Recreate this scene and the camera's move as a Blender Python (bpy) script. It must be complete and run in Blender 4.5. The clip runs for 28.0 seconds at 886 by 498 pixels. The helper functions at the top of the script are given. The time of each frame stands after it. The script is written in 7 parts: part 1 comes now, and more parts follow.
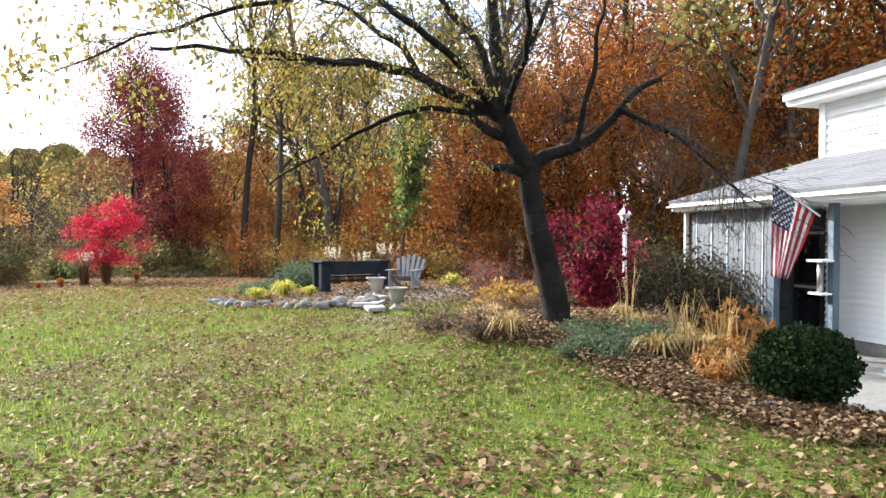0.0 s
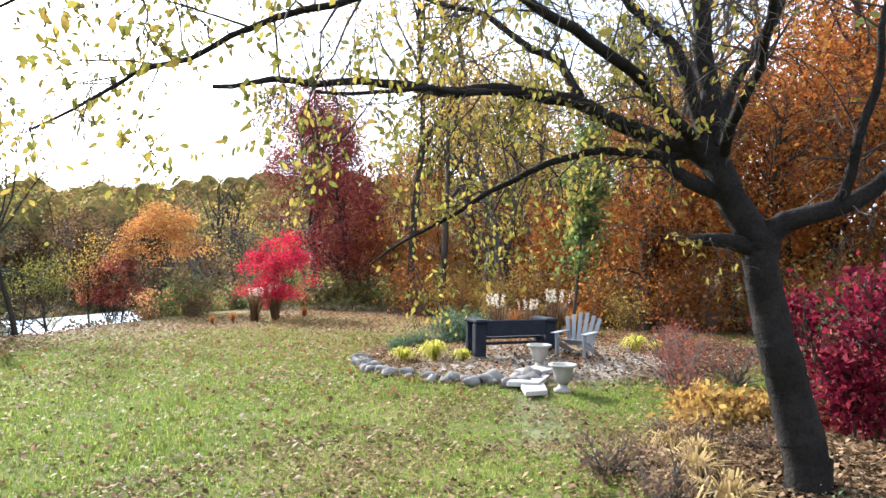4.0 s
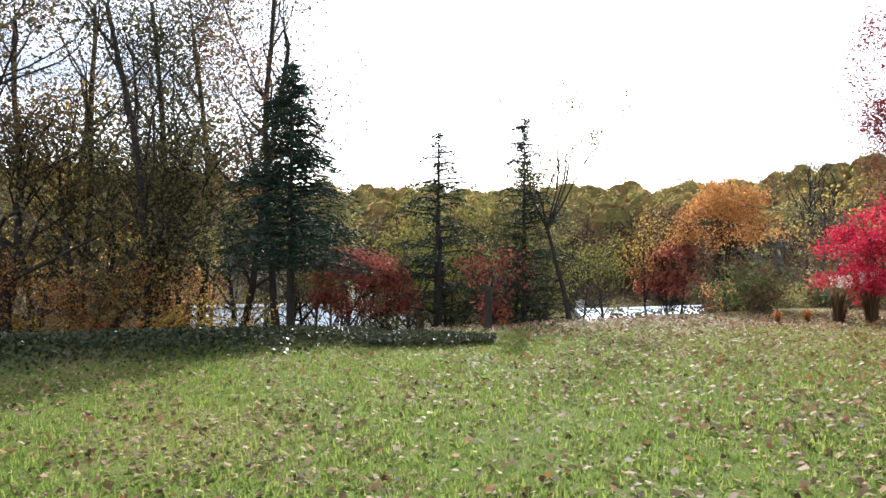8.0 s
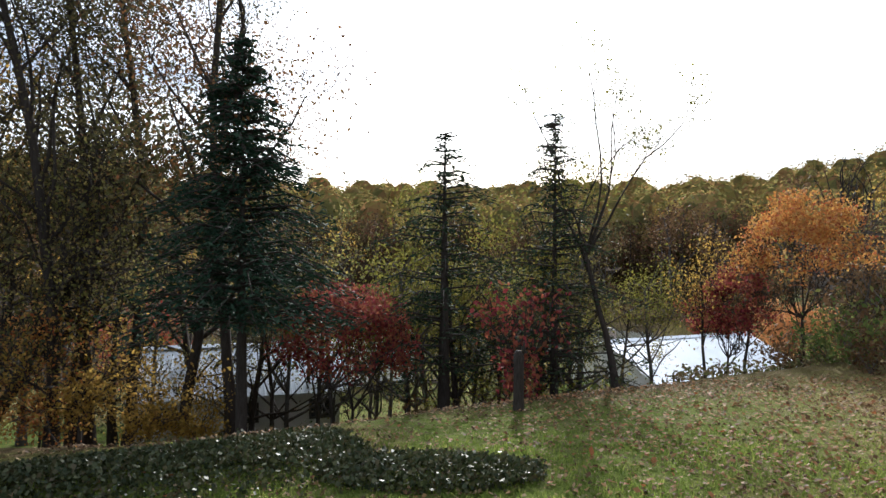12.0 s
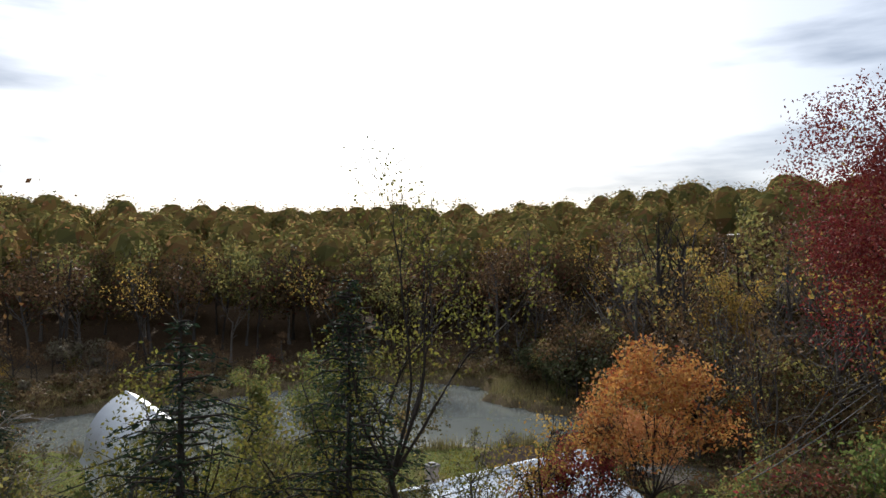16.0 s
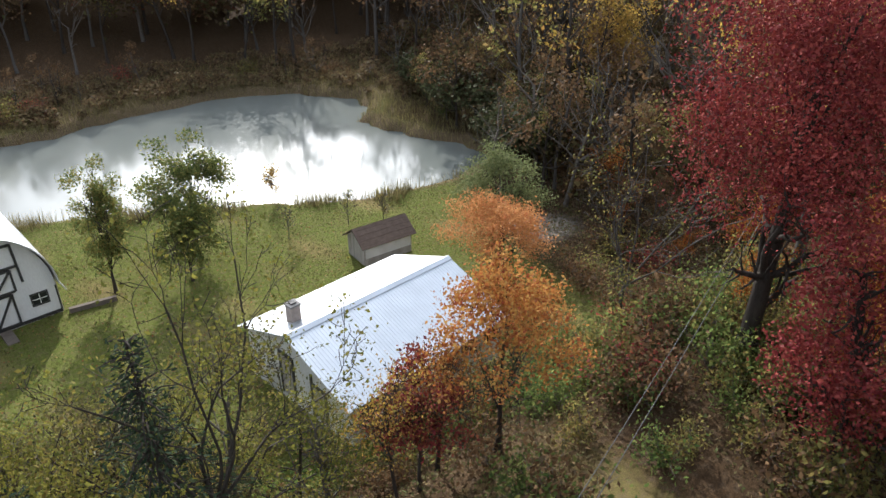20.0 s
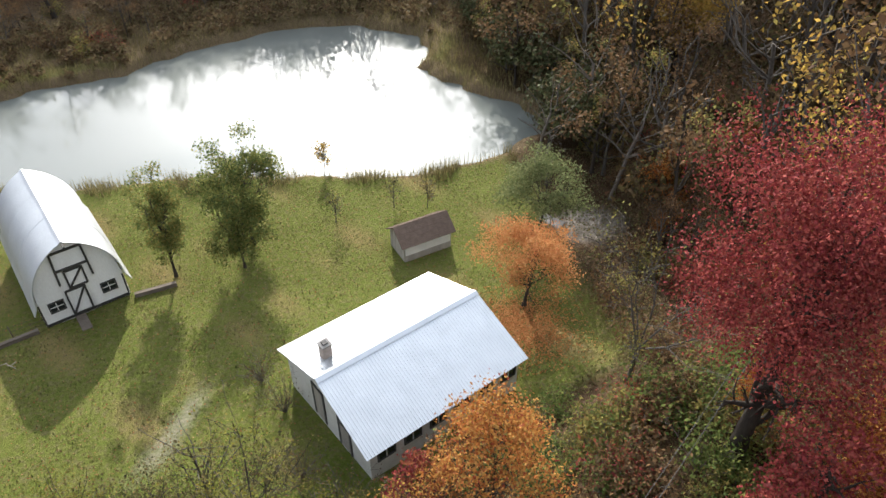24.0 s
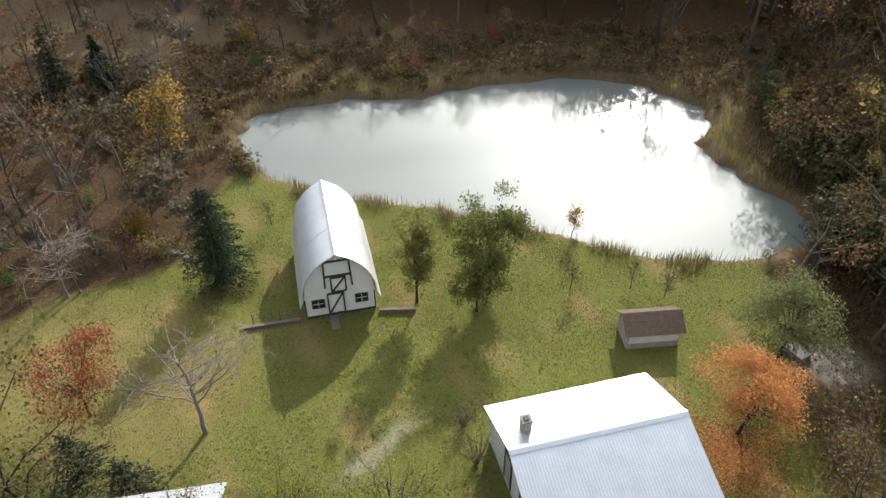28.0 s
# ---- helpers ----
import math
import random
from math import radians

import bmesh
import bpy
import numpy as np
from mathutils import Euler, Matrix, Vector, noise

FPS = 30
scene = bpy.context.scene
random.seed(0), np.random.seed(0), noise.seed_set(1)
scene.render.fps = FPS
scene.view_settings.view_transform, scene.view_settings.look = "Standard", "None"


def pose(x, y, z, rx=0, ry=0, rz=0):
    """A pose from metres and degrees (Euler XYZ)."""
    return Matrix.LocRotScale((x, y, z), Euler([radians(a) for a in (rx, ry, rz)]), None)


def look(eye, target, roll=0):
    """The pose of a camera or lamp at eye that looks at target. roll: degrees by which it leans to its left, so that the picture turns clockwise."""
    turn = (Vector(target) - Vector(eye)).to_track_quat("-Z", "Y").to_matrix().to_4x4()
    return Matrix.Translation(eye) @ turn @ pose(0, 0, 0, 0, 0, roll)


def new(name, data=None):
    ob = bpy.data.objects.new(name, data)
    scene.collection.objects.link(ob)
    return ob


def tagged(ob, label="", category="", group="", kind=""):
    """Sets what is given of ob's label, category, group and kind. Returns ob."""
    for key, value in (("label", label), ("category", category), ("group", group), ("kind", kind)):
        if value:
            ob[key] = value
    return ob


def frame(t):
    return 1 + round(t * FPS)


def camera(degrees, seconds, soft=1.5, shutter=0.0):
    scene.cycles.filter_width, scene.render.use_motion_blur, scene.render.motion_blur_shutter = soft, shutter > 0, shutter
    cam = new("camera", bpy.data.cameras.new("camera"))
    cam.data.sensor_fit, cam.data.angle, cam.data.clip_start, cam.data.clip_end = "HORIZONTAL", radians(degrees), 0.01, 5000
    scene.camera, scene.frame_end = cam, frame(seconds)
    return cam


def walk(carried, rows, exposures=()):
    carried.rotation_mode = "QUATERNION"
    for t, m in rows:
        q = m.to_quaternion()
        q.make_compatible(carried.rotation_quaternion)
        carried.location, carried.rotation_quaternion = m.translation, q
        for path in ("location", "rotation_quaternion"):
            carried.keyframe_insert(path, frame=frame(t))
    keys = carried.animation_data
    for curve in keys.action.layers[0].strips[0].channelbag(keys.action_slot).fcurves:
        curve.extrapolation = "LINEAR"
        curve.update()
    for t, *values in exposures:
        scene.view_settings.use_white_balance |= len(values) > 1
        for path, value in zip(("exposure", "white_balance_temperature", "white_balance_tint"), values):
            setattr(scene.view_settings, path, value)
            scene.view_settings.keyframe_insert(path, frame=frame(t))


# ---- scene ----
cam = camera(64.5, 28.0)
PATH = [
    (0, (-2.135, -1.051, 1.31), (-0.454, 0.031, 1.284), 0.3),
    (0.5, (-1.977, -0.873, 1.699), (-0.23, 0.1, 1.673), -0.4),
    (1, (-1.818, -0.696, 1.928), (-0.013, 0.166, 1.908), 0.5),
    (1.5, (-1.653, -0.591, 2.109), (0.174, 0.223, 2.103), 0.8),
    (2, (-1.488, -0.486, 2.191), (0.278, 0.453, 2.19), 0.8),
    (2.5, (-1.22, -0.312, 2.189), (0.39, 0.874, 2.197), 1.7),
    (4.5, (1.149, 1.035, 2.086), (2.457, 2.548, 2.105), 0.1),
    (5, (1.938, 1.743, 2.202), (3.136, 3.345, 2.214), 0.0),
    (5.5, (2.606, 2.573, 2.176), (3.506, 4.359, 2.189), 0.2),
    (6, (2.925, 3.149, 2.111), (3.517, 5.059, 2.127), 0.3),
    (6.5, (3.271, 3.846, 2.034), (3.64, 5.811, 2.045), 0.5),
    (7, (3.5, 4.351, 1.972), (3.679, 6.343, 1.978), 0.7),
    (7.5, (3.667, 5.001, 1.745), (3.656, 7.001, 1.749), 0.6),
    (8, (3.838, 5.593, 1.384), (3.722, 7.59, 1.393), 0.3),
    (8.5, (3.828, 6.118, 1.265), (3.703, 8.114, 1.266), 0.5),
    (9, (3.813, 6.631, 1.135), (3.684, 8.626, 1.133), 0.5),
    (9.5, (3.658, 7.547, 1.074), (3.538, 9.543, 1.073), 0.5),
    (10, (3.607, 8.346, 1.279), (3.49, 10.343, 1.273), 0.7),
    (10.5, (3.5, 9.422, 1.568), (3.384, 11.418, 1.564), 0.4),
    (11, (3.304, 10.524, 1.941), (3.191, 12.521, 1.934), 0.2),
    (11.5, (3.066, 11.644, 2.471), (2.959, 13.642, 2.459), -0.0),
    (13.5, (3.339, 15.027, 3.995), (3.222, 17.024, 4.003), 1.9),
    (14, (3.494, 16.337, 5.118), (3.409, 18.335, 5.109), 1.2),
    (14.5, (4.027, 16.854, 5.641), (4.017, 18.854, 5.642), 0.8),
    (15, (4.272, 17.738, 6.247), (4.399, 19.734, 6.253), 0.3),
    (15.5, (4.61, 18.752, 7.013), (4.87, 20.735, 7.03), -0.4),
    (16, (4.729, 19.28, 7.874), (5.093, 21.247, 7.89), 0.0),
    (16.5, (5.06, 20.077, 8.626), (5.509, 22.026, 8.648), -0.2),
    (17, (5.438, 20.875, 9.355), (5.962, 22.805, 9.38), -0.4),
    (17.5, (5.766, 21.493, 10.132), (6.359, 23.403, 10.093), -0.4),
    (18, (6.153, 22.035, 10.976), (6.791, 23.91, 10.698), -0.4),
    (18.5, (6.62, 22.617, 11.865), (7.263, 24.446, 11.377), -0.4),
    (19, (6.981, 23.102, 12.959), (7.609, 24.892, 12.325), -0.3),
    (19.5, (7.392, 23.523, 14.18), (7.998, 25.256, 13.386), -0.1),
    (20, (7.807, 23.957, 15.431), (8.383, 25.615, 14.472), 0.1),
    (20.5, (8.242, 24.365, 16.688), (8.782, 25.933, 15.571), 0.1),
    (22.5, (9.803, 25.865, 22.106), (10.241, 27.347, 20.836), 0.1),
    (23, (10.166, 26.325, 22.697), (10.559, 27.819, 21.427), 0.1),
    (23.5, (10.475, 26.681, 23.184), (10.846, 28.18, 21.913), 0.1),
    (24, (10.685, 26.887, 23.616), (11.017, 28.393, 22.342), 0.1),
    (24.5, (10.864, 27.052, 24.042), (11.15, 28.565, 22.765), 0.1),
    (25, (10.984, 27.139, 24.52), (11.21, 28.66, 23.241), 0.1),
    (25.5, (11.053, 27.274, 25.044), (11.202, 28.815, 23.779), 0.1),
    (26, (11.132, 27.296, 25.625), (11.202, 28.86, 24.381), -0.0),
    (26.5, (11.085, 27.333, 26.189), (11.053, 28.904, 24.952), -0.3),
    (27, (10.972, 27.427, 26.751), (10.835, 28.991, 25.512), -0.4),
    (27.5, (10.881, 27.562, 27.262), (10.642, 29.112, 26.021), -0.6),
    (28, (10.808, 27.735, 27.63), (10.479, 29.269, 26.389), -0.7),
]
EXPOSURES = [(t, stops, kelvin, 10) for t, stops, kelvin in ((0.0, 1.5, 5950), (2.0, 1.65, 5950), (5.0, 1.6, 5600), (7.0, 1.35, 5650), (9.0, 1.0, 5700), (11.5, 0.6, 5800), (14.5, 0.1, 5900), (17.0, -0.2, 5900), (18.5, 0.15, 5850), (20.0, 0.6, 5850), (22.5, 0.8, 6050), (26.0, 0.8, 6150), (28.0, 0.65, 6250))]
walk(cam, [(t, look(eye, target, roll)) for t, eye, target, roll in PATH], EXPOSURES)

# ---- world and sun ----
SUN_EL, SUN_YAW = radians(28), radians(-4)
world = bpy.data.worlds.new("sky")
scene.world = world
world.use_nodes = True
wn, wl = world.node_tree.nodes, world.node_tree.links
wn.clear()
sky = wn.new("ShaderNodeTexSky")
sky.sky_type, sky.sun_disc = "NISHITA", False
sky.sun_elevation, sky.sun_rotation = SUN_EL, -SUN_YAW
sky.air_density, sky.dust_density = 1.0, 3.0
tc = wn.new("ShaderNodeTexCoord")
mp = wn.new("ShaderNodeMapping")
mp.inputs["Scale"].default_value = (1.6, 1.6, 9.0)
cloud = wn.new("ShaderNodeTexNoise")
cloud.inputs["Scale"].default_value = 1.7
cloud.inputs["Detail"].default_value = 6
ramp = wn.new("ShaderNodeValToRGB")
ramp.color_ramp.elements[0].position, ramp.color_ramp.elements[1].position = 0.33, 0.52
ramp.color_ramp.elements[0].color, ramp.color_ramp.elements[1].color = (0.46, 0.5, 0.56, 1), (1, 1, 1, 1)
mixc = wn.new("ShaderNodeMix")
mixc.data_type = "RGBA"
mixc.inputs[0].default_value = 0.55
mulc = wn.new("ShaderNodeMix")
mulc.data_type, mulc.blend_type = "RGBA", "MULTIPLY"
mulc.inputs[0].default_value = 1.0
mixc.inputs[7].default_value = (11.5, 11.8, 12.2, 1)
bg = wn.new("ShaderNodeBackground")
bg.inputs["Strength"].default_value = 0.105
wo = wn.new("ShaderNodeOutputWorld")
wl.new(tc.outputs["Generated"], mp.inputs[0])
wl.new(mp.outputs[0], cloud.inputs[0])
wl.new(cloud.outputs[0], ramp.inputs[0])
wl.new(sky.outputs[0], mixc.inputs[6])
wl.new(mixc.outputs[2], mulc.inputs[6])
wl.new(ramp.outputs[0], mulc.inputs[7])
dot = wn.new("ShaderNodeVectorMath")
dot.operation = "DOT_PRODUCT"
dot.inputs[1].default_value = (math.sin(-SUN_YAW) * math.cos(SUN_EL), math.cos(SUN_YAW) * math.cos(SUN_EL), math.sin(SUN_EL))
powr = wn.new("ShaderNodeMath")
powr.operation = "POWER"
powr.inputs[1].default_value = 34.0
maxd = wn.new("ShaderNodeMath")
maxd.operation = "MAXIMUM"
maxd.inputs[1].default_value = 0.0
glow = wn.new("ShaderNodeMix")
glow.data_type, glow.blend_type = "RGBA", "ADD"
glow.inputs[0].default_value = 1.0
scal = wn.new("ShaderNodeVectorMath")
scal.operation = "SCALE"
scal.inputs[0].default_value = (46, 45, 43)
wl.new(tc.outputs["Generated"], dot.inputs[0])
wl.new(dot.outputs["Value"], maxd.inputs[0])
wl.new(maxd.outputs[0], powr.inputs[0])
wl.new(powr.outputs[0], scal.inputs[3])
wl.new(mulc.outputs[2], glow.inputs[6])
wl.new(scal.outputs[0], glow.inputs[7])
wl.new(glow.outputs[2], bg.inputs[0])
wl.new(bg.outputs[0], wo.inputs[0])
sun_data = bpy.data.lights.new("sun", "SUN")
sun_data.energy, sun_data.angle, sun_data.color = 5.0, radians(0.7), (1.0, 0.93, 0.82)
sun_ob = new("sun", sun_data)
sun_ob.matrix_world = look((0, 0, 60), (-math.sin(-SUN_YAW) * math.cos(SUN_EL), -math.cos(SUN_YAW) * math.cos(SUN_EL), 60 - math.sin(SUN_EL)))

# ---- materials ----
def nodes_of(name):
    m = bpy.data.materials.new(name)
    m.use_nodes = True
    nt = m.node_tree
    return m, nt.nodes, nt.links, nt.nodes["Principled BSDF"]


def surface(name, low, high, scale=4.0, rough=0.8, bump=0.3, metal=0.0, fine=None, stretch=(1, 1, 1), pieces=0.0, dirt=None):
    """A surface of two colours mixed by coarse and fine grain, with fine relief."""
    m, n, l, p = nodes_of(name)
    co = n.new("ShaderNodeTexCoord")
    mapn = n.new("ShaderNodeMapping")
    mapn.inputs["Scale"].default_value = stretch
    l.new(co.outputs["Object"], mapn.inputs[0])
    a, b = n.new("ShaderNodeTexNoise"), n.new("ShaderNodeTexNoise")
    a.inputs["Scale"].default_value, b.inputs["Scale"].default_value = scale, fine or scale * 9
    a.inputs["Detail"].default_value = b.inputs["Detail"].default_value = 4
    for t in (a, b):
        l.new(mapn.outputs[0], t.inputs[0])
    add = n.new("ShaderNodeMath")
    add.operation = "MULTIPLY_ADD"
    add.inputs[1].default_value, add.inputs[2].default_value = 0.6, -0.1
    l.new(a.outputs[0], add.inputs[0])
    add2 = n.new("ShaderNodeMath")
    add2.operation = "MULTIPLY_ADD"
    add2.inputs[1].default_value = 0.6
    l.new(b.outputs[0], add2.inputs[0])
    l.new(add.outputs[0], add2.inputs[2])
    last = add2
    if pieces:
        info = n.new("ShaderNodeObjectInfo")
        ad3 = n.new("ShaderNodeMath")
        ad3.operation = "MULTIPLY_ADD"
        ad3.inputs[1].default_value = pieces
        l.new(info.outputs["Random"], ad3.inputs[0])
        l.new(add2.outputs[0], ad3.inputs[2])
        last = ad3
    r = n.new("ShaderNodeValToRGB")
    r.color_ramp.elements[0].position, r.color_ramp.elements[1].position = 0.25, 0.8
    r.color_ramp.elements[0].color, r.color_ramp.elements[1].color = (*low, 1), (*high, 1)
    if dirt:
        e = r.color_ramp.elements.new(0.12)
        e.color = (*dirt, 1)
    l.new(last.outputs[0], r.inputs[0])
    l.new(r.outputs[0], p.inputs["Base Color"])
    p.inputs["Roughness"].default_value, p.inputs["Metallic"].default_value = rough, metal
    if rough >= 0.9:
        p.inputs["Specular IOR Level"].default_value = 0.12
    if bump:
        bn = n.new("ShaderNodeBump")
        bn.inputs["Strength"].default_value, bn.inputs["Distance"].default_value = bump, 0.02
        l.new(add2.outputs[0], bn.inputs["Height"])
        l.new(bn.outputs[0], p.inputs["Normal"])
    return m


def leaf_material(name, *colours, glow=0.62, rough=0.65, shine=0.05):
    """Leaves: each takes its own colour from the list; light passes through them."""
    m, n, l, p = nodes_of(name)
    geo = n.new("ShaderNodeNewGeometry")
    info = n.new("ShaderNodeObjectInfo")
    mixv = n.new("ShaderNodeMath")
    mixv.operation = "MULTIPLY_ADD"
    mixv.inputs[1].default_value = 0.22
    l.new(info.outputs["Random"], mixv.inputs[0])
    sc = n.new("ShaderNodeMath")
    sc.operation = "MULTIPLY_ADD"
    sc.inputs[1].default_value, sc.inputs[2].default_value = 0.9, -0.08
    l.new(geo.outputs["Random Per Island"], sc.inputs[0])
    l.new(sc.outputs[0], mixv.inputs[2])
    r = n.new("ShaderNodeValToRGB")
    el = r.color_ramp.elements
    while len(el) < len(colours):
        el.new(0.5)
    for i, c in enumerate(colours):
        el[i].position, el[i].color = i / max(1, len(colours) - 1), (*c, 1)
    l.new(mixv.outputs[0], r.inputs[0])
    l.new(r.outputs[0], p.inputs["Base Color"])
    p.inputs["Roughness"].default_value = rough
    p.inputs["Specular IOR Level"].default_value = shine
    tr = n.new("ShaderNodeBsdfTranslucent")
    l.new(r.outputs[0], tr.inputs[0])
    mx = n.new("ShaderNodeMixShader")
    mx.inputs[0].default_value = glow
    l.new(p.outputs[0], mx.inputs[1])
    l.new(tr.outputs[0], mx.inputs[2])
    l.new(mx.outputs[0], n["Material Output"].inputs[0])
    return m


BARK = surface("bark", (0.022, 0.018, 0.015), (0.075, 0.062, 0.05), 3, 0.95, 0.8, fine=22, stretch=(1, 1, 0.25))
BARK_GREY = surface("grey_bark", (0.045, 0.04, 0.035), (0.13, 0.115, 0.1), 3, 0.95, 0.7, fine=22, stretch=(1, 1, 0.25))
TWIG = surface("pale_twig", (0.07, 0.06, 0.05), (0.18, 0.155, 0.13), 5, 0.9, 0.3)
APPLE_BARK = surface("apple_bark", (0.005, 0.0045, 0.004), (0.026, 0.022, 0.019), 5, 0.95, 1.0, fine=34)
L_APPLE = leaf_material("apple_leaf", (0.10, 0.11, 0.025), (0.2, 0.18, 0.035), (0.32, 0.25, 0.05), (0.26, 0.15, 0.04), glow=0.5)
L_LIME = leaf_material("lime_leaf", (0.075, 0.085, 0.02), (0.14, 0.14, 0.03), (0.22, 0.2, 0.04), (0.15, 0.11, 0.035), glow=0.45)
L_BRONZE = leaf_material("bronze_leaf", (0.07, 0.04, 0.022), (0.15, 0.075, 0.035), (0.24, 0.11, 0.04), (0.11, 0.085, 0.035), (0.2, 0.075, 0.03), glow=0.4)
L_DUSKY = leaf_material("dusky_olive_leaf", (0.045, 0.045, 0.022), (0.085, 0.08, 0.035), (0.13, 0.11, 0.045), (0.10, 0.06, 0.03), glow=0.4)
L_FADE = leaf_material("fading_red_leaf", (0.26, 0.03, 0.035), (0.34, 0.07, 0.04), (0.22, 0.11, 0.045), (0.11, 0.10, 0.04), glow=0.4)
L_OAK_RED = leaf_material("oxblood_leaf", (0.09, 0.016, 0.018), (0.21, 0.034, 0.036), (0.33, 0.075, 0.055), (0.17, 0.05, 0.045), glow=0.14)
L_RED = leaf_material("crimson_leaf", (0.22, 0.008, 0.03), (0.48, 0.02, 0.055), (0.55, 0.05, 0.06), glow=0.4)
L_ORANGE = leaf_material("orange_leaf", (0.25, 0.075, 0.03), (0.4, 0.145, 0.042), (0.5, 0.25, 0.065), (0.44, 0.27, 0.08), (0.28, 0.07, 0.035), glow=0.4)
L_RUST = leaf_material("rust_leaf", (0.15, 0.04, 0.014), (0.27, 0.075, 0.02), (0.36, 0.125, 0.026), (0.3, 0.17, 0.04), (0.2, 0.06, 0.022), glow=0.55)
L_GOLD = leaf_material("gold_leaf", (0.2, 0.14, 0.035), (0.34, 0.23, 0.05), (0.42, 0.27, 0.06), (0.27, 0.15, 0.04), (0.19, 0.17, 0.05), glow=0.55)
L_OLIVE = leaf_material("olive_leaf", (0.09, 0.095, 0.035), (0.16, 0.155, 0.05), (0.24, 0.2, 0.06), (0.19, 0.12, 0.05))
L_GREEN = leaf_material("green_leaf", (0.045, 0.075, 0.025), (0.09, 0.13, 0.035), (0.14, 0.17, 0.05), (0.2, 0.2, 0.06))
L_BROWN = leaf_material("brown_leaf", (0.06, 0.035, 0.022), (0.12, 0.07, 0.036), (0.18, 0.105, 0.048), (0.09, 0.068, 0.038), glow=0.25)
L_MAROON = leaf_material("russet_red_leaf", (0.11, 0.028, 0.03), (0.24, 0.045, 0.045), (0.28, 0.10, 0.05), (0.17, 0.08, 0.05), glow=0.45)
L_WINE = leaf_material("wine_red_leaf", (0.05, 0.005, 0.014), (0.14, 0.01, 0.026), (0.24, 0.022, 0.036), glow=0.35)
L_NEEDLE = leaf_material("spruce_needles", (0.012, 0.026, 0.016), (0.022, 0.045, 0.026), (0.04, 0.065, 0.04), glow=0.12, rough=0.7)
L_FIR = leaf_material("pine_needles", (0.02, 0.035, 0.02), (0.035, 0.055, 0.03), (0.07, 0.085, 0.04), glow=0.15, rough=0.7)
L_BOX = leaf_material("boxwood_leaf", (0.008, 0.016, 0.007), (0.02, 0.034, 0.011), (0.035, 0.05, 0.018), glow=0.15, rough=0.7, shine=0.03)
L_YELLOW = leaf_material("hosta_yellow_leaf", (0.17, 0.085, 0.035), (0.32, 0.19, 0.05), (0.44, 0.29, 0.075), (0.3, 0.14, 0.045), glow=0.4)
L_STRAW = leaf_material("straw_blade", (0.22, 0.15, 0.06), (0.38, 0.27, 0.11), (0.45, 0.33, 0.16), glow=0.3)
L_REED = leaf_material("reed_blade", (0.10, 0.085, 0.04), (0.2, 0.17, 0.07), (0.28, 0.23, 0.1), glow=0.3)
L_BLUE = leaf_material("grey_green_leaf", (0.05, 0.085, 0.045), (0.09, 0.135, 0.07), (0.15, 0.19, 0.11), glow=0.25)
L_IVY = leaf_material("ivy_leaf", (0.02, 0.03, 0.012), (0.04, 0.05, 0.02), (0.07, 0.075, 0.03), (0.08, 0.055, 0.035), glow=0.15, rough=0.45, shine=0.16)
L_GRASS = leaf_material("grass_blade", (0.085, 0.13, 0.022), (0.165, 0.215, 0.04), (0.28, 0.285, 0.075), glow=0.55, rough=0.8, shine=0.03)
L_LITTER = leaf_material("fallen_leaf", (0.04, 0.024, 0.014), (0.09, 0.05, 0.026), (0.15, 0.09, 0.045), (0.36, 0.26, 0.15), (0.18, 0.07, 0.03), glow=0.3, rough=0.6, shine=0.05)
L_PLUME = leaf_material("pampas_plume", (0.5, 0.44, 0.36), (0.66, 0.6, 0.5), glow=0.4)
L_CARPET = leaf_material("tan_fallen_leaf", (0.09, 0.05, 0.026), (0.17, 0.1, 0.045), (0.27, 0.16, 0.07), (0.24, 0.09, 0.035), (0.4, 0.28, 0.15), glow=0.3, rough=0.6)


# ---- helpers of shape ----
def fast_mesh(name, verts, faces, material):
    """A mesh from numpy arrays: verts (n, 3), faces (m, k) with one k."""
    me = bpy.data.meshes.new(name)
    verts, faces = np.asarray(verts, "f"), np.asarray(faces, "i")
    k = faces.shape[1]
    me.vertices.add(len(verts))
    me.vertices.foreach_set("co", verts.ravel())
    me.loops.add(faces.size)
    me.loops.foreach_set("vertex_index", faces.ravel())
    me.polygons.add(len(faces))
    me.polygons.foreach_set("loop_start", np.arange(0, faces.size, k, dtype="i"))
    me.materials.append(material)
    me.update(calc_edges=True)
    return me


def thing(name, m, label, category, group="", kind=""):
    """An Empty at a thing's base, which parents its parts."""
    ob = new(name)
    ob.empty_display_size = 0.2
    ob.matrix_world = m
    return tagged(ob, label, category, group, kind)


def part(name, data, parent, label="", m=None, material=None):
    """Links a mesh (or a bmesh with its material) as one object under a thing or a part."""
    if not isinstance(data, bpy.types.Mesh):
        me = bpy.data.meshes.new(name)
        data.to_mesh(me)
        data.free()
        me.materials.append(material)
        data = me
    ob = new(name, data)
    ob.parent = parent
    if m is not None:
        ob.matrix_basis = m
    return tagged(ob, label)


def box(bm, x0, y0, z0, x1, y1, z1, m=None):
    """Adds a block between two corners."""
    vs = [bm.verts.new((x, y, z)) for z in (z0, z1) for x, y in ((x0, y0), (x1, y0), (x1, y1), (x0, y1))]
    for f in ((3, 2, 1, 0), (4, 5, 6, 7), (0, 1, 5, 4), (1, 2, 6, 5), (2, 3, 7, 6), (3, 0, 4, 7)):
        bm.faces.new([vs[i] for i in f])
    if m is not None:
        bmesh.ops.transform(bm, matrix=m, verts=vs)
    return bm


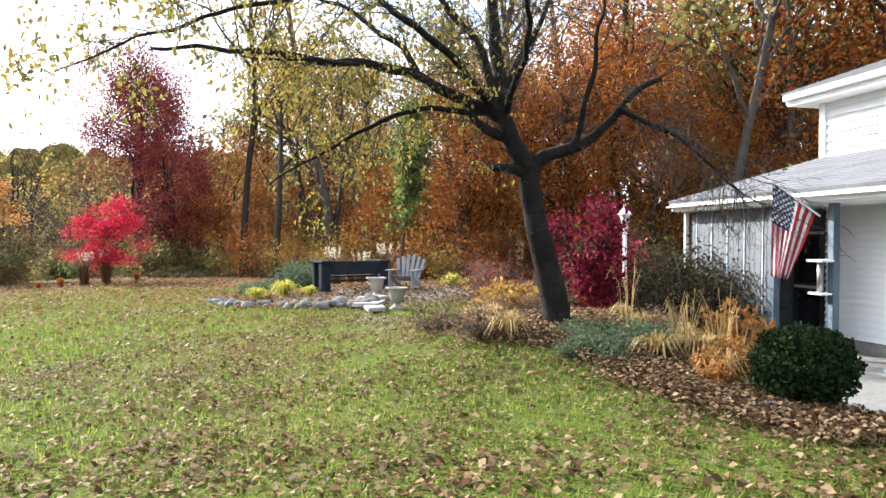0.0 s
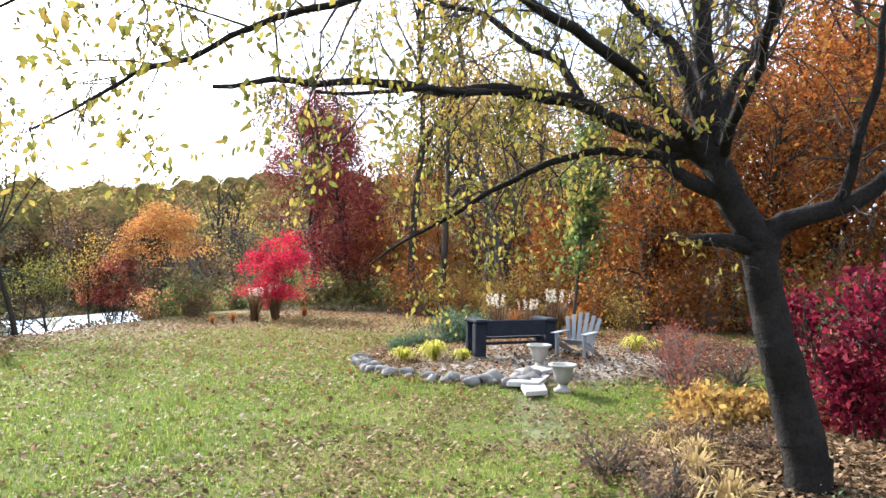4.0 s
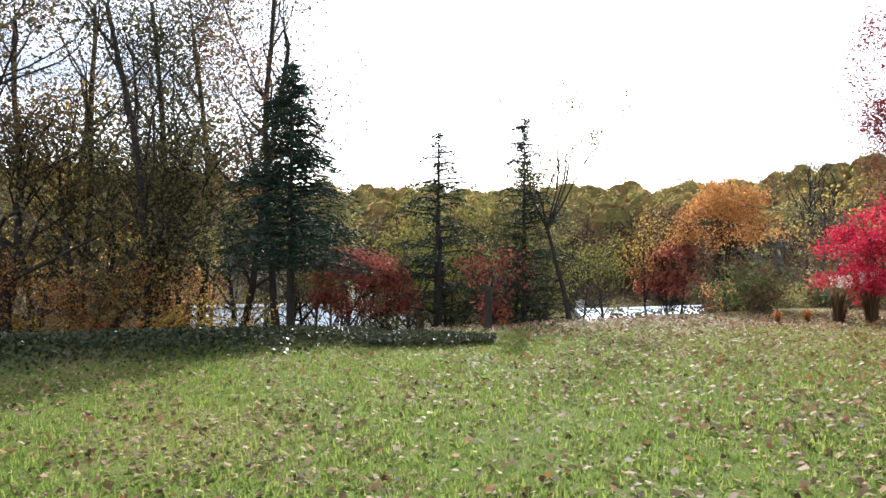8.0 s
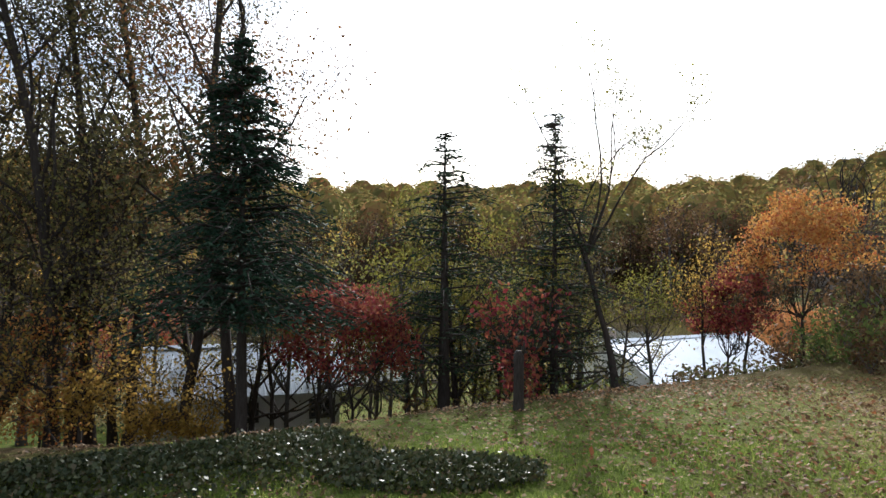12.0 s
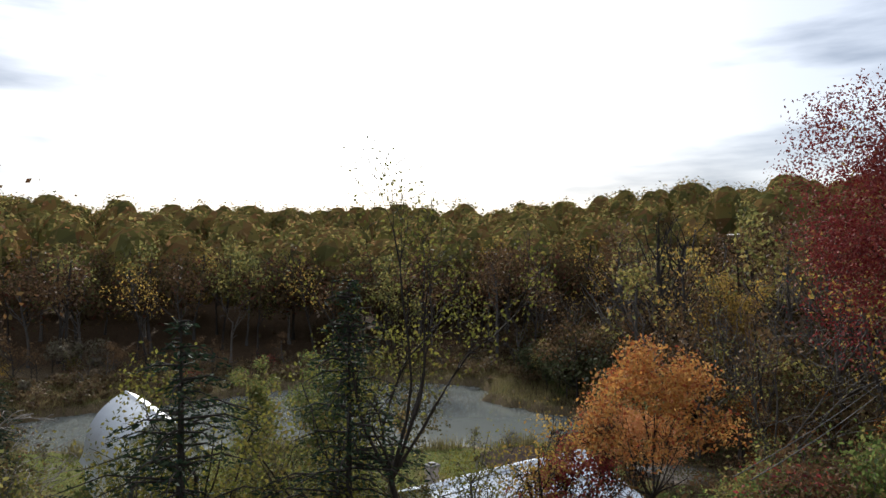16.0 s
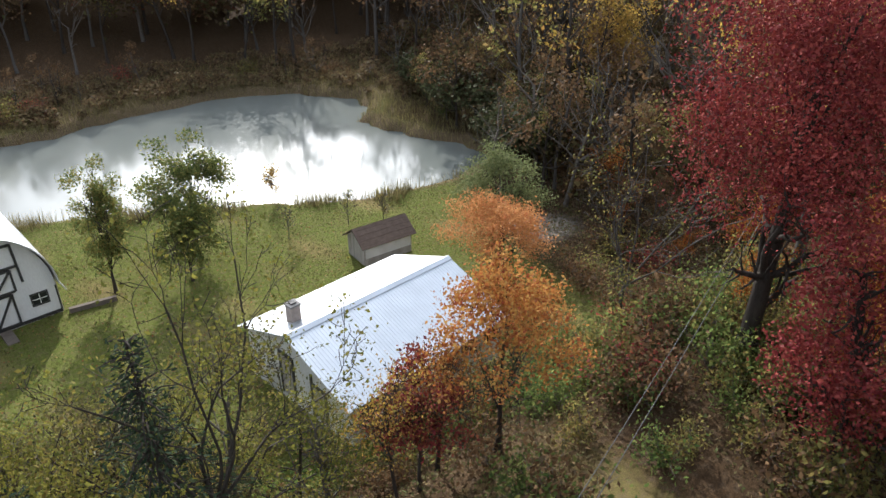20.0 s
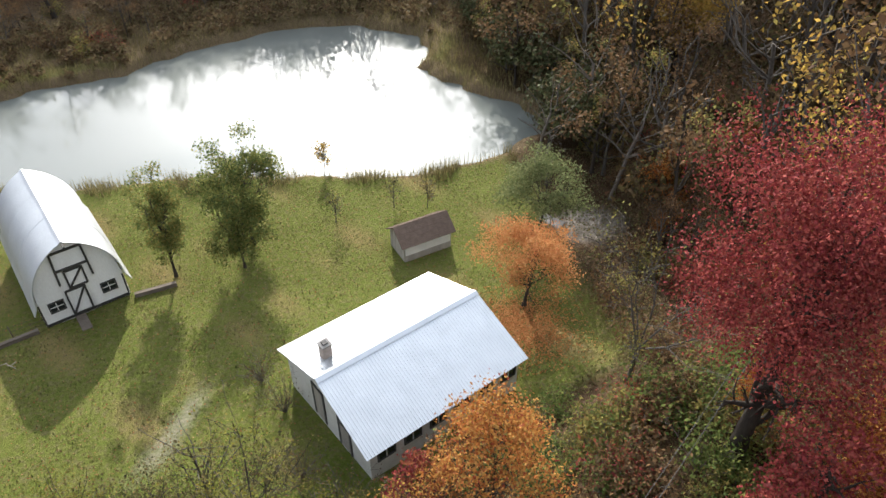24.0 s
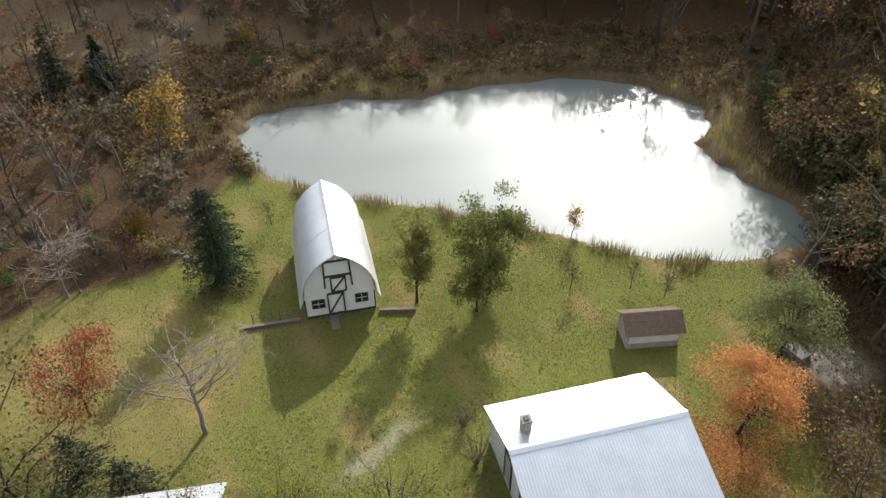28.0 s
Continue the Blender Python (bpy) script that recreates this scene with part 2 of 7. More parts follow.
def block(x0, y0, z0, x1, y1, z1, bevel=0.0):
    bm = box(bmesh.new(), x0, y0, z0, x1, y1, z1)
    if bevel:
        bmesh.ops.bevel(bm, geom=bm.edges[:], offset=bevel, segments=1, affect="EDGES")
    return bm


def bar(bm, a, b, w, h):
    """A square bar from a to b, w wide and h high."""
    a, b = Vector(a), Vector(b)
    d = b - a
    m = Matrix.Translation(a) @ d.to_track_quat("X", "Z").to_matrix().to_4x4()
    return box(bm, 0, -w / 2, -h / 2, d.length, w / 2, h / 2, m)


def extrude(profile, depth, at=0.0):
    """A prism: the profile of (x, z) points drawn from y = at over depth."""
    bm = bmesh.new()
    a = [bm.verts.new((x, at, z)) for x, z in profile]
    b = [bm.verts.new((x, at + depth, z)) for x, z in profile]
    bm.faces.new(a)
    bm.faces.new(b[::-1])
    for i in range(len(a)):
        j = (i + 1) % len(a)
        bm.faces.new((a[j], a[i], b[i], b[j]))
    bmesh.ops.recalc_face_normals(bm, faces=bm.faces[:])
    return bm


def lathe(profile, sides=20):
    """A turned body: (radius, z) points spun about z."""
    bm = bmesh.new()
    rings = []
    for r, z in profile:
        rings.append([bm.verts.new((r * math.cos(i * math.tau / sides), r * math.sin(i * math.tau / sides), z)) for i in range(sides)])
    for a, b in zip(rings, rings[1:]):
        for i in range(sides):
            j = (i + 1) % sides
            bm.faces.new((a[i], a[j], b[j], b[i])).smooth = True
    bm.faces.new(rings[0][::-1])
    bm.faces.new(rings[-1])
    return bm


def tubes(segs, sides=5):
    """Verts and quads of many tapered tubes: rows of (start, end, radius, radius)."""
    p = np.array([s[0] for s in segs], float)
    q = np.array([s[1] for s in segs], float)
    r0, r1 = np.array([s[2] for s in segs]), np.array([s[3] for s in segs])
    d = q - p
    d /= np.linalg.norm(d, axis=1, keepdims=True) + 1e-9
    q = q + d * (r1 * 0.6)[:, None]
    ref = np.where(np.abs(d[:, 2:3]) > 0.9, [[1.0, 0, 0]], [[0, 0, 1.0]])
    u = np.cross(d, ref)
    u /= np.linalg.norm(u, axis=1, keepdims=True) + 1e-9
    v = np.cross(d, u)
    ang = np.arange(sides) * math.tau / sides
    ring = u[:, None] * np.cos(ang)[None, :, None] + v[:, None] * np.sin(ang)[None, :, None]
    a = p[:, None] + ring * r0[:, None, None]
    b = q[:, None] + ring * r1[:, None, None]
    verts = np.concatenate([a, b], 1).reshape(-1, 3)
    i = np.arange(sides)
    quad = np.stack([i, (i + 1) % sides, (i + 1) % sides + sides, i + sides], 1)
    faces = (quad[None] + (np.arange(len(segs)) * 2 * sides)[:, None, None]).reshape(-1, 4)
    return verts, faces


def petals(rng, centres, size, spread, slim=0.5, droop=0.0, along=None, oval=False, facing=None):
    """Verts and quads of many separate small leaves about the given centres."""
    c = np.asarray(centres, float)
    n = len(c)
    c = c + np.clip(rng.normal(0, 1, (n, 3)), -1.8, 1.8) * spread
    a = rng.normal(0, 1, (n, 3))
    if along is not None:
        a = along + 0.35 * a
    a[:, 2] -= droop
    a /= np.linalg.norm(a, axis=1, keepdims=True) + 1e-9
    b = np.cross(a, rng.normal(0, 1, (n, 3)) if facing is None else facing + rng.normal(0, 0.35, (n, 3)))
    b /= np.linalg.norm(b, axis=1, keepdims=True) + 1e-9
    s = size * rng.uniform(0.6, 1.35, (n, 1))
    if facing is not None:
        a = np.cross(b, facing + rng.normal(0, 0.35, (n, 3)))
        a /= np.linalg.norm(a, axis=1, keepdims=True) + 1e-9
        return np.stack([c - a * s * 0.5 - b * s * slim * 0.5, c - a * s * 0.4 + b * s * slim * 0.5, c + a * s * 0.6], 1).reshape(-1, 3), np.arange(3 * n).reshape(n, 3)
    k = rng.uniform(-0.15, 0.15, (n, 1)) * s
    nrm = np.cross(a, b)
    if oval:
        w = b * s * slim * 0.5
        lift = nrm * (k + 0.07 * s)
        rim = [c - a * s * 0.5, c - a * s * 0.22 + w * 0.85 + lift, c + a * s * 0.12 + w + lift, c + a * s * 0.38 + w * 0.45 + lift * 0.5, c + a * s * 0.6,
               c + a * s * 0.38 - w * 0.45 + lift * 0.5, c + a * s * 0.12 - w + lift, c - a * s * 0.22 - w * 0.85 + lift]
        return np.stack(rim, 1).reshape(-1, 3), np.arange(8 * n).reshape(n, 8)
    verts = np.stack([c - a * s * 0.5, c + b * s * slim * 0.5 + nrm * k, c + a * s * 0.5, c - b * s * slim * 0.5 + nrm * k], 1).reshape(-1, 3)
    return verts, np.arange(4 * n).reshape(n, 4)


def unit(v):
    return v / (np.linalg.norm(v) + 1e-9)


def limb(rng, p, d, length, r, level, segs, tips, P):
    """One limb and, from it, its branches down to twigs."""
    n = P["pieces"][level]
    step = length / n
    wander, lift = P["wander"][level], P["lift"][level]
    for i in range(n):
        d = unit(d + rng.normal(0, wander, 3) + np.array([0, 0, lift]))
        q = p + d * step * rng.uniform(0.85, 1.15)
        f = (i + 1) / n
        r2 = max(P["thin"], r * (1 - P["taper"] / n))
        segs.append((p, q, r, r2))
        if level + 1 < len(P["pieces"]) and f > P["bare"][level]:
            for _ in range(P["forks"][level] if rng.random() < P["chance"][level] else 0):
                az, el = rng.uniform(0, math.tau), P["spread"][level] * rng.uniform(0.7, 1.3)
                side = unit(np.cross(d, rng.normal(0, 1, 3)))
                e = unit(d * math.cos(el) + side * math.sin(el))
                limb(rng, q, e, length * P["ratio"][level] * rng.uniform(0.65, 1.2) * (1.15 - 0.5 * f), r2 * P["girth"], level + 1, segs, tips, P)
        if level >= len(P["pieces"]) - 2:
            tips.append(q)
        p, r = q, r2
    tips.append(p)
    return segs, tips


BROAD = dict(pieces=(7, 5, 4, 3), wander=(0.06, 0.16, 0.22, 0.3), lift=(0.05, 0.10, 0.06, 0.0), taper=0.85, thin=0.012,
             bare=(0.3, 0.15, 0.1, 0), forks=(3, 2, 2, 0), chance=(1, 0.9, 0.75, 0), spread=(0.85, 0.75, 0.8, 0), ratio=(0.48, 0.5, 0.5, 0), girth=0.55)


def grow(seed, height, girth, P):
    """The limbs of a tree: its segments and the points that bear leaves."""
    rng = np.random.default_rng(seed)
    segs, tips = [], []
    stem = P.get("stem", 0.8)
    limb(rng, np.zeros(3) - (0, 0, 0.15), np.array([0.0, 0, 1]), height * stem, girth, 0, segs, tips, P)
    if P.get("leaders"):
        top = max((s for s in segs if s[2] > girth * 0.3), key=lambda s: s[1][2])
        for k in range(P["leaders"]):
            az = k * math.tau / P["leaders"] + rng.uniform(-0.4, 0.4)
            el = P["open"] * rng.uniform(0.35, 1.25)
            d = np.array([math.cos(az) * math.sin(el), math.sin(az) * math.sin(el), math.cos(el)])
            limb(rng, top[1], d, height * (1 - stem) * rng.uniform(0.8, 1.1), top[3] * 0.75, 1, segs, tips, P)
    return segs, tips


def broad_meshes(seed, height, girth, leaf, leaves, size, P=None, spread=0.45, sides=5, bark=None, droop=0.3, slim=0.6, radius=None, most=1000, dome=None):
    """The trunk and crown meshes of a broad-leaved tree that stands at the origin."""
    P = P or BROAD
    segs, tips = grow(seed, height, girth, P)
    while len(segs) > most:
        k = max(0.5, min(0.93, (most / len(segs)) ** 0.45))
        P = dict(P, chance=(P["chance"][0],) + tuple(c * k for c in P["chance"][1:]))
        segs, tips = grow(seed, height, girth, P)
    rng = np.random.default_rng(seed + 7)
    far = np.array([s[1] for s in segs])
    k = height / far[:, 2].max()
    w = radius / (np.percentile(np.hypot(far[:, 0], far[:, 1]), 96) if not dome else 1.15 * np.hypot(far[:, 0], far[:, 1]).max()) if radius else k
    k = k * 0.9 if dome else k
    scale = np.array([w, w, k])
    segs = [(a * scale, b * scale, r, s) for a, b, r, s in segs]
    a, b, r, s = segs[0]
    segs[0] = (a, b, r * 1.4, s)
    v, f = tubes([s for s in segs if s[2] > 0.035], sides)
    fine = [s for s in segs if s[2] <= 0.035]
    if fine and not leaves:
        w, g = tubes(fine, 3)
        return fast_mesh("trunk", v, f, bark or BARK), fast_mesh("twig_growth", w, g, bark or BARK)
    if fine:
        w, g = tubes(fine, 3)
        v, f = np.concatenate([v, w]), np.concatenate([f, g + len(v)])
    wood = fast_mesh("trunk", v, f, bark or BARK)
    if not leaves:
        return wood, None
    tips = np.array(tips) * scale
    tips = tips[tips[:, 2] > height * P.get("clear", 0.12)]
    pick = tips[rng.integers(0, len(tips), leaves)]
    if dome:
        low, clumps = dome
        u = rng.normal(0, 1, (clumps, 3))
        u /= np.linalg.norm(u, axis=1, keepdims=True)
        broad = radius > height * 0.34
        if broad and low >= 0.25:
            u[:, 2] = np.where(u[:, 2] < -0.55, -u[:, 2], u[:, 2])
        u *= rng.uniform(0.2, 1.08, (clumps, 1)) ** (0.4 if broad else 0.62) * (1 + 0.2 * np.sin(3 * np.arctan2(u[:, 1:2], u[:, :1]) + seed))
        mid = u * (radius * 0.86, radius * 0.86, height * (1 - low) * 0.46) + (0, 0, height * (1 + low) / 2)
        pick = mid[np.minimum((rng.random(leaves) ** 1.15 * clumps).astype(int), clumps - 1)]
        spread = np.array([0.14, 0.14, 0.085 if broad else 0.15]) * radius
    v, f = petals(rng, pick, size, spread, slim, droop)
    return wood, fast_mesh("crown", v, f, leaf)


def place_tree(name, at, meshes, label, category="tree", group="", turn=0.0, size=1.0, tilt=0.0):
    wood, crown = meshes
    ob = thing(name, pose(*at, 0, tilt, turn) @ Matrix.Scale(size, 4), label, category, group)
    part("trunk", wood, ob)
    if crown is not None:
        top = part(crown.name.split(".")[0], crown, ob)
        if crown.name.startswith("twig_growth"):
            tagged(top, kind="stuff")
    return ob


def spruce_meshes(seed, height, girth, reach, leaf, rows=26, per=8, size=0.3, gap=0.08, ragged=0.25, sprays=9, taper=0.85, fan=0.3):
    """A conifer: a straight trunk with whorls of drooping boughs and needle sprays."""
    rng = np.random.default_rng(seed)
    segs = [(np.array([0, 0, -0.2 + i * height / 6]), np.array([0, 0, (i + 1) * height / 6]), girth * (1 - i / 6.3), girth * (1 - (i + 1) / 6.3)) for i in range(6)]
    cent, along = [], []
    for i in range(rows):
        f = gap + (1 - gap) * i / rows
        z = height * f
        for _ in range(per):
            az = rng.uniform(0, math.tau)
            z = height * (f + rng.uniform(-0.5, 0.5) * (1 - gap) / rows)
            ln = reach * (1 - f) ** taper * rng.uniform(1 - ragged * 2, 1 + ragged) + 0.15
            d = np.array([math.cos(az), math.sin(az), 0.12])
            p = np.array([0, 0, z])
            q = p + d * ln * 0.55
            e = q + np.array([d[0], d[1], -0.35]) * ln * 0.45
            segs += [(p, q, 0.035, 0.02), (q, e, 0.02, 0.008)]
            side = np.array([-d[1], d[0], 0.0])
            n = int(4 + sprays * ln / max(reach, 0.1) * 2)
            for t in rng.uniform(0.12, 1.0, n):
                c = p + (q - p) * (t / 0.55) if t < 0.55 else q + (e - q) * ((t - 0.55) / 0.45)
                off = rng.uniform(-1, 1) * fan * ln * min(1, 0.35 + t) * (1.15 - t * 0.8)
                cent.append(c + side * off + np.array([0, 0, -0.04 - 0.22 * abs(off)]))
                along.append(d + side * np.sign(off) * 0.7 + rng.normal(0, 0.3, 3) * (1, 1, 0.5) - (0, 0, 0.25))
    v, f = tubes(segs, 4)
    wood = fast_mesh("trunk", v, f, BARK)
    v, f = petals(rng, np.array(cent), size, 0.035 * reach ** 0.5, 0.34, 0.1, np.array(along))
    return wood, fast_mesh("crown", v, f, leaf)


def bush_meshes(seed, w, h, leaf, leaves, size, stems=9, spread=0.16, slim=0.55, droop=0.1):
    """A shrub: stems that fan out from the ground, forked, with leaves about them."""
    rng = np.random.default_rng(seed)
    segs, tips = [], []
    for _ in range(stems):
        az, out = rng.uniform(0, math.tau), rng.uniform(0.15, 1)
        p, d = np.array([0, 0, -0.05]), unit(np.array([math.cos(az) * out * w / h, math.sin(az) * out * w / h, 1.0]))
        ln = h * rng.uniform(0.7, 1.05)
        for i in range(4):
            d = unit(d + rng.normal(0, 0.16, 3))
            q = p + d * ln / 4
            segs.append((p, q, 0.022 * (1 - i / 5), 0.022 * (1 - (i + 1) / 5)))
            for _ in range(2):
                e = q + unit(d + rng.normal(0, 0.6, 3)) * ln * 0.22
                segs.append((q, e, 0.009, 0.004))
                tips.append(e)
            tips.append(q)
            p = q
    v, f = tubes(segs, 3)
    wood = fast_mesh("stems", v, f, TWIG)
    if not leaves:
        return wood, None
    tips = np.array(tips)
    tips = tips[tips[:, 2] > 0.1 * h]
    v, f = petals(rng, tips[rng.integers(0, len(tips), leaves)], size, spread * max(w, h) * 0.5, slim, droop)
    v[:, 2] = np.maximum(v[:, 2], 0.01)
    return wood, fast_mesh("leaves", v, f, leaf)


def place_bush(name, at, meshes, label, category="shrub", group="", turn=0.0, size=1.0):
    wood, leaves = meshes
    ob = thing(name, pose(*at, 0, 0, turn) @ Matrix.Scale(size, 4), label, category, group)
    part("stem_clump", wood, ob)
    if leaves is not None:
        part("foliage", leaves, ob)
    return ob

# ---- the lie of the land ----
WATER = -7.9


def ease(a, b, v):
    t = np.clip((v - a) / (b - a), 0, 1)
    return t * t * (3 - 2 * t)


def pond_edge(x, y):
    """Below 0 inside the pond, growing with the distance from its bank."""
    ang = np.arctan2((y - 88.0) / 14.8, (x - 3.0) / 25.5)
    wave = 1.003 + 0.081 * np.cos(1 * ang) + 0.021 * np.sin(1 * ang) + 0.017 * np.cos(2 * ang) + 0.013 * np.sin(2 * ang) - 0.149 * np.cos(3 * ang) - 0.115 * np.sin(3 * ang) - 0.050 * np.cos(4 * ang) - 0.069 * np.sin(4 * ang) + 0.02 * np.sin(11 * ang) + 0.014 * np.sin(23 * ang + 1) + 0.01 * np.sin(41 * ang)
    return np.hypot((x - 3.0) / 25.5, (y - 88.0) / 14.8) - wave


def land(x, y):
    """The height of the ground."""
    x, y = np.asarray(x, float), np.asarray(y, float)
    lawn = -0.55 + 0.03 * (np.clip(x, -14, 18) - 6) - 0.028 * (y - 10)
    lawn = lawn + 0.38 * np.exp(-(((x - 13.0) / 4.2) ** 2 + ((y - 11.0) / 4.0) ** 2)) + 0.55 * np.exp(-(((x - 7.2) / 2.6) ** 2 + ((y - 3.2) / 2.2) ** 2))
    sx, dy = (x - 10.1) * 0.7 + (y + 0.27) * 0.71, (y + 0.27) * 0.7 - (x - 10.1) * 0.71
    pad = ease(3.1, 2.2, dy) * ease(4.9, 4.1, sx)
    lawn = lawn + (-0.6 - lawn) * pad
    t = np.clip(((x + 10) * 10.5 + (y - 18.5) * 7.0) / (10.5**2 + 7.0**2), 0, 1)
    off = np.hypot(x - (-10 + 10.5 * t), y - (18.5 + 7.0 * t))
    lawn = lawn + (0.6 - 0.42 * t * t) * np.exp(-((off / 1.25) ** 2)) + 0.2 * np.exp(-(((x - 2.3) / 1.5) ** 2 + ((y - 23.9) / 0.75) ** 2))
    valley = np.maximum(-6.0 - 0.08 * (y - 47), -7.15)
    crest = 33 + 0.56 * np.clip(x, -4, 20) + 0.35 * np.clip(x - 20, 0, 60)
    d = (y - crest) / 1.14
    z = lawn + (valley - lawn) * ease(-5, 5.5, d)
    bank = pond_edge(x, y)
    z = z + (WATER - 1.6 - z) * ease(0.05, -0.10, bank)
    far = ease(112, 235, y + 0.35 * np.abs(x - 5)) * 14 + ease(48, 130, x) * ease(45, 80, y) * 7 + ease(-45, -130, x) * ease(40, 100, y) * 5
    z = z + far
    z = z + 0.05 * np.sin(x * 0.9 + 1.3 * np.sin(y * 0.4)) * np.sin(y * 0.7) * ease(15, 40, y)
    return z


def west_edge(y):
    """Where the valley lawn ends in the west."""
    return -28 + 9 * ease(54, 67, y)


def gz(x, y):
    return float(land(x, y))


def graded(lo, hi, step, far_lo, far_hi, n):
    """Even steps in the middle, growing ones out to the ends."""
    mid = np.arange(lo, hi + step / 2, step)
    t = np.linspace(0, 1, n + 1)[1:] ** 2.6
    return np.concatenate([(lo + (far_lo - lo) * t)[::-1], mid, hi + (far_hi - hi) * t])


gx, gy = graded(-42, 62, 0.62, -1500, 1500, 26), graded(-14, 122, 0.62, -900, 2600, 30)
mx_, my_ = np.meshgrid(gx, gy)
verts = np.stack([mx_.ravel(), my_.ravel(), land(mx_, my_).ravel()], 1)
nx_, ny_ = len(gx), len(gy)
idx = np.arange(nx_ * ny_).reshape(ny_, nx_)
faces = np.stack([idx[:-1, :-1], idx[:-1, 1:], idx[1:, 1:], idx[1:, :-1]], -1).reshape(-1, 4)


def cover(x, y):
    """How far each place is grass (0), leaf litter (1); bare earth; marsh."""
    crest = 33 + 0.56 * np.clip(x, -4, 20) + 0.35 * np.clip(x - 20, 0, 60)
    n = 1.6 * np.sin(x * 0.31 + 2 * np.sin(y * 0.17)) + 1.1 * np.sin(y * 0.43 + 1.7 * np.sin(x * 0.23))
    upper = ease(crest + 3, crest - 1, y)
    wood = np.maximum.reduce([
        upper * ease(19.5, 22.5, x + 0.15 * (y - 20) + n * 0.4),
        upper * ease(-5.5, -8.5, x + n * 0.5) * ease(8, 14, y),
        upper * ease(26, 30, y - 0.5 * x + n * 0.5) * 0.75,
        ease(-4, -1, y - crest) * ease(6.0, 2.5, y - crest + n * 0.4),
        ease(25, 30, x + n * 0.8) * ease(40, 44, y),
        ease(1.0, -1.5, x - west_edge(y) + 0.5 * n) * ease(40, 46, y),
        upper * ease(-3, -8, y), ease(1.0, 0.85, np.hypot((x - 15.0) / 5.6, (y - 12.0) / 5.6)) * upper,
        ease(1.0, 0.85, np.hypot((x - 9.0) / 3.5, (y - 2.6) / 2.5)) * upper,
    ])
    wood = np.where(y > 100, 1.0, wood)
    marsh = ease(0.10, 0.02, pond_edge(x, y)) + ease(96, 102, y) * ease(119, 110, y)
    dirt = ease(1.5, 0.3, np.abs((x - 2.2) - 0.42 * (y - 51) + 0.5 * n * 0.3) / (0.6 + 0.2 * n * 0.3)) * ease(47, 50, y) * ease(55, 52, y) * 0.36
    dirt = np.maximum(dirt, 0.6 * ease(2.6, 1.2, np.hypot((x - 29.5) / 1.3, y - 63.8)))
    dirt = np.maximum(dirt, 0.85 * ease(1.0, 0.75, np.hypot((x - 12.9) / 3.4, (y - 10.6) / 3.2)))
    along = ((x - 9.6) * -0.68 + (y - 8.4) * -0.73)
    dirt = np.maximum(dirt, 0.24 * ease(0.55, 0.25, np.abs((x - 9.6) * 0.73 - (y - 8.4) * 0.68)) * ease(-0.3, 0.2, along) * ease(4.2, 3.0, along))
    dry = 0.2 * ease(45, 50, y) + 0.4 * ease(-5, -11, x) * ease(43, 47, y) * ease(63, 56, y) + ease(0.3, 1.4, np.sin(x * 0.55 + 1.1) * np.sin(y * 0.5 + 0.4) + 0.5 * np.sin(x * 1.3 + y)) * 0.6 + ease(13, 24, y) * ease(6, 16, x) * upper * 0.7
    return wood, np.clip(marsh, 0, 1), np.clip(dirt, 0, 1), np.clip(dry, 0, 1)


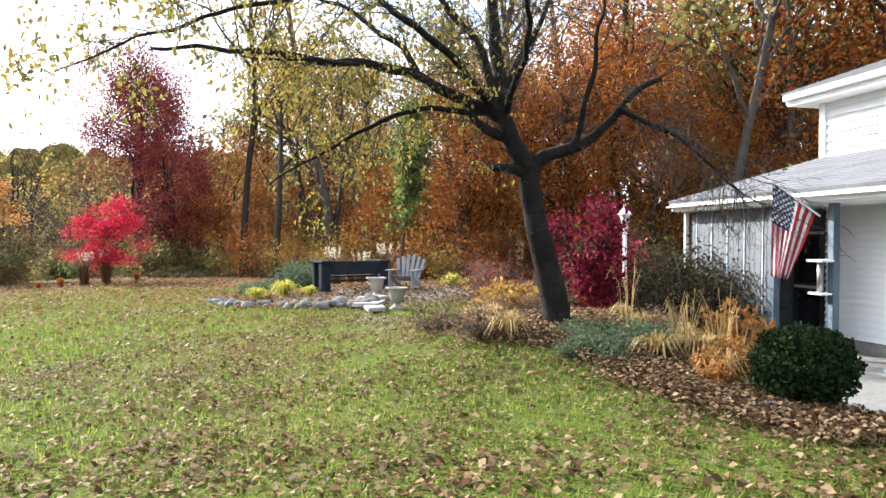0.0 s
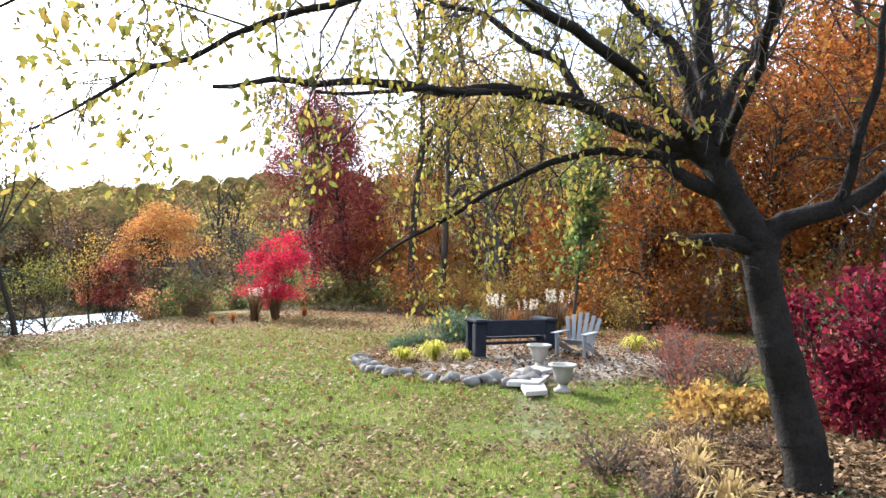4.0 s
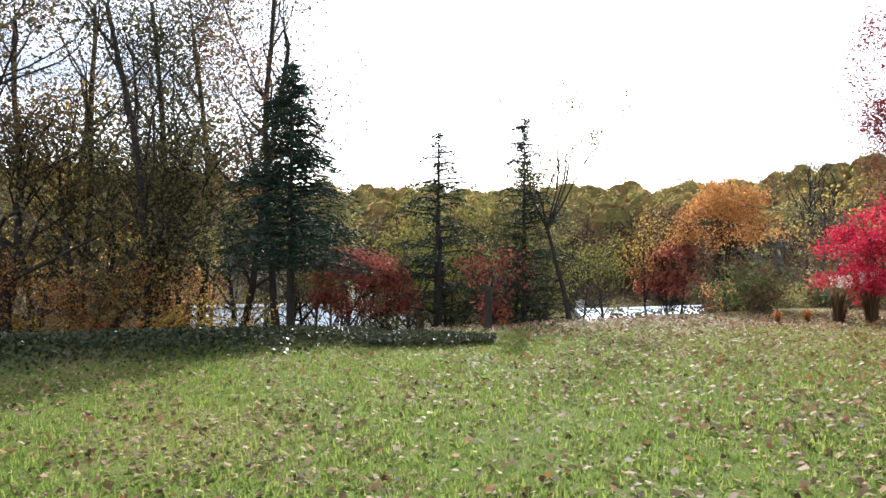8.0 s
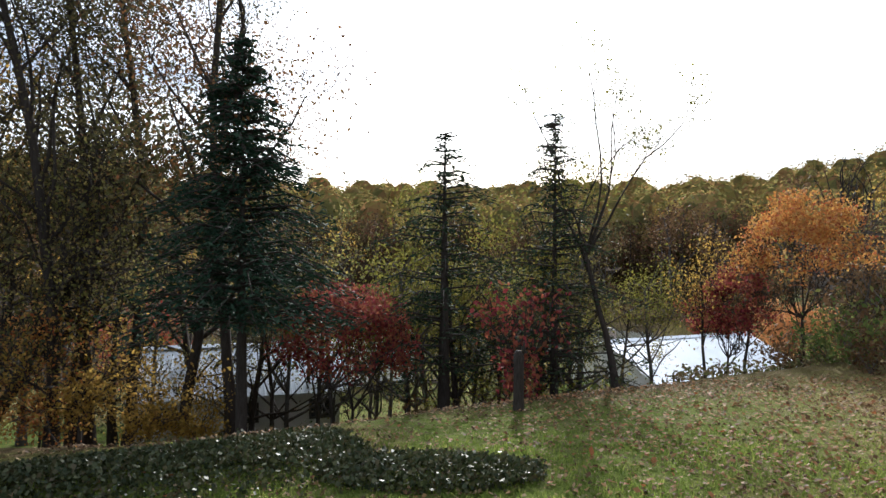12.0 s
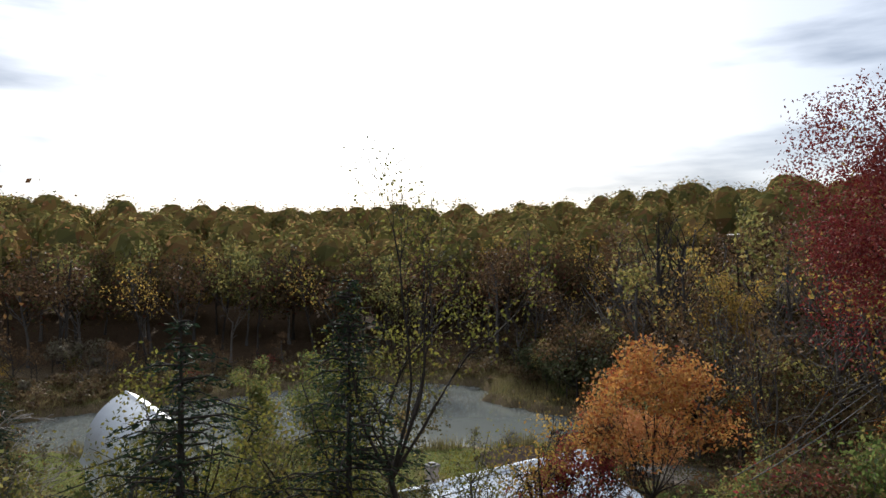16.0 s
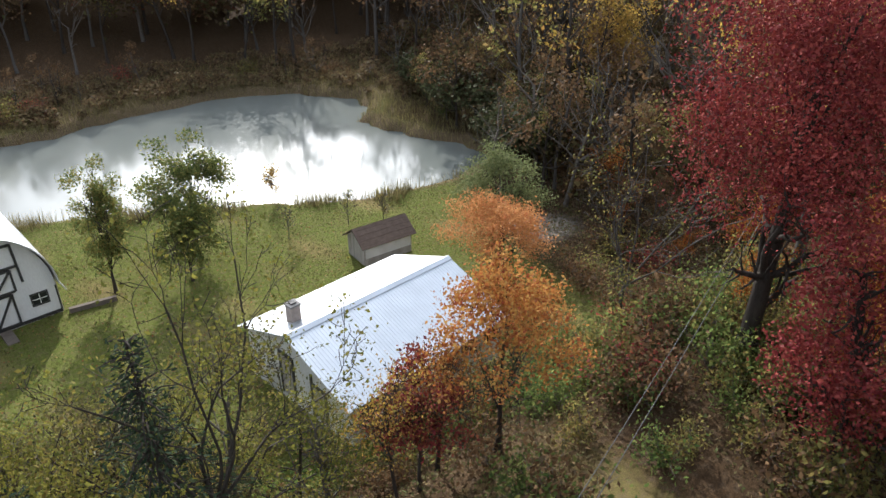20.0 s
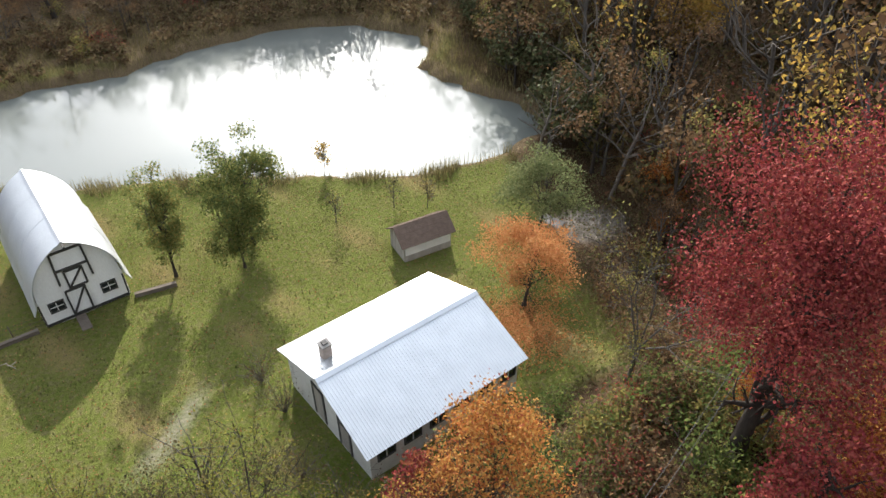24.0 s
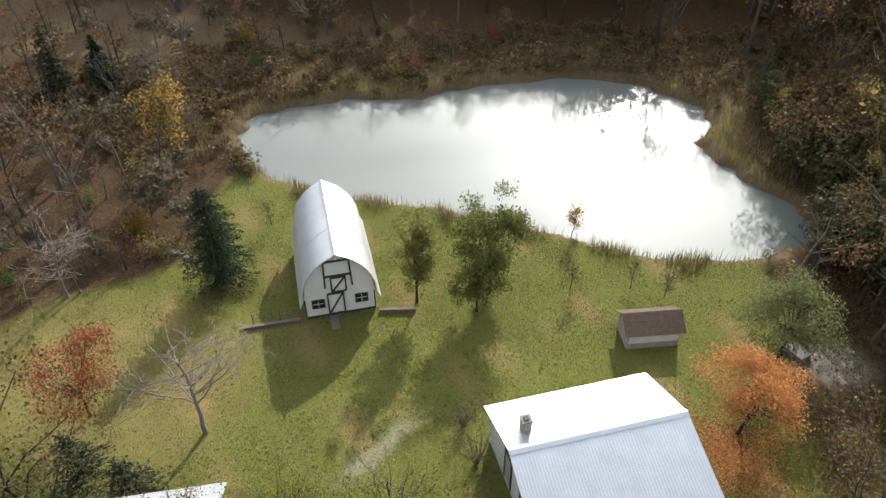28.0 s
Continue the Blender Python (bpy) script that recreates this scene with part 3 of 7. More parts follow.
def ground_material():
    m, n, l, p = nodes_of("ground")
    co = n.new("ShaderNodeTexCoord")

    def noise_at(scale, detail=5):
        t = n.new("ShaderNodeTexNoise")
        t.inputs["Scale"].default_value, t.inputs["Detail"].default_value = scale, detail
        l.new(co.outputs["Object"], t.inputs[0])
        return t.outputs[0]

    def ramp_of(value, *stops):
        r = n.new("ShaderNodeValToRGB")
        el = r.color_ramp.elements
        while len(el) < len(stops):
            el.new(0.5)
        for i, (at, c) in enumerate(stops):
            el[i].position, el[i].color = at, (*c, 1)
        l.new(value, r.inputs[0])
        return r.outputs[0]

    def blend(mask, a, b):
        x = n.new("ShaderNodeMix")
        x.data_type = "RGBA"
        l.new(mask, x.inputs[0])
        l.new(a, x.inputs[6])
        l.new(b, x.inputs[7])
        return x.outputs[2]

    def rough_mask(name, amount=0.9):
        at = n.new("ShaderNodeAttribute")
        at.attribute_name = name
        s = n.new("ShaderNodeMath")
        s.operation, s.use_clamp = "MULTIPLY_ADD", True
        t = n.new("ShaderNodeMath")
        t.operation = "MULTIPLY_ADD"
        t.inputs[1].default_value, t.inputs[2].default_value = amount, -amount / 2
        l.new(noise_at(3.5, 6), t.inputs[0])
        l.new(at.outputs["Fac"], s.inputs[0])
        s.inputs[1].default_value = 1.15
        l.new(t.outputs[0], s.inputs[2])
        return s.outputs[0]

    fine, mid, big = noise_at(38, 6), noise_at(6, 6), noise_at(0.5, 4)
    grass = blend(big, ramp_of(fine, (0.32, (0.028, 0.046, 0.009)), (0.5, (0.085, 0.122, 0.018)), (0.72, (0.185, 0.205, 0.042))),
                  ramp_of(mid, (0.3, (0.05, 0.072, 0.014)), (0.7, (0.13, 0.15, 0.032))))
    dry = ramp_of(fine, (0.3, (0.11, 0.09, 0.035)), (0.6, (0.24, 0.19, 0.075)), (0.75, (0.32, 0.25, 0.12)))
    litter = ramp_of(fine, (0.3, (0.022, 0.015, 0.01)), (0.5, (0.06, 0.038, 0.021)), (0.72, (0.14, 0.088, 0.046)))
    marsh = ramp_of(fine, (0.3, (0.05, 0.038, 0.024)), (0.55, (0.16, 0.115, 0.065)), (0.75, (0.29, 0.22, 0.12)))
    earth = ramp_of(mid, (0.3, (0.2, 0.175, 0.145)), (0.7, (0.36, 0.33, 0.29)))
    c = blend(rough_mask("dry"), grass, dry)
    c = blend(rough_mask("wood"), c, litter)
    c = blend(rough_mask("marsh"), c, marsh)
    c = blend(rough_mask("earth", 0.35), c, earth)
    l.new(c, p.inputs["Base Color"])
    p.inputs["Roughness"].default_value = 0.97
    p.inputs["Specular IOR Level"].default_value = 0.03
    b = n.new("ShaderNodeBump")
    b.inputs["Strength"].default_value, b.inputs["Distance"].default_value = 0.9, 0.06
    l.new(fine, b.inputs["Height"])
    l.new(b.outputs[0], p.inputs["Normal"])
    return m


ground_me = fast_mesh("ground", verts, faces, ground_material())
for key, vals in zip(("wood", "marsh", "earth", "dry"), cover(mx_.ravel(), my_.ravel())):
    ground_me.attributes.new(key, "FLOAT", "POINT").data.foreach_set("value", vals.astype("f"))
ground_me.polygons.foreach_set("use_smooth", np.ones(len(ground_me.polygons), bool))
tagged(new("ground", ground_me), "rolling lawn strewn with leaves, falling to a valley", "ground", kind="structure")

# ---- the pond ----
def water_material():
    m, n, l, p = nodes_of("pond_water")
    p.inputs["Base Color"].default_value = (0.15, 0.16, 0.145, 1)
    p.inputs["Roughness"].default_value = 0.07
    p.inputs["IOR"].default_value = 1.45
    p.inputs["Specular IOR Level"].default_value = 0.75
    co = n.new("ShaderNodeTexCoord")
    t = n.new("ShaderNodeTexNoise")
    t.inputs["Scale"].default_value, t.inputs["Detail"].default_value = 2.2, 3
    l.new(co.outputs["Object"], t.inputs[0])
    b = n.new("ShaderNodeBump")
    b.inputs["Strength"].default_value, b.inputs["Distance"].default_value = 0.10, 0.03
    l.new(t.outputs[0], b.inputs["Height"])
    l.new(b.outputs[0], p.inputs["Normal"])
    return m


wv = [(3 + 33 * math.cos(a), 88.5 + 21 * math.sin(a), WATER) for a in np.linspace(0, math.tau, 96, endpoint=False)]
water_bm = bmesh.new()
water_bm.faces.new([water_bm.verts.new(v) for v in wv])
water_me = bpy.data.meshes.new("water")
water_bm.to_mesh(water_me)
water_bm.free()
water_me.materials.append(water_material())
tagged(new("water", water_me), "still grey pond mirroring the bright sky", "pond", kind="structure")

# ---- buildings of the valley ----
WHITE = surface("white_boards", (0.62, 0.61, 0.59), (0.8, 0.8, 0.78), 1.2, 0.7, 0.25, fine=14, stretch=(1, 1, 0.3))
DARK_TRIM = surface("dark_trim", (0.02, 0.02, 0.02), (0.06, 0.055, 0.05), 6, 0.7, 0.2)
TIN = surface("galvanised_roof", (0.5, 0.53, 0.56), (0.66, 0.69, 0.72), 0.8, 0.38, 0.05, metal=0.75, fine=30)
TIN_DULL = surface("weathered_tin", (0.42, 0.43, 0.44), (0.6, 0.61, 0.62), 0.5, 0.5, 0.05, metal=0.55, fine=12, pieces=0.3)
GLASS_DARK = surface("window_glass", (0.012, 0.014, 0.016), (0.03, 0.034, 0.038), 2, 0.08, 0.0)
SHINGLE = surface("brown_shingle", (0.09, 0.065, 0.05), (0.19, 0.14, 0.11), 3, 0.95, 0.5, fine=40)
BOARD_GREY = surface("weathered_board", (0.2, 0.18, 0.16), (0.4, 0.37, 0.33), 3, 0.9, 0.5, fine=30, stretch=(1, 1, 0.15), pieces=0.25)
PLASTER = surface("pale_block_wall", (0.5, 0.49, 0.46), (0.7, 0.69, 0.66), 1.5, 0.9, 0.3, fine=20)
BRICK = surface("chimney_block", (0.25, 0.2, 0.17), (0.42, 0.36, 0.31), 5, 0.9, 0.5)
CONCRETE = surface("concrete", (0.13, 0.125, 0.118), (0.27, 0.258, 0.242), 0.9, 0.9, 0.25, fine=18)
TIMBER = surface("old_timber", (0.09, 0.07, 0.055), (0.2, 0.17, 0.14), 4, 0.9, 0.5, stretch=(0.2, 1, 1))


def window_parts(parent, at, w, h, rows, material_frame, m=None):
    """A window: frame, dark panes, bars. It lies in the plane y = 0 and looks to -y."""
    win = new("window")
    win.parent = parent
    win.matrix_basis = at
    fr = bmesh.new()
    for x0, z0, x1, z1 in ((-w / 2 - 0.09, -0.09, -w / 2, h + 0.09), (w / 2, -0.09, w / 2 + 0.09, h + 0.09), (-w / 2, -0.09, w / 2, 0), (-w / 2, h, w / 2, h + 0.09)):
        box(fr, x0, -0.05, z0, x1, 0.02, z1)
    part("frame", fr, win, "dark painted window frame", material=material_frame)
    step = h / rows
    for i in range(rows):
        part("pane", block(-w / 2, -0.012, i * step, w / 2, 0.0, (i + 1) * step), win, material=GLASS_DARK)
    bars = bmesh.new()
    box(bars, -0.02, -0.035, 0, 0.02, -0.014, h)
    for i in range(1, rows):
        box(bars, -w / 2, -0.034, i * step - 0.02, w / 2, -0.0145, i * step + 0.02)
    part("glazing_bars", bars, win, "white glazing bars", material=WHITE)
    return win


def ribbed_sheet(width, length, pitch=0.17, depth=0.014, thick=0.03):
    """A ribbed roof sheet: width along x, length along y, ribs run along y."""
    n = max(2, int(width / pitch))
    prof = []
    for i in range(n):
        x = width * i / n
        p = width / n
        prof += [(x, 0), (x + p * 0.62, 0), (x + p * 0.72, depth), (x + p * 0.9, depth)]
    prof.append((width, 0))
    prof += [(x, z - thick) for x, z in prof[::-1]]
    bm = bmesh.new()
    a = [bm.verts.new((x, 0, z)) for x, z in prof]
    b = [bm.verts.new((x, length, z)) for x, z in prof]
    k = len(a)
    for i in range(k):
        j = (i + 1) % k
        bm.faces.new((a[i], a[j], b[j], b[i]))
    h = k // 2
    for ring, flip in ((a, True), (b, False)):
        for i in range(h - 1):
            q = [ring[i], ring[i + 1], ring[k - 2 - i], ring[k - 1 - i]]
            bm.faces.new(q[::-1] if flip else q)
    bmesh.ops.recalc_face_normals(bm, faces=bm.faces[:])
    return bm


def long_barn(at, turn, length, width, eave, rise, label, windows=6, chimney=True, over=0.35):
    """A low gabled building with a ribbed metal roof. x runs along it, the near side faces -y."""
    ob = thing("outbuilding", pose(*at, 0, 0, turn), label, "farm building")
    hl, hw = length / 2 - over, width / 2 - over
    gable = [(-hw, -0.6), (hw, -0.6), (hw, eave), (0, eave + rise * hw / (width / 2)), (-hw, eave)]
    for sx in (-1, 1):
        bm = extrude(gable, 0.16, -0.08)
        part("gable_wall", bm, ob, m=pose(sx * (hl - 0.08), 0, 0, 0, 0, 90), material=PLASTER)
    for sy in (-1, 1):
        part("side_wall", block(-hl + 0.16, -0.08, -0.6, hl - 0.16, 0.08, eave - 0.02), ob, m=pose(0, sy * (hw - 0.08), 0), material=PLASTER)
    slope = math.atan2(rise, width / 2)
    ln = math.hypot(rise, width / 2)
    z_eave = eave - over * math.tan(slope) + 0.05
    for sy in (-1, 1):
        sheet = ribbed_sheet(length, ln)
        m = Matrix.Translation((-length / 2, -width / 2, z_eave)) @ pose(0, 0, 0, math.degrees(slope))
        if sy == 1:
            m = pose(0, 0, 0, 0, 0, 180) @ m
        part("roof_slope", sheet, ob, "ribbed galvanised metal roof", m=m, material=TIN)
    part("ridge_cap", extrude([(-0.22, -0.09), (0, 0.03), (0.22, -0.09), (0.2, -0.11), (0, 0.0), (-0.2, -0.11)], length, -length / 2), ob, m=pose(0, 0, z_eave + rise + 0.05, 0, 0, 90), material=TIN)
    for i in range(windows):
        x = -hl + 0.9 + i * (2 * hl - 1.6) / max(1, windows - 1)
        window_parts(ob, pose(x, -hw - 0.005, eave - 1.15), 0.85, 0.6, 1, DARK_TRIM)
    for k, (y, z0, z1) in enumerate(((-2.2, 0, 1.7), (-1.2, 0, 2.3), (0.2, 0, 2.4), (1.2, 0, 2.2))):
        part("door_post", block(-hl - 0.06, y - 0.07, z0, -hl + 0.0, y + 0.07, z1), ob, "dark timber door frame", material=DARK_TRIM)
    for y0, y1, z in ((-2.27, -1.13, 1.75), (0.13, 1.27, 2.25)):
        part("door_lintel", block(-hl - 0.065, y0, z, -hl + 0.0, y1, z + 0.14), ob, material=DARK_TRIM)
    for y0, y1, z in ((-2.13, -1.27, 1.7), (0.27, 1.13, 2.2)):
        part("door", block(-hl - 0.03, y0, 0.02, -hl + 0.0, y1, z), ob, "grey boarded door", material=BOARD_GREY)
    if chimney:
        bm = block(-0.24, -0.24, -0.8, 0.24, 0.24, 0.85)
        ch = part("chimney", bm, ob, "grey block chimney", m=pose(-hl + 1.05, 1.4, eave + rise * 0.62), material=BRICK)
        part("chimney_cap", block(-0.28, -0.28, 0.85, 0.28, 0.28, 0.93), ch, material=CONCRETE)
        part("flue", block(-0.13, -0.13, 0.931, 0.13, 0.13, 1.0), ch, material=DARK_TRIM)
    return ob


BT = math.degrees(math.atan2(0.434, 0.90))
long_barn((13.9, 51.3, -5.95), BT, 9.9, 8.5, 2.35, 1.55, "low white outbuilding with a shining ribbed metal roof")
long_barn((-6.9, 41.2, -5.5), 21, 8.2, 5.6, 2.65, 1.6, "low shed with a shining ribbed metal roof behind trees", windows=3, chimney=False)


def gothic(half, eave, top, n=9):
    """The half-profile of a pointed arch, from eave to peak: (x, z)."""
    r = (half * half + (top - eave) ** 2) / (2 * half)
    end = math.acos((r - half) / r)
    return [(half - r + r * math.cos(end * i / n), eave + r * math.sin(end * i / n)) for i in range(n + 1)]


def gothic_barn(at, turn, width, length, eave, top):
    ob = thing("gothic_barn", pose(*at, 0, 0, turn), "white gothic-arched barn with a pale metal roof, by a pond", "barn")
    half = width / 2
    prof = gothic(half, eave, top)
    for y, nm in ((0, "front_wall"), (length - 0.16, "back_wall")):
        ring = [(-half, -0.5), (half, -0.5)] + prof + [(-x, z) for x, z in prof[::-1][1:]]
        part(nm, extrude(ring, 0.16, y), ob, material=WHITE)
    for s in (-1, 1):
        part("side_wall", block(s * half - 0.08, 0.16, -0.5, s * half + 0.08, length - 0.16, eave + 0.05), ob, material=WHITE)
    outer = [(half + 0.4, eave - 0.42), (half + 0.27, eave - 0.14)] + gothic(half + 0.14, eave + 0.16, top + 0.14)
    inner = [(half + 0.35, eave - 0.44), (half + 0.22, eave - 0.16)] + gothic(half + 0.08, eave + 0.12, top + 0.08)
    for s in (-1, 1):
        for y0, y1, lift in ((-0.5, length * 0.3, 0.0), (length * 0.3, length * 0.62, 0.012), (length * 0.62, length + 0.25, 0.0)):
            bm = bmesh.new()
            n = len(outer)
            (a, b), (c, d) = [([bm.verts.new((s * (x + lift), y, z + lift)) for x, z in outer], [bm.verts.new((s * x, y, z)) for x, z in inner]) for y in (y0, y1)]
            for i in range(n - 1):
                bm.faces.new((a[i], a[i + 1], c[i + 1], c[i])).smooth = True
                bm.faces.new((b[i + 1], b[i], d[i], d[i + 1])).smooth = True
            for row in ((a, b), (c, d)):
                p, q = ([bm.verts.new(v.co) for v in side] for side in row)
                for i in range(n - 1):
                    bm.faces.new((p[i], q[i], q[i + 1], p[i + 1]))
            bm.faces.new([bm.verts.new(v.co) for v in (a[0], c[0], d[0], b[0])])
            bmesh.ops.recalc_face_normals(bm, faces=bm.faces[:])
            part("roof_panel", bm, ob, "pale curved metal roof", material=TIN_DULL)
    part("ridge_cap", extrude([(-0.16, -0.06), (0, 0.05), (0.16, -0.06)], length + 0.8, -0.5), ob, m=pose(0, 0, top + 0.16), material=TIN_DULL)
    # dark trim on the front
    part("sill_band", block(-half + 0.01, -0.03, 0, half - 0.01, -0.002, 0.2), ob, "dark band at the foot of the wall", material=DARK_TRIM)
    for s in (-1, 1):
        part("corner_board", block(s * half - 0.07, -0.034, 0.2, s * half + 0.02, -0.001, eave - 0.15), ob, material=DARK_TRIM)

    def braced_door(x0, z0, x1, z1, lean):
        d = part("barn_door", block(x0, -0.035, z0, x1, -0.001, z1), ob, "white door with dark braces", material=WHITE)
        fr = bmesh.new()
        w = 0.11
        for p, q in (((x0, z0), (x0, z1)), ((x1, z0), (x1, z1)), ((x0, z0), (x1, z0)), ((x0, z1), (x1, z1)), ((x0, z0), (x1, z1)) if lean > 0 else ((x1, z0), (x0, z1))):
            bar(fr, (p[0], -0.055, p[1]), (q[0], -0.055, q[1]), w, w)
        part("brace", fr, d, "dark door braces", material=DARK_TRIM)

    braced_door(-0.85, 0.22, 0.25, 2.05, 1)
    braced_door(-0.5, 2.2, 0.5, 3.45, 1)
    hood = bmesh.new()
    for p, q in (((-0.95, 2.6), (-0.86, 4.9)), ((0.95, 2.6), (0.86, 4.9)), ((-0.86, 4.9), (0.86, 4.9)), ((-0.9, 3.62), (0.9, 3.62))):
        bar(hood, (p[0], -0.05, p[1]), (q[0], -0.05, q[1]), 0.12, 0.12)
    part("loft_frame", hood, ob, "dark loft door frame", material=DARK_TRIM)
    part("hay_hook", bar(bmesh.new(), (0, -1.0, top + 0.06), (0, 0.3, top + 0.06), 0.1, 0.12), ob, material=DARK_TRIM)
    window_parts(ob, pose(-1.55, -0.005, 0.95), 0.75, 0.62, 2, DARK_TRIM)
    window_parts(ob, pose(1.5, -0.005, 0.95), 0.75, 0.62, 2, DARK_TRIM)
    part("threshold", block(-0.9, -1.6, -0.1, -0.3, -0.05, 0.06, 0.02), ob, "grey plank ramp", material=TIMBER)
    return ob


gothic_barn((-3.98, 62.04, -7.12), 25, 4.9, 8.6, 1.9, 5.6)

tim = thing("timber_edging", pose(0, 0, 0), "old timber retaining edge along the grass", "edging")
for a, b in (((-10.2, 58.9), (-6.6, 60.6)), ((-1.4, 62.75), (1.1, 63.3))):
    part("beam", bar(bmesh.new(), (*a, gz(*a) + 0.12), (*b, gz(*b) + 0.12), 0.25, 0.34), tim, material=TIMBER)


def shed(at, turn):
    ob = thing("garden_shed", pose(*at, 0, 0, turn), "small grey board shed with a brown shingled roof", "shed")
    w, l, e, r = 1.05, 1.75, 1.45, 0.75
    for s in (-1, 1):
        bm = extrude([(-w, -0.3), (w, -0.3), (w, e), (0, e + r), (-w, e)], 0.08, -0.04)
        part("gable_wall", bm, ob, m=pose(s * l, 0, 0, 0, 0, 90), material=BOARD_GREY)
        part("side_wall", block(-l + 0.04, s * w - 0.04, -0.3, l - 0.04, s * w + 0.04, e - 0.02), ob, "pale painted side wall", material=PLASTER)
    n = 9
    for i in range(n):
        y = -w + 0.04 + i * (2 * w - 0.08) / n
        part("board", block(-l - 0.065, y + 0.008, 0.0, -l - 0.041, y + (2 * w - 0.08) / n - 0.008, e + r * (1 - abs(y + 0.11) / w) - 0.12), ob, material=BOARD_GREY)
    slope, ln = math.atan2(r, w), math.hypot(r, w) + 0.3
    for s in (-1, 1):
        rows = 8
        m = Matrix.Translation((0, -w - 0.25, e - 0.18 + 0.05)) @ pose(0, 0, 0, math.degrees(slope))
        m = (pose(0, 0, 0, 0, 0, 180) @ m) if s > 0 else m
        for k in range(rows):
            part("shingle_course", block(-l - 0.3, k * ln / rows, -0.02, l + 0.3, (k + 1) * ln / rows - 0.004, 0.03 + 0.014 * (k % 2)), ob, m=m, material=SHINGLE)
    part("base_skirt", block(-l, -w - 0.07, -0.3, l, -w - 0.041, 0.5), ob, "grey base boards", material=BOARD_GREY)
    return ob


shed((17.3, 64.0, gz(17.3, 64.0)), 17)
slab = part("picnic_slab", block(-0.9, -0.45, 0.0, 0.9, 0.45, 0.42, 0.03), None, material=CONCRETE)
slab.name = "concrete_slab"
slab.matrix_basis = pose(26.9, 64.3, gz(26.9, 64.3) - 0.04, 4, 0, -50)
tagged(slab, "pale concrete slab lying on the pond bank", "slab")

# ---- trees: the woods all round ----
def hash_seed(word):
    return sum(ord(c) * (i + 3) for i, c in enumerate(word))

TALL = dict(BROAD, pieces=(9, 5, 4, 2), bare=(0.42, 0.2, 0.1, 0), forks=(2, 2, 2, 0), spread=(0.7, 0.7, 0.8, 0), ratio=(0.36, 0.5, 0.5, 0), clear=0.3)
WIDE = dict(BROAD, bare=(0.2, 0.1, 0.1, 0), ratio=(0.56, 0.5, 0.5, 0), spread=(0.95, 0.8, 0.8, 0), clear=0.15)
SPARSE = dict(BROAD, pieces=(8, 6, 5, 3), forks=(3, 2, 2, 0), chance=(1, 0.8, 0.8, 0), clear=0.2, thin=0.008)

WOODS = {}
for key, leaf, leaves, size, spread, P, count in (
    ("rust", L_RUST, 3600, 0.135, 0.65, TALL, 3), ("gold", L_GOLD, 1900, 0.12, 0.6, TALL, 3), ("olive", L_OLIVE, 2000, 0.18, 0.55, TALL, 2),
    ("brown", L_BROWN, 1700, 0.16, 0.55, TALL, 2), ("bare", None, 0, 0, 0, dict(SPARSE, thin=0.018), 3), ("sparse", L_GOLD, 1000, 0.13, 0.5, TALL, 2), ("under", L_GOLD, 2300, 0.2, 0.6, WIDE, 2), ("rustlow", L_RUST, 2700, 0.2, 0.6, WIDE, 2),
    ("brush", L_BROWN, 1400, 0.19, 0.55, WIDE, 2), ("thin", L_OLIVE, 800, 0.14, 0.45, WIDE, 2), ("lime", L_LIME, 2800, 0.13, 0.5, WIDE, 2), ("dusk", L_DUSKY, 3000, 0.13, 0.55, WIDE, 2)):
    for k in range(count):
        WOODS.setdefault(key, []).append(broad_meshes(hash_seed(key) + k, 10.0, 0.16, leaf, leaves, size, P, spread, sides=4, most=340 if key == "bare" else 170, bark=TWIG if key == "bare" and k else BARK if k % 2 else BARK_GREY))

SAY = {"rust": "tall woodland tree in rust-orange autumn leaf", "gold": "tall woodland tree with thinning gold leaves", "olive": "woodland tree in dull olive and yellow leaf",
       "brown": "woodland tree with dry brown leaves", "bare": "bare grey woodland tree", "sparse": "slender woodland tree with a few last yellow leaves", "under": "low understorey tree in yellow leaf", "rustlow": "low spreading beech in rust-orange leaf", "lime": "slender tree with thin yellow-green leaves on the slope", "thin": "sparse olive-leaved tree on the slope", "dusk": "dusky olive-brown tree of the slope thicket", "brush": "low tangled thicket tree in dry brown leaf"}


def wood_tree(rng, x, y, key, height, group):
    meshes = WOODS[key][rng.integers(len(WOODS[key]))]
    return place_tree("tree", (x, y, gz(x, y)), meshes, SAY[key], "tree", group, rng.uniform(0, 360), height / 10.0, rng.normal(0, 1.5))


def plant(seed, count, region, keys, low, high, group, clear=2.2, keep=None):
    rng = np.random.default_rng(seed)
    x0, x1, y0, y1 = region
    done, tries = [], 0
    while len(done) < count and tries < count * 40:
        tries += 1
        x, y = rng.uniform(x0, x1), rng.uniform(y0, y1)
        if keep and not keep(x, y):
            continue
        if any((x - a) ** 2 + (y - b) ** 2 < clear**2 for a, b in done):
            continue
        done.append((x, y))
        wood_tree(rng, x, y, keys[rng.integers(len(keys))], rng.uniform(low, high), group)


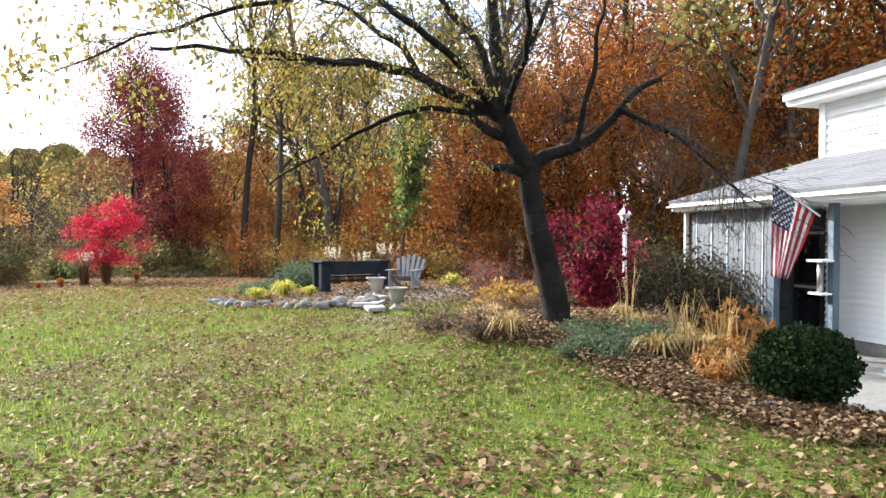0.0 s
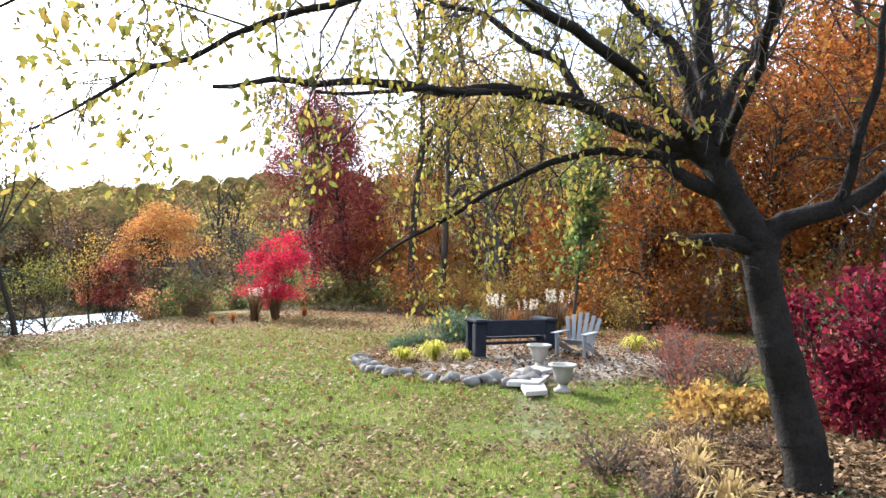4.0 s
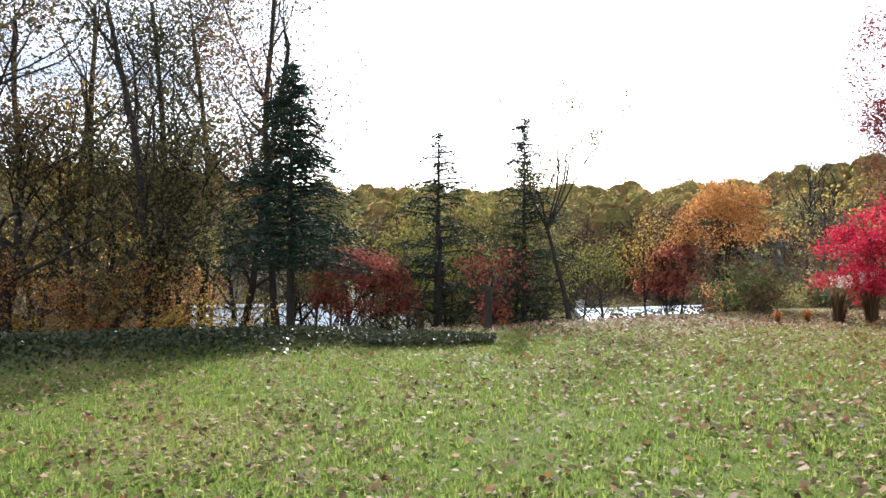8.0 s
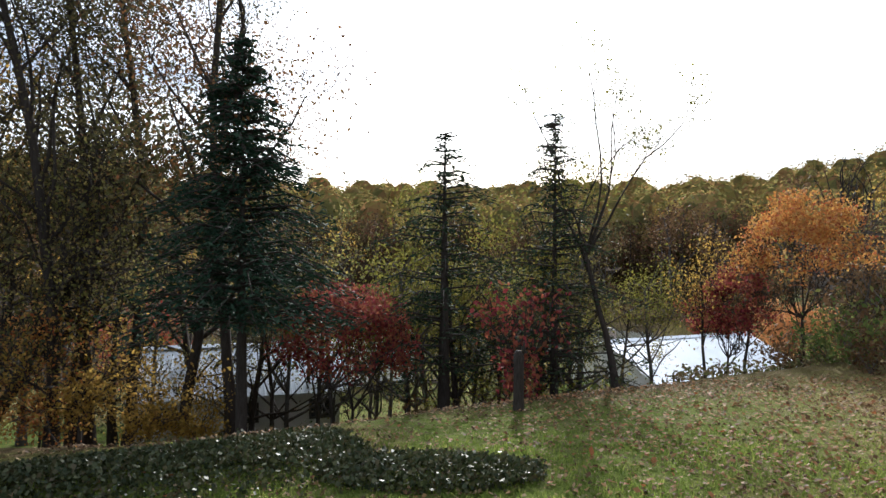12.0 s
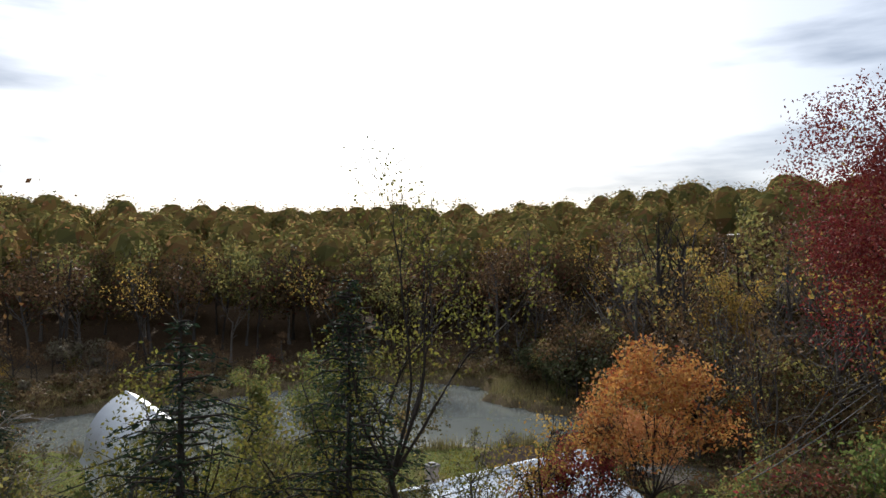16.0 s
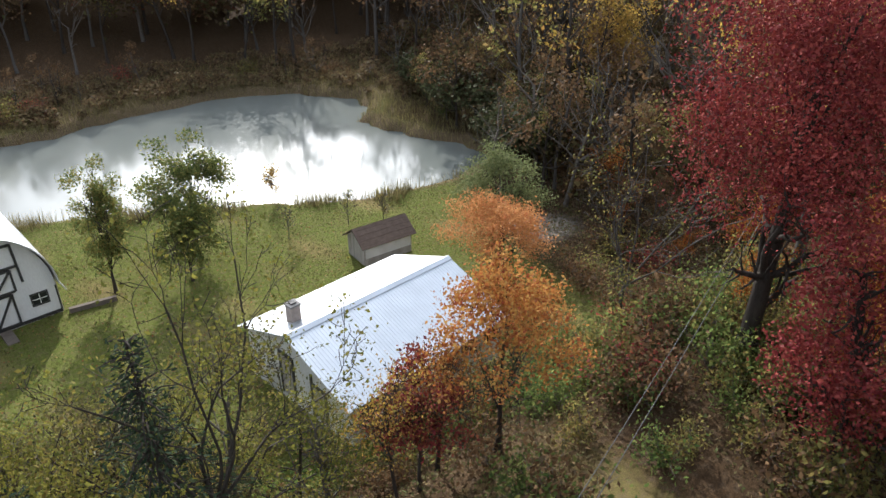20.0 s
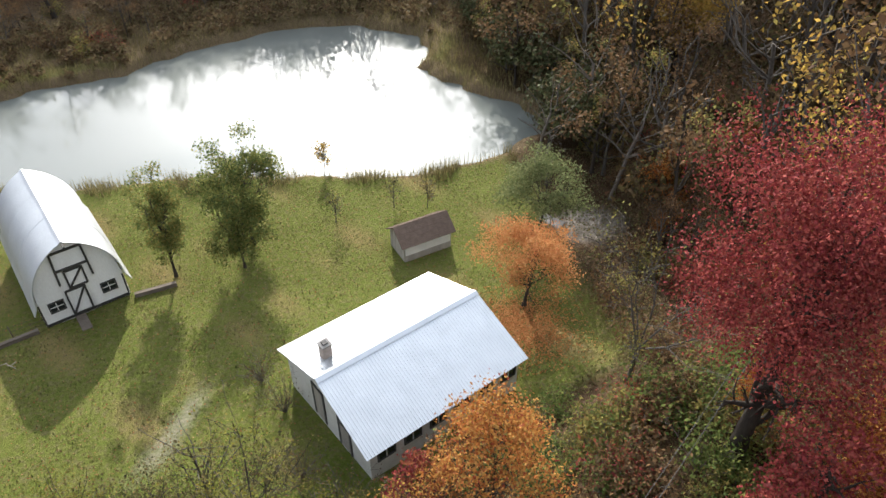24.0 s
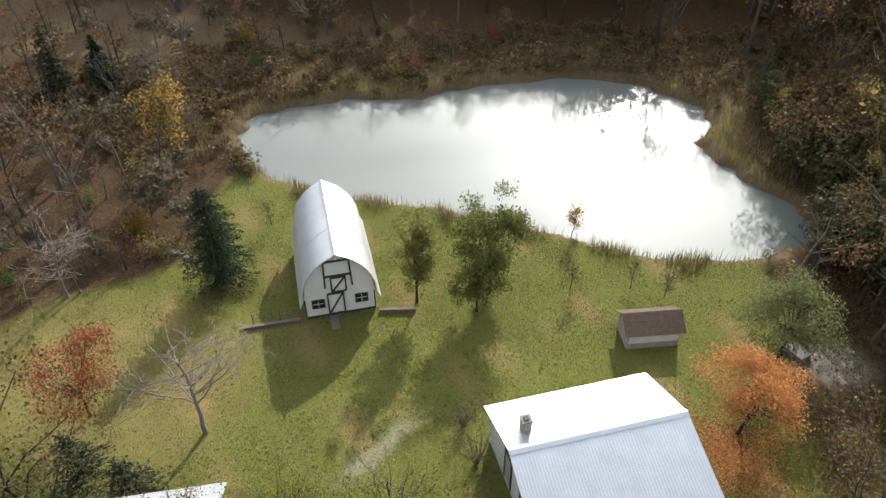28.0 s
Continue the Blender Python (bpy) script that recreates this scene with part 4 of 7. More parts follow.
def thicket(name, label, seed, count, region, keys, low, high, clear=2.4, keep=None):
    """Many trees too far off to tell apart, joined: one mesh with its woods and leaves."""
    rng = np.random.default_rng(seed)
    x0, x1, y0, y1 = region
    stock, done, tries = {}, [], 0
    V, F, slots, mats, base = [], [], [], [], 0
    while len(done) < count and tries < count * 40:
        tries += 1
        x, y = rng.uniform(x0, x1), rng.uniform(y0, y1)
        if keep and not keep(x, y) or any((x - a) ** 2 + (y - b) ** 2 < clear**2 for a, b in done):
            continue
        done.append((x, y))
        key = keys[rng.integers(len(keys))]
        pair = WOODS[key][rng.integers(len(WOODS[key]))]
        size, turn = rng.uniform(low, high) / 10.0, rng.uniform(0, math.tau)
        c, s = math.cos(turn), math.sin(turn)
        for me in pair:
            if me is None:
                continue
            if me.name not in stock:
                co, fa = np.empty(len(me.vertices) * 3, "f"), np.empty(len(me.loops), "i")
                me.vertices.foreach_get("co", co)
                me.loops.foreach_get("vertex_index", fa)
                co, fa = co.reshape(-1, 3), fa.reshape(-1, 4)
                if me is pair[1] and me.name.startswith("crown"):
                    q = co[fa[::4]]
                    mid = q.mean(1, keepdims=True)
                    co, fa = (mid + (q - mid) * 1.8).reshape(-1, 3), np.arange(len(q) * 4).reshape(-1, 4)
                elif pair[1] is not None:
                    fa = fa[:int(len(fa) * 0.6)]
                stock[me.name] = co, fa
            co, fa = stock[me.name]
            p = np.stack([co[:, 0] * c - co[:, 1] * s, co[:, 0] * s + co[:, 1] * c, co[:, 2]], 1) * size + (x, y, gz(x, y))
            m = me.materials[0]
            if m not in mats:
                mats.append(m)
            V.append(p)
            F.append(fa + base)
            slots.append(np.full(len(fa), mats.index(m), "i"))
            base += len(p)
    me = fast_mesh(name, np.concatenate(V), np.concatenate(F), mats[0])
    for m in mats[1:]:
        me.materials.append(m)
    me.polygons.foreach_set("material_index", np.concatenate(slots))
    tagged(new(name, me), label, "woods", kind="stuff")


def crest_of(x):
    return 33 + 0.56 * min(max(x, -4), 20) + 0.35 * min(max(x - 20, 0), 60)


def east_wood(x, y):
    return x > 20.5 + 0.12 * abs(y - 16) and y < crest_of(x) - 1 and not (20 < x < 31 and y > 33) and not (17.5 < x < 25 and y > 29)


plant(11, 36, (19, 48, 13, 46), ("gold", "olive", "sparse", "gold", "bare", "sparse"), 12, 19, "woods east of the lawn", 2.4, east_wood)
plant(17, 16, (19, 46, 2, 14), ("rust", "rust", "olive", "rust", "sparse"), 12, 19, "woods east of the lawn", 2.4, east_wood)
plant(12, 34, (19, 48, -26, 4), ("rust", "rust", "olive", "rust"), 13, 20, "woods behind the house", 2.6, lambda x, y: x > 23 or y < -16)
plant(13, 16, (-26, -5.5, 30, 41), ("dusk", "sparse", "thin", "dusk"), 11, 15, "trees west of the lawn", 2.0)
thicket("slope_woods", "bare and brown woods on the east slope", 14, 95, (32, 80, 50, 116), ("brown", "bare", "bare", "brown", "sparse", "bare", "bare", "olive"), 11, 20, 2.4,
      lambda x, y: pond_edge(x, y) > 0.16)
thicket("west_woods", "bare grey woods beyond the west bank", 15, 60, (-70, -25, 46, 108), ("bare", "bare", "brown", "bare", "brush"), 7, 13, 2.4, lambda x, y: pond_edge(x, y) > 0.25 and x < west_edge(y) - 3)
thicket("valley_woods", "dense brown and olive woods across the pond", 16, 95, (-75, 85, 111, 140), ("olive", "brown", "bare", "brown", "bare", "sparse"), 11, 17, 2.6)


plant(21, 48, (20, 40, -6, 44), ("under", "rustlow", "rustlow", "brush"), 3.5, 7.5, "understorey east of the lawn", 1.6,
      lambda x, y: x > 21.5 + 0.12 * abs(y - 16) and y < crest_of(x) and not (17.5 < x < 25 and y > 29))
plant(22, 40, (27, 46, 36, 75), ("brush", "brush", "under", "bare", "rustlow"), 2.5, 5.5, "brush on the east slope", 1.7,
      lambda x, y: pond_edge(x, y) > 0.12 and y > 60 - 1.0 * (x - 27) and not (x < 32 and 58 < y < 68))
thicket("far_brush", "low brown brush beyond the pond", 23, 50, (-40, 45, 100, 117), ("brush", "bare", "brush"), 2.0, 5.0, 1.8, lambda x, y: pond_edge(x, y) > 0.12)
plant(24, 14, (-38, -18, 45, 75), ("brush", "bare"), 2.5, 5.0, "brush west of the valley lawn", 2.2, lambda x, y: pond_edge(x, y) > 0.15 and x < west_edge(y))

thicket("bank_woods", "dusky bare and brown trees along the pond's east bank", 25, 46, (28, 46, 64, 104), ("brown", "bare", "brush", "olive", "bare"), 5.0, 10.5, 1.7, lambda x, y: pond_edge(x, y) > 0.07 and not (x < 33 and y < 69))
thicket("west_thicket", "low grey thicket west of the valley lawn", 26, 44, (-36, -18, 45, 92), ("bare", "brush", "bare"), 2.5, 6.0, 1.6, lambda x, y: pond_edge(x, y) > 0.1 and x < west_edge(y))


def crowns(name, label, seed, xs, ys, low, high, n, size, leaf, wide=(0.24, 0.34), core=0.0):
    """Woods that close into one canopy: many rounded crowns of leaves in one mesh."""
    rng = np.random.default_rng(seed)
    cents, faced, cores = [], [], []
    lon, lat = np.linspace(0, math.tau, 8), np.array([-0.8, -0.2, 0.35, 0.85, 1.25, 1.55])
    for x, y in zip(xs, ys):
        h = rng.uniform(low, high)
        z, w = gz(x, y), h * rng.uniform(*wide)
        u = rng.normal(0, 1, (n, 3))
        u[:, 2] = np.where(u[:, 2] < -0.3, -u[:, 2], u[:, 2])
        u /= np.linalg.norm(u, axis=1, keepdims=True)
        lump = 1 + 0.16 * np.sin(u[:, :1] * 5 + x) * np.sin(u[:, 1:2] * 5 + y) + 0.08 * np.sin(u[:, 2:] * 8 + x)
        mid = np.array([x, y, z + h * 0.55])
        cents.append(mid + u * np.array([w, w, h * 0.45]) * lump * (rng.uniform(0.84, 1.0, (n, 1)) if core else rng.uniform(0.12, 1.02, (n, 1)) ** 0.6))
        faced.append(u)
        if not core:
            continue
        wob = 1 + 0.12 * np.sin(lon * 3 + x)[None, :] * np.cos(lat)[:, None]
        wob[:, -1] = wob[:, 0]
        g = np.stack([np.cos(lat)[:, None] * np.cos(lon), np.cos(lat)[:, None] * np.sin(lon), np.sin(lat)[:, None] + 0 * lon], -1) * wob[..., None]
        g = g * (w * core, w * core, h * 0.45 * core) + mid
        cores.append(np.stack([g[:-1, :-1], g[:-1, 1:], g[1:, 1:], g[:-1, :-1], g[1:, 1:], g[1:, :-1]], 2).reshape(-1, 3))
    v, f = petals(rng, np.concatenate(cents), size, 0.12, 0.8, 0.2, facing=np.concatenate(faced) * (1.6 if core else 0.5))
    if core:
        q = np.concatenate(cores)
        v, f = np.concatenate([v, q]), np.concatenate([f, np.arange(len(q)).reshape(-1, 3) + len(v)])
    tagged(new(name, fast_mesh(name, v, f, leaf)), label, "woods", kind="stuff")


rng = np.random.default_rng(5)
FAR_LEAF = leaf_material("far_crown", (0.11, 0.10, 0.045), (0.2, 0.19, 0.06), (0.32, 0.25, 0.08), (0.29, 0.16, 0.07), (0.15, 0.16, 0.06), glow=0.5, shine=0.0)
L_DEEP_GOLD = leaf_material("deep_gold_leaf", (0.12, 0.08, 0.03), (0.22, 0.15, 0.045), (0.28, 0.2, 0.06), (0.16, 0.09, 0.04), glow=0.5)
L_DEEP = leaf_material("deep_wood_leaf", (0.10, 0.035, 0.014), (0.19, 0.065, 0.02), (0.26, 0.12, 0.03), (0.16, 0.12, 0.035), (0.08, 0.06, 0.025), glow=0.5)
# leaf colours set dark to carry the shade of the massed crowns
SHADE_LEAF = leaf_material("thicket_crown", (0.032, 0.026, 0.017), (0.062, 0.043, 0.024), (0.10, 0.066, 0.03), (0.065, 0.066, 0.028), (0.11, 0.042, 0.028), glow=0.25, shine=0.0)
crowns("far_woods", "distant wooded hillside in yellow and brown autumn leaf", 5, rng.uniform(-190, 290, 900), 140 + 190 * rng.uniform(0, 1, 900) ** 1.3, 12, 17, 190, 0.8, FAR_LEAF, (0.26, 0.36), core=0.84)
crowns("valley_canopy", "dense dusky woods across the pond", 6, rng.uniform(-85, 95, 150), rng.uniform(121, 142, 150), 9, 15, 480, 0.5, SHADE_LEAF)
xs, ys = rng.uniform(30, 78, 900), rng.uniform(46, 122, 900)
ok = [k for k in range(900) if pond_edge(xs[k], ys[k]) > 0.13 and ys[k] > 62 - 1.1 * (xs[k] - 30) and not (xs[k] < 33 and ys[k] < 70)][:230]
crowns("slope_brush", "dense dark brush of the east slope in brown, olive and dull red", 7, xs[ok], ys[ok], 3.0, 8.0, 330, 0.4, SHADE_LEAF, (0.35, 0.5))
xs, ys = rng.uniform(-70, -17, 400), rng.uniform(44, 116, 400)
ok = [k for k in range(400) if pond_edge(xs[k], ys[k]) > 0.15 and xs[k] < west_edge(ys[k]) - 1][:130]
crowns("west_brush", "brown brush of the west bank", 8, xs[ok], ys[ok], 1.8, 5.5, 220, 0.36, leaf_material("grey_brush", (0.07, 0.055, 0.04), (0.12, 0.095, 0.065), (0.17, 0.14, 0.09), (0.1, 0.1, 0.05), glow=0.25), (0.3, 0.45))
xs, ys = rng.uniform(40, 66, 64), rng.uniform(-34, 17, 64)
crowns("deep_woods", "deep rust and brown woods that close the view east of the lawn", 10, xs, ys, 10, 19, 620, 0.36, L_DEEP, (0.22, 0.32))
xs, ys = rng.uniform(34, 60, 34), rng.uniform(14, 42, 34)
crowns("deep_gold_woods", "deep thinning gold and brown woods east of the lawn", 14, xs, ys, 12, 19, 420, 0.3, L_DEEP_GOLD, (0.2, 0.3))
xs, ys = rng.uniform(29, 50, 75), rng.uniform(-14, 36, 75)
crowns("wood_understorey", "low rust and gold undergrowth deep in the east woods", 9, xs, ys, 3.0, 7.5, 330, 0.3, L_RUST, (0.3, 0.45))

xs, ys = rng.uniform(30, 42, 900), rng.uniform(66, 106, 900)
ok = [k for k in range(900) if 0.03 < pond_edge(xs[k], ys[k]) < 0.3 and not (xs[k] < 31 and ys[k] < 69)][:64]
crowns("bank_brush", "dark green and brown brush hanging over the pond's east bank", 13, xs[ok], ys[ok], 2.5, 6.0, 340, 0.34, leaf_material("bank_leaf", (0.03, 0.03, 0.016), (0.055, 0.06, 0.026), (0.09, 0.10, 0.045), (0.08, 0.05, 0.028), glow=0.25), (0.3, 0.48))
xs, ys = rng.uniform(-50, 40, 2600), rng.uniform(78, 119, 2600)
ok = [k for k in range(2600) if 0.015 < pond_edge(xs[k], ys[k]) < 1.0 and (xs[k] < -18 or ys[k] > 96)][:760]
L_TUSSOCK = leaf_material("tussock_blade", (0.07, 0.045, 0.026), (0.13, 0.085, 0.045), (0.2, 0.14, 0.07), (0.11, 0.10, 0.045), (0.15, 0.07, 0.04), glow=0.3)
crowns("marsh_tussocks", "brown tussocks of sedge in the marsh", 12, xs[ok], ys[ok], 0.5, 1.9, 74, 0.3, L_TUSSOCK, (0.5, 0.9))

# ---- trees that stand out ----
def tree_at(name, x, y, height, girth, leaf, leaves, size, label, seed, P=None, spread=0.35, bark=None, turn=0, slim=0.6, z=None, radius=None, dome=None):
    return place_tree(name, (x, y, gz(x, y) if z is None else z), broad_meshes(seed, height, girth, leaf, leaves, size, P, spread, 6, bark, slim=slim, radius=radius, dome=dome), label, "tree", turn=turn)


ROUND = dict(BROAD, pieces=(5, 6, 4, 3), bare=(0.55, 0.2, 0.1, 0), forks=(2, 2, 2, 0), chance=(1, 0.9, 0.8, 0), spread=(0.9, 0.7, 0.8, 0), ratio=(0.9, 0.5, 0.55, 0), lift=(0.03, 0.05, 0.04, 0), clear=0.2, stem=0.34, leaders=7, open=1.05)
UMBRELLA = dict(ROUND, stem=0.42, leaders=9, open=1.15, bare=(0.7, 0.25, 0.1, 0), clear=0.42)
FULL = dict(BROAD, pieces=(9, 6, 4, 3), bare=(0.12, 0.15, 0.1, 0), forks=(3, 2, 2, 0), ratio=(0.42, 0.5, 0.5, 0), spread=(1.1, 0.8, 0.8, 0), lift=(0.03, 0.05, 0.03, 0), clear=0.07)
BIG = dict(FULL, stem=0.62, leaders=8, open=1.0, bare=(0.16, 0.15, 0.1, 0))
DOME = dict(ROUND, stem=0.5, leaders=6, open=0.85, bare=(0.3, 0.15, 0.1, 0), forks=(3, 2, 2, 0), clear=0.2)
VASE = dict(SPARSE, pieces=(4, 7, 5, 3), bare=(0.6, 0.2, 0.1, 0), forks=(1, 2, 2, 0), spread=(0.5, 0.55, 0.7, 0), ratio=(1.0, 0.42, 0.5, 0), lift=(0.05, 0.06, 0.06, 0.0), stem=0.3, leaders=5, open=0.55)
L_WILLOW = leaf_material("willow_leaf", (0.09, 0.11, 0.045), (0.16, 0.18, 0.075), (0.24, 0.25, 0.11), glow=0.4)
L_YOUNG = leaf_material("young_tree_leaf", (0.06, 0.085, 0.028), (0.12, 0.15, 0.045), (0.2, 0.2, 0.06), (0.24, 0.19, 0.06), glow=0.45)
FORKED = dict(VASE, stem=0.46, leaders=6, open=0.6, bare=(0.8, 0.2, 0.1, 0), pieces=(6, 7, 5, 3), spread=(0.5, 0.45, 0.6, 0))
TWIGGY = dict(SPARSE, thin=0.021)
PALE_BARK = surface("pale_bark", (0.12, 0.105, 0.09), (0.28, 0.25, 0.22), 5, 0.9, 0.3)
tree_at("oak_tree", 25.7, 40.6, 15.4, 0.4, L_OAK_RED, 44000, 0.125, "great oak in deep oxblood-red autumn leaf", 101, FULL, 0.8, radius=4.2, dome=(0.36, 110))
tree_at("oak_tree", 24.4, 35.0, 8.4, 0.25, L_OAK_RED, 13000, 0.14, "smaller oak in dusky maroon leaf below the great oak", 102, FULL, 0.55, radius=2.7, dome=(0.06, 60))
tree_at("maple_tree", 28.8, 36.4, 10.0, 0.2, L_ORANGE, 9000, 0.19, "maple in bright orange leaf at the wood's edge", 103, ROUND, 0.5, radius=3.4)
tree_at("maple_tree", 15.5, 40.3, 7.2, 0.15, L_ORANGE, 8200, 0.13, "broad maple in glowing orange and gold leaf", 104, UMBRELLA, 0.32, radius=2.6, dome=(0.38, 54))
tree_at("maple_tree", 12.7, 40.4, 5.2, 0.1, L_MAROON, 3600, 0.15, "small maple turning crimson beside an orange one", 105, UMBRELLA, 0.35, radius=1.8, dome=(0.3, 30))
L_TAN = leaf_material("pale_orange_leaf", (0.34, 0.14, 0.055), (0.46, 0.22, 0.08), (0.5, 0.27, 0.11), (0.4, 0.13, 0.06), glow=0.5)
tree_at("maple_tree", 22.3, 56.3, 6.2, 0.15, L_TAN, 12000, 0.13, "round maple in pale orange leaf by the outbuilding", 106, UMBRELLA, 0.45, radius=3.2, dome=(0.3, 60))
tree_at("bare_tree", 25.0, 47.8, 10.5, 0.18, L_OLIVE, 900, 0.13, "bare many-stemmed tree with a few leaves", 107, dict(VASE, thin=0.014), 0.3, BARK_GREY, radius=3.8)
tree_at("gold_tree", 46.0, 84.0, 13.0, 0.25, L_GOLD, 9000, 0.24, "broad tree in bright gold leaf on the east slope", 122, FULL, 0.6, radius=4.0, dome=(0.2, 50))
tree_at("dead_tree", 41.5, 91.0, 21.0, 0.42, None, 0, 0, "tall dead tree with bare forked limbs", 108, SPARSE)
tree_at("dead_tree", 45.0, 93.0, 20.0, 0.38, None, 0, 0, "tall dead tree with bare forked limbs", 109, SPARSE)
tree_at("willow_tree", 25.8, 63.5, 6.4, 0.16, L_WILLOW, 9000, 0.2, "rounded willow in thin grey-green leaf on the bank", 110, UMBRELLA, 0.5, slim=0.42, radius=3.3, dome=(0.22, 46))
tree_at("bare_tree", -8.3, 50.0, 8.0, 0.15, None, 0, 0, "leaning bare tree on the valley lawn", 111, TWIGGY, 0.3, PALE_BARK, radius=4.2)
tree_at("maple_tree", -15.7, 49.7, 6.4, 0.12, L_FADE, 5200, 0.15, "small tree in fading red leaf", 112, ROUND, 0.4, radius=3.0, dome=(0.2, 46))
tree_at("aspen_tree", -26.4, 76.8, 9.5, 0.12, L_GOLD, 900, 0.24, "slim tree with a few yellow leaves at its top", 113, TALL, 0.4, BARK_GREY)
tree_at("aspen_tree", -25.0, 77.2, 8.5, 0.11, L_GOLD, 700, 0.24, "slim tree with a few yellow leaves at its top", 114, TALL, 0.4, BARK_GREY)
tree_at("young_tree", 1.0, 64.2, 8.6, 0.11, L_YOUNG, 8600, 0.15, "young upright tree in olive-green leaf near the barn", 115, DOME, 0.3, radius=1.8, dome=(0.2, 44))
tree_at("young_tree", 6.0, 66.6, 8.8, 0.14, L_YOUNG, 12000, 0.17, "broad young tree in olive-green leaf on the lawn", 116, DOME, 0.4, radius=3.0, dome=(0.12, 50))
tree_at("young_tree", 5.4, 64.2, 6.2, 0.1, L_YOUNG, 6500, 0.15, "smaller green tree close beside a taller one", 117, DOME, 0.35, radius=1.9, dome=(0.12, 36))
tree_at("bare_tree", -24.4, 59.7, 7.0, 0.13, None, 0, 0, "bare grey tree on the valley lawn", 118, TWIGGY, bark=PALE_BARK, radius=3.0)
place_tree("arborvitae", (-13.8, 63.4, gz(-13.8, 63.4)), spruce_meshes(119, 8.6, 0.12, 2.4, L_FIR, 36, 12, 0.2, 0.05, 0.3, 22, 0.45), "dark green columnar evergreen on the valley lawn")
for k, (x, y, h) in enumerate(((-45, 88.7, 8.5), (-40.8, 90.9, 7.0))):
    place_tree("spruce_tree", (x, y, gz(x, y)), spruce_meshes(120 + k, h, 0.14, 2.2, L_NEEDLE, 26, 9, 0.36), "dark spruce among bare woods")
for k, (x, y, h) in enumerate(((-12.5, 45.0, 4.0), (-9.5, 44.6, 3.2))):
    place_tree("pine_tree", (x, y, gz(x, y)), spruce_meshes(130 + k, h * 1.2, 0.1, 2.3, L_FIR, 15, 9, 0.27, 0.12, 0.35, 6), "thin ragged young pine on the slope")
place_tree("spruce_tree", (-2.9, 29.8, gz(-2.9, 29.8)), spruce_meshes(140, 10.4, 0.17, 4.0, L_NEEDLE, 30, 10, 0.17, 0.3, 0.2, 48), "tall dark spruce with a bare lower trunk at the lawn's foot")
place_tree("pine_tree", (1.9, 35.4, gz(1.9, 35.4)), spruce_meshes(141, 10.4, 0.24, 4.6, L_FIR, 17, 8, 0.17, 0.25, 0.45, 50), "ragged pine with open tiers of boughs")
place_tree("pine_tree", (5.6, 36.6, gz(5.6, 36.6)), spruce_meshes(142, 10.8, 0.16, 3.4, L_FIR, 22, 9, 0.16, 0.15, 0.4, 34), "slim pointed pine behind a bare tree")
tree_at("bare_tree", 7.6, 36.0, 12.8, 0.17, L_LIME, 2200, 0.1, "tall forked tree with thin yellow-green leaves", 143, FORKED, 0.25, BARK, radius=3.4)
tree_at("japanese_maple", -1.1, 35.3, 6.3, 0.12, L_MAROON, 10000, 0.13, "rounded small tree in dusky red leaf", 144, ROUND, 0.3, radius=2.6, dome=(0.3, 46))
tree_at("japanese_maple", 16.6, 29.2, 3.9, 0.09, L_RED, 9000, 0.1, "rounded japanese maple in vivid crimson leaf", 145, ROUND, 0.3, radius=1.95, dome=(0.1, 46))
tree_at("young_tree", 4.2, 33.4, 3.6, 0.07, L_MAROON, 700, 0.2, "sapling with a few orange-red leaves", 146, ROUND, 0.3, radius=1.2)
tree_at("young_tree", 13.6, 41.2, 6.4, 0.08, L_BRONZE, 1500, 0.1, "slim dark-stemmed tree with thin russet leaves", 148, TALL, 0.4)
tree_at("young_tree", 11.8, 39.8, 6.6, 0.08, L_GOLD, 1500, 0.1, "slim sapling in thin yellow leaf", 147, TALL, 0.35)
tree_at("young_tree", 17.0, 13.0, 6.4, 0.06, L_GREEN, 2400, 0.17, "slender upright young tree in green leaf by the garden", 149, dict(TALL, bare=(0.25, 0.1, 0.1, 0), spread=(0.6, 0.6, 0.7, 0), ratio=(0.26, 0.5, 0.5, 0)), 0.22)


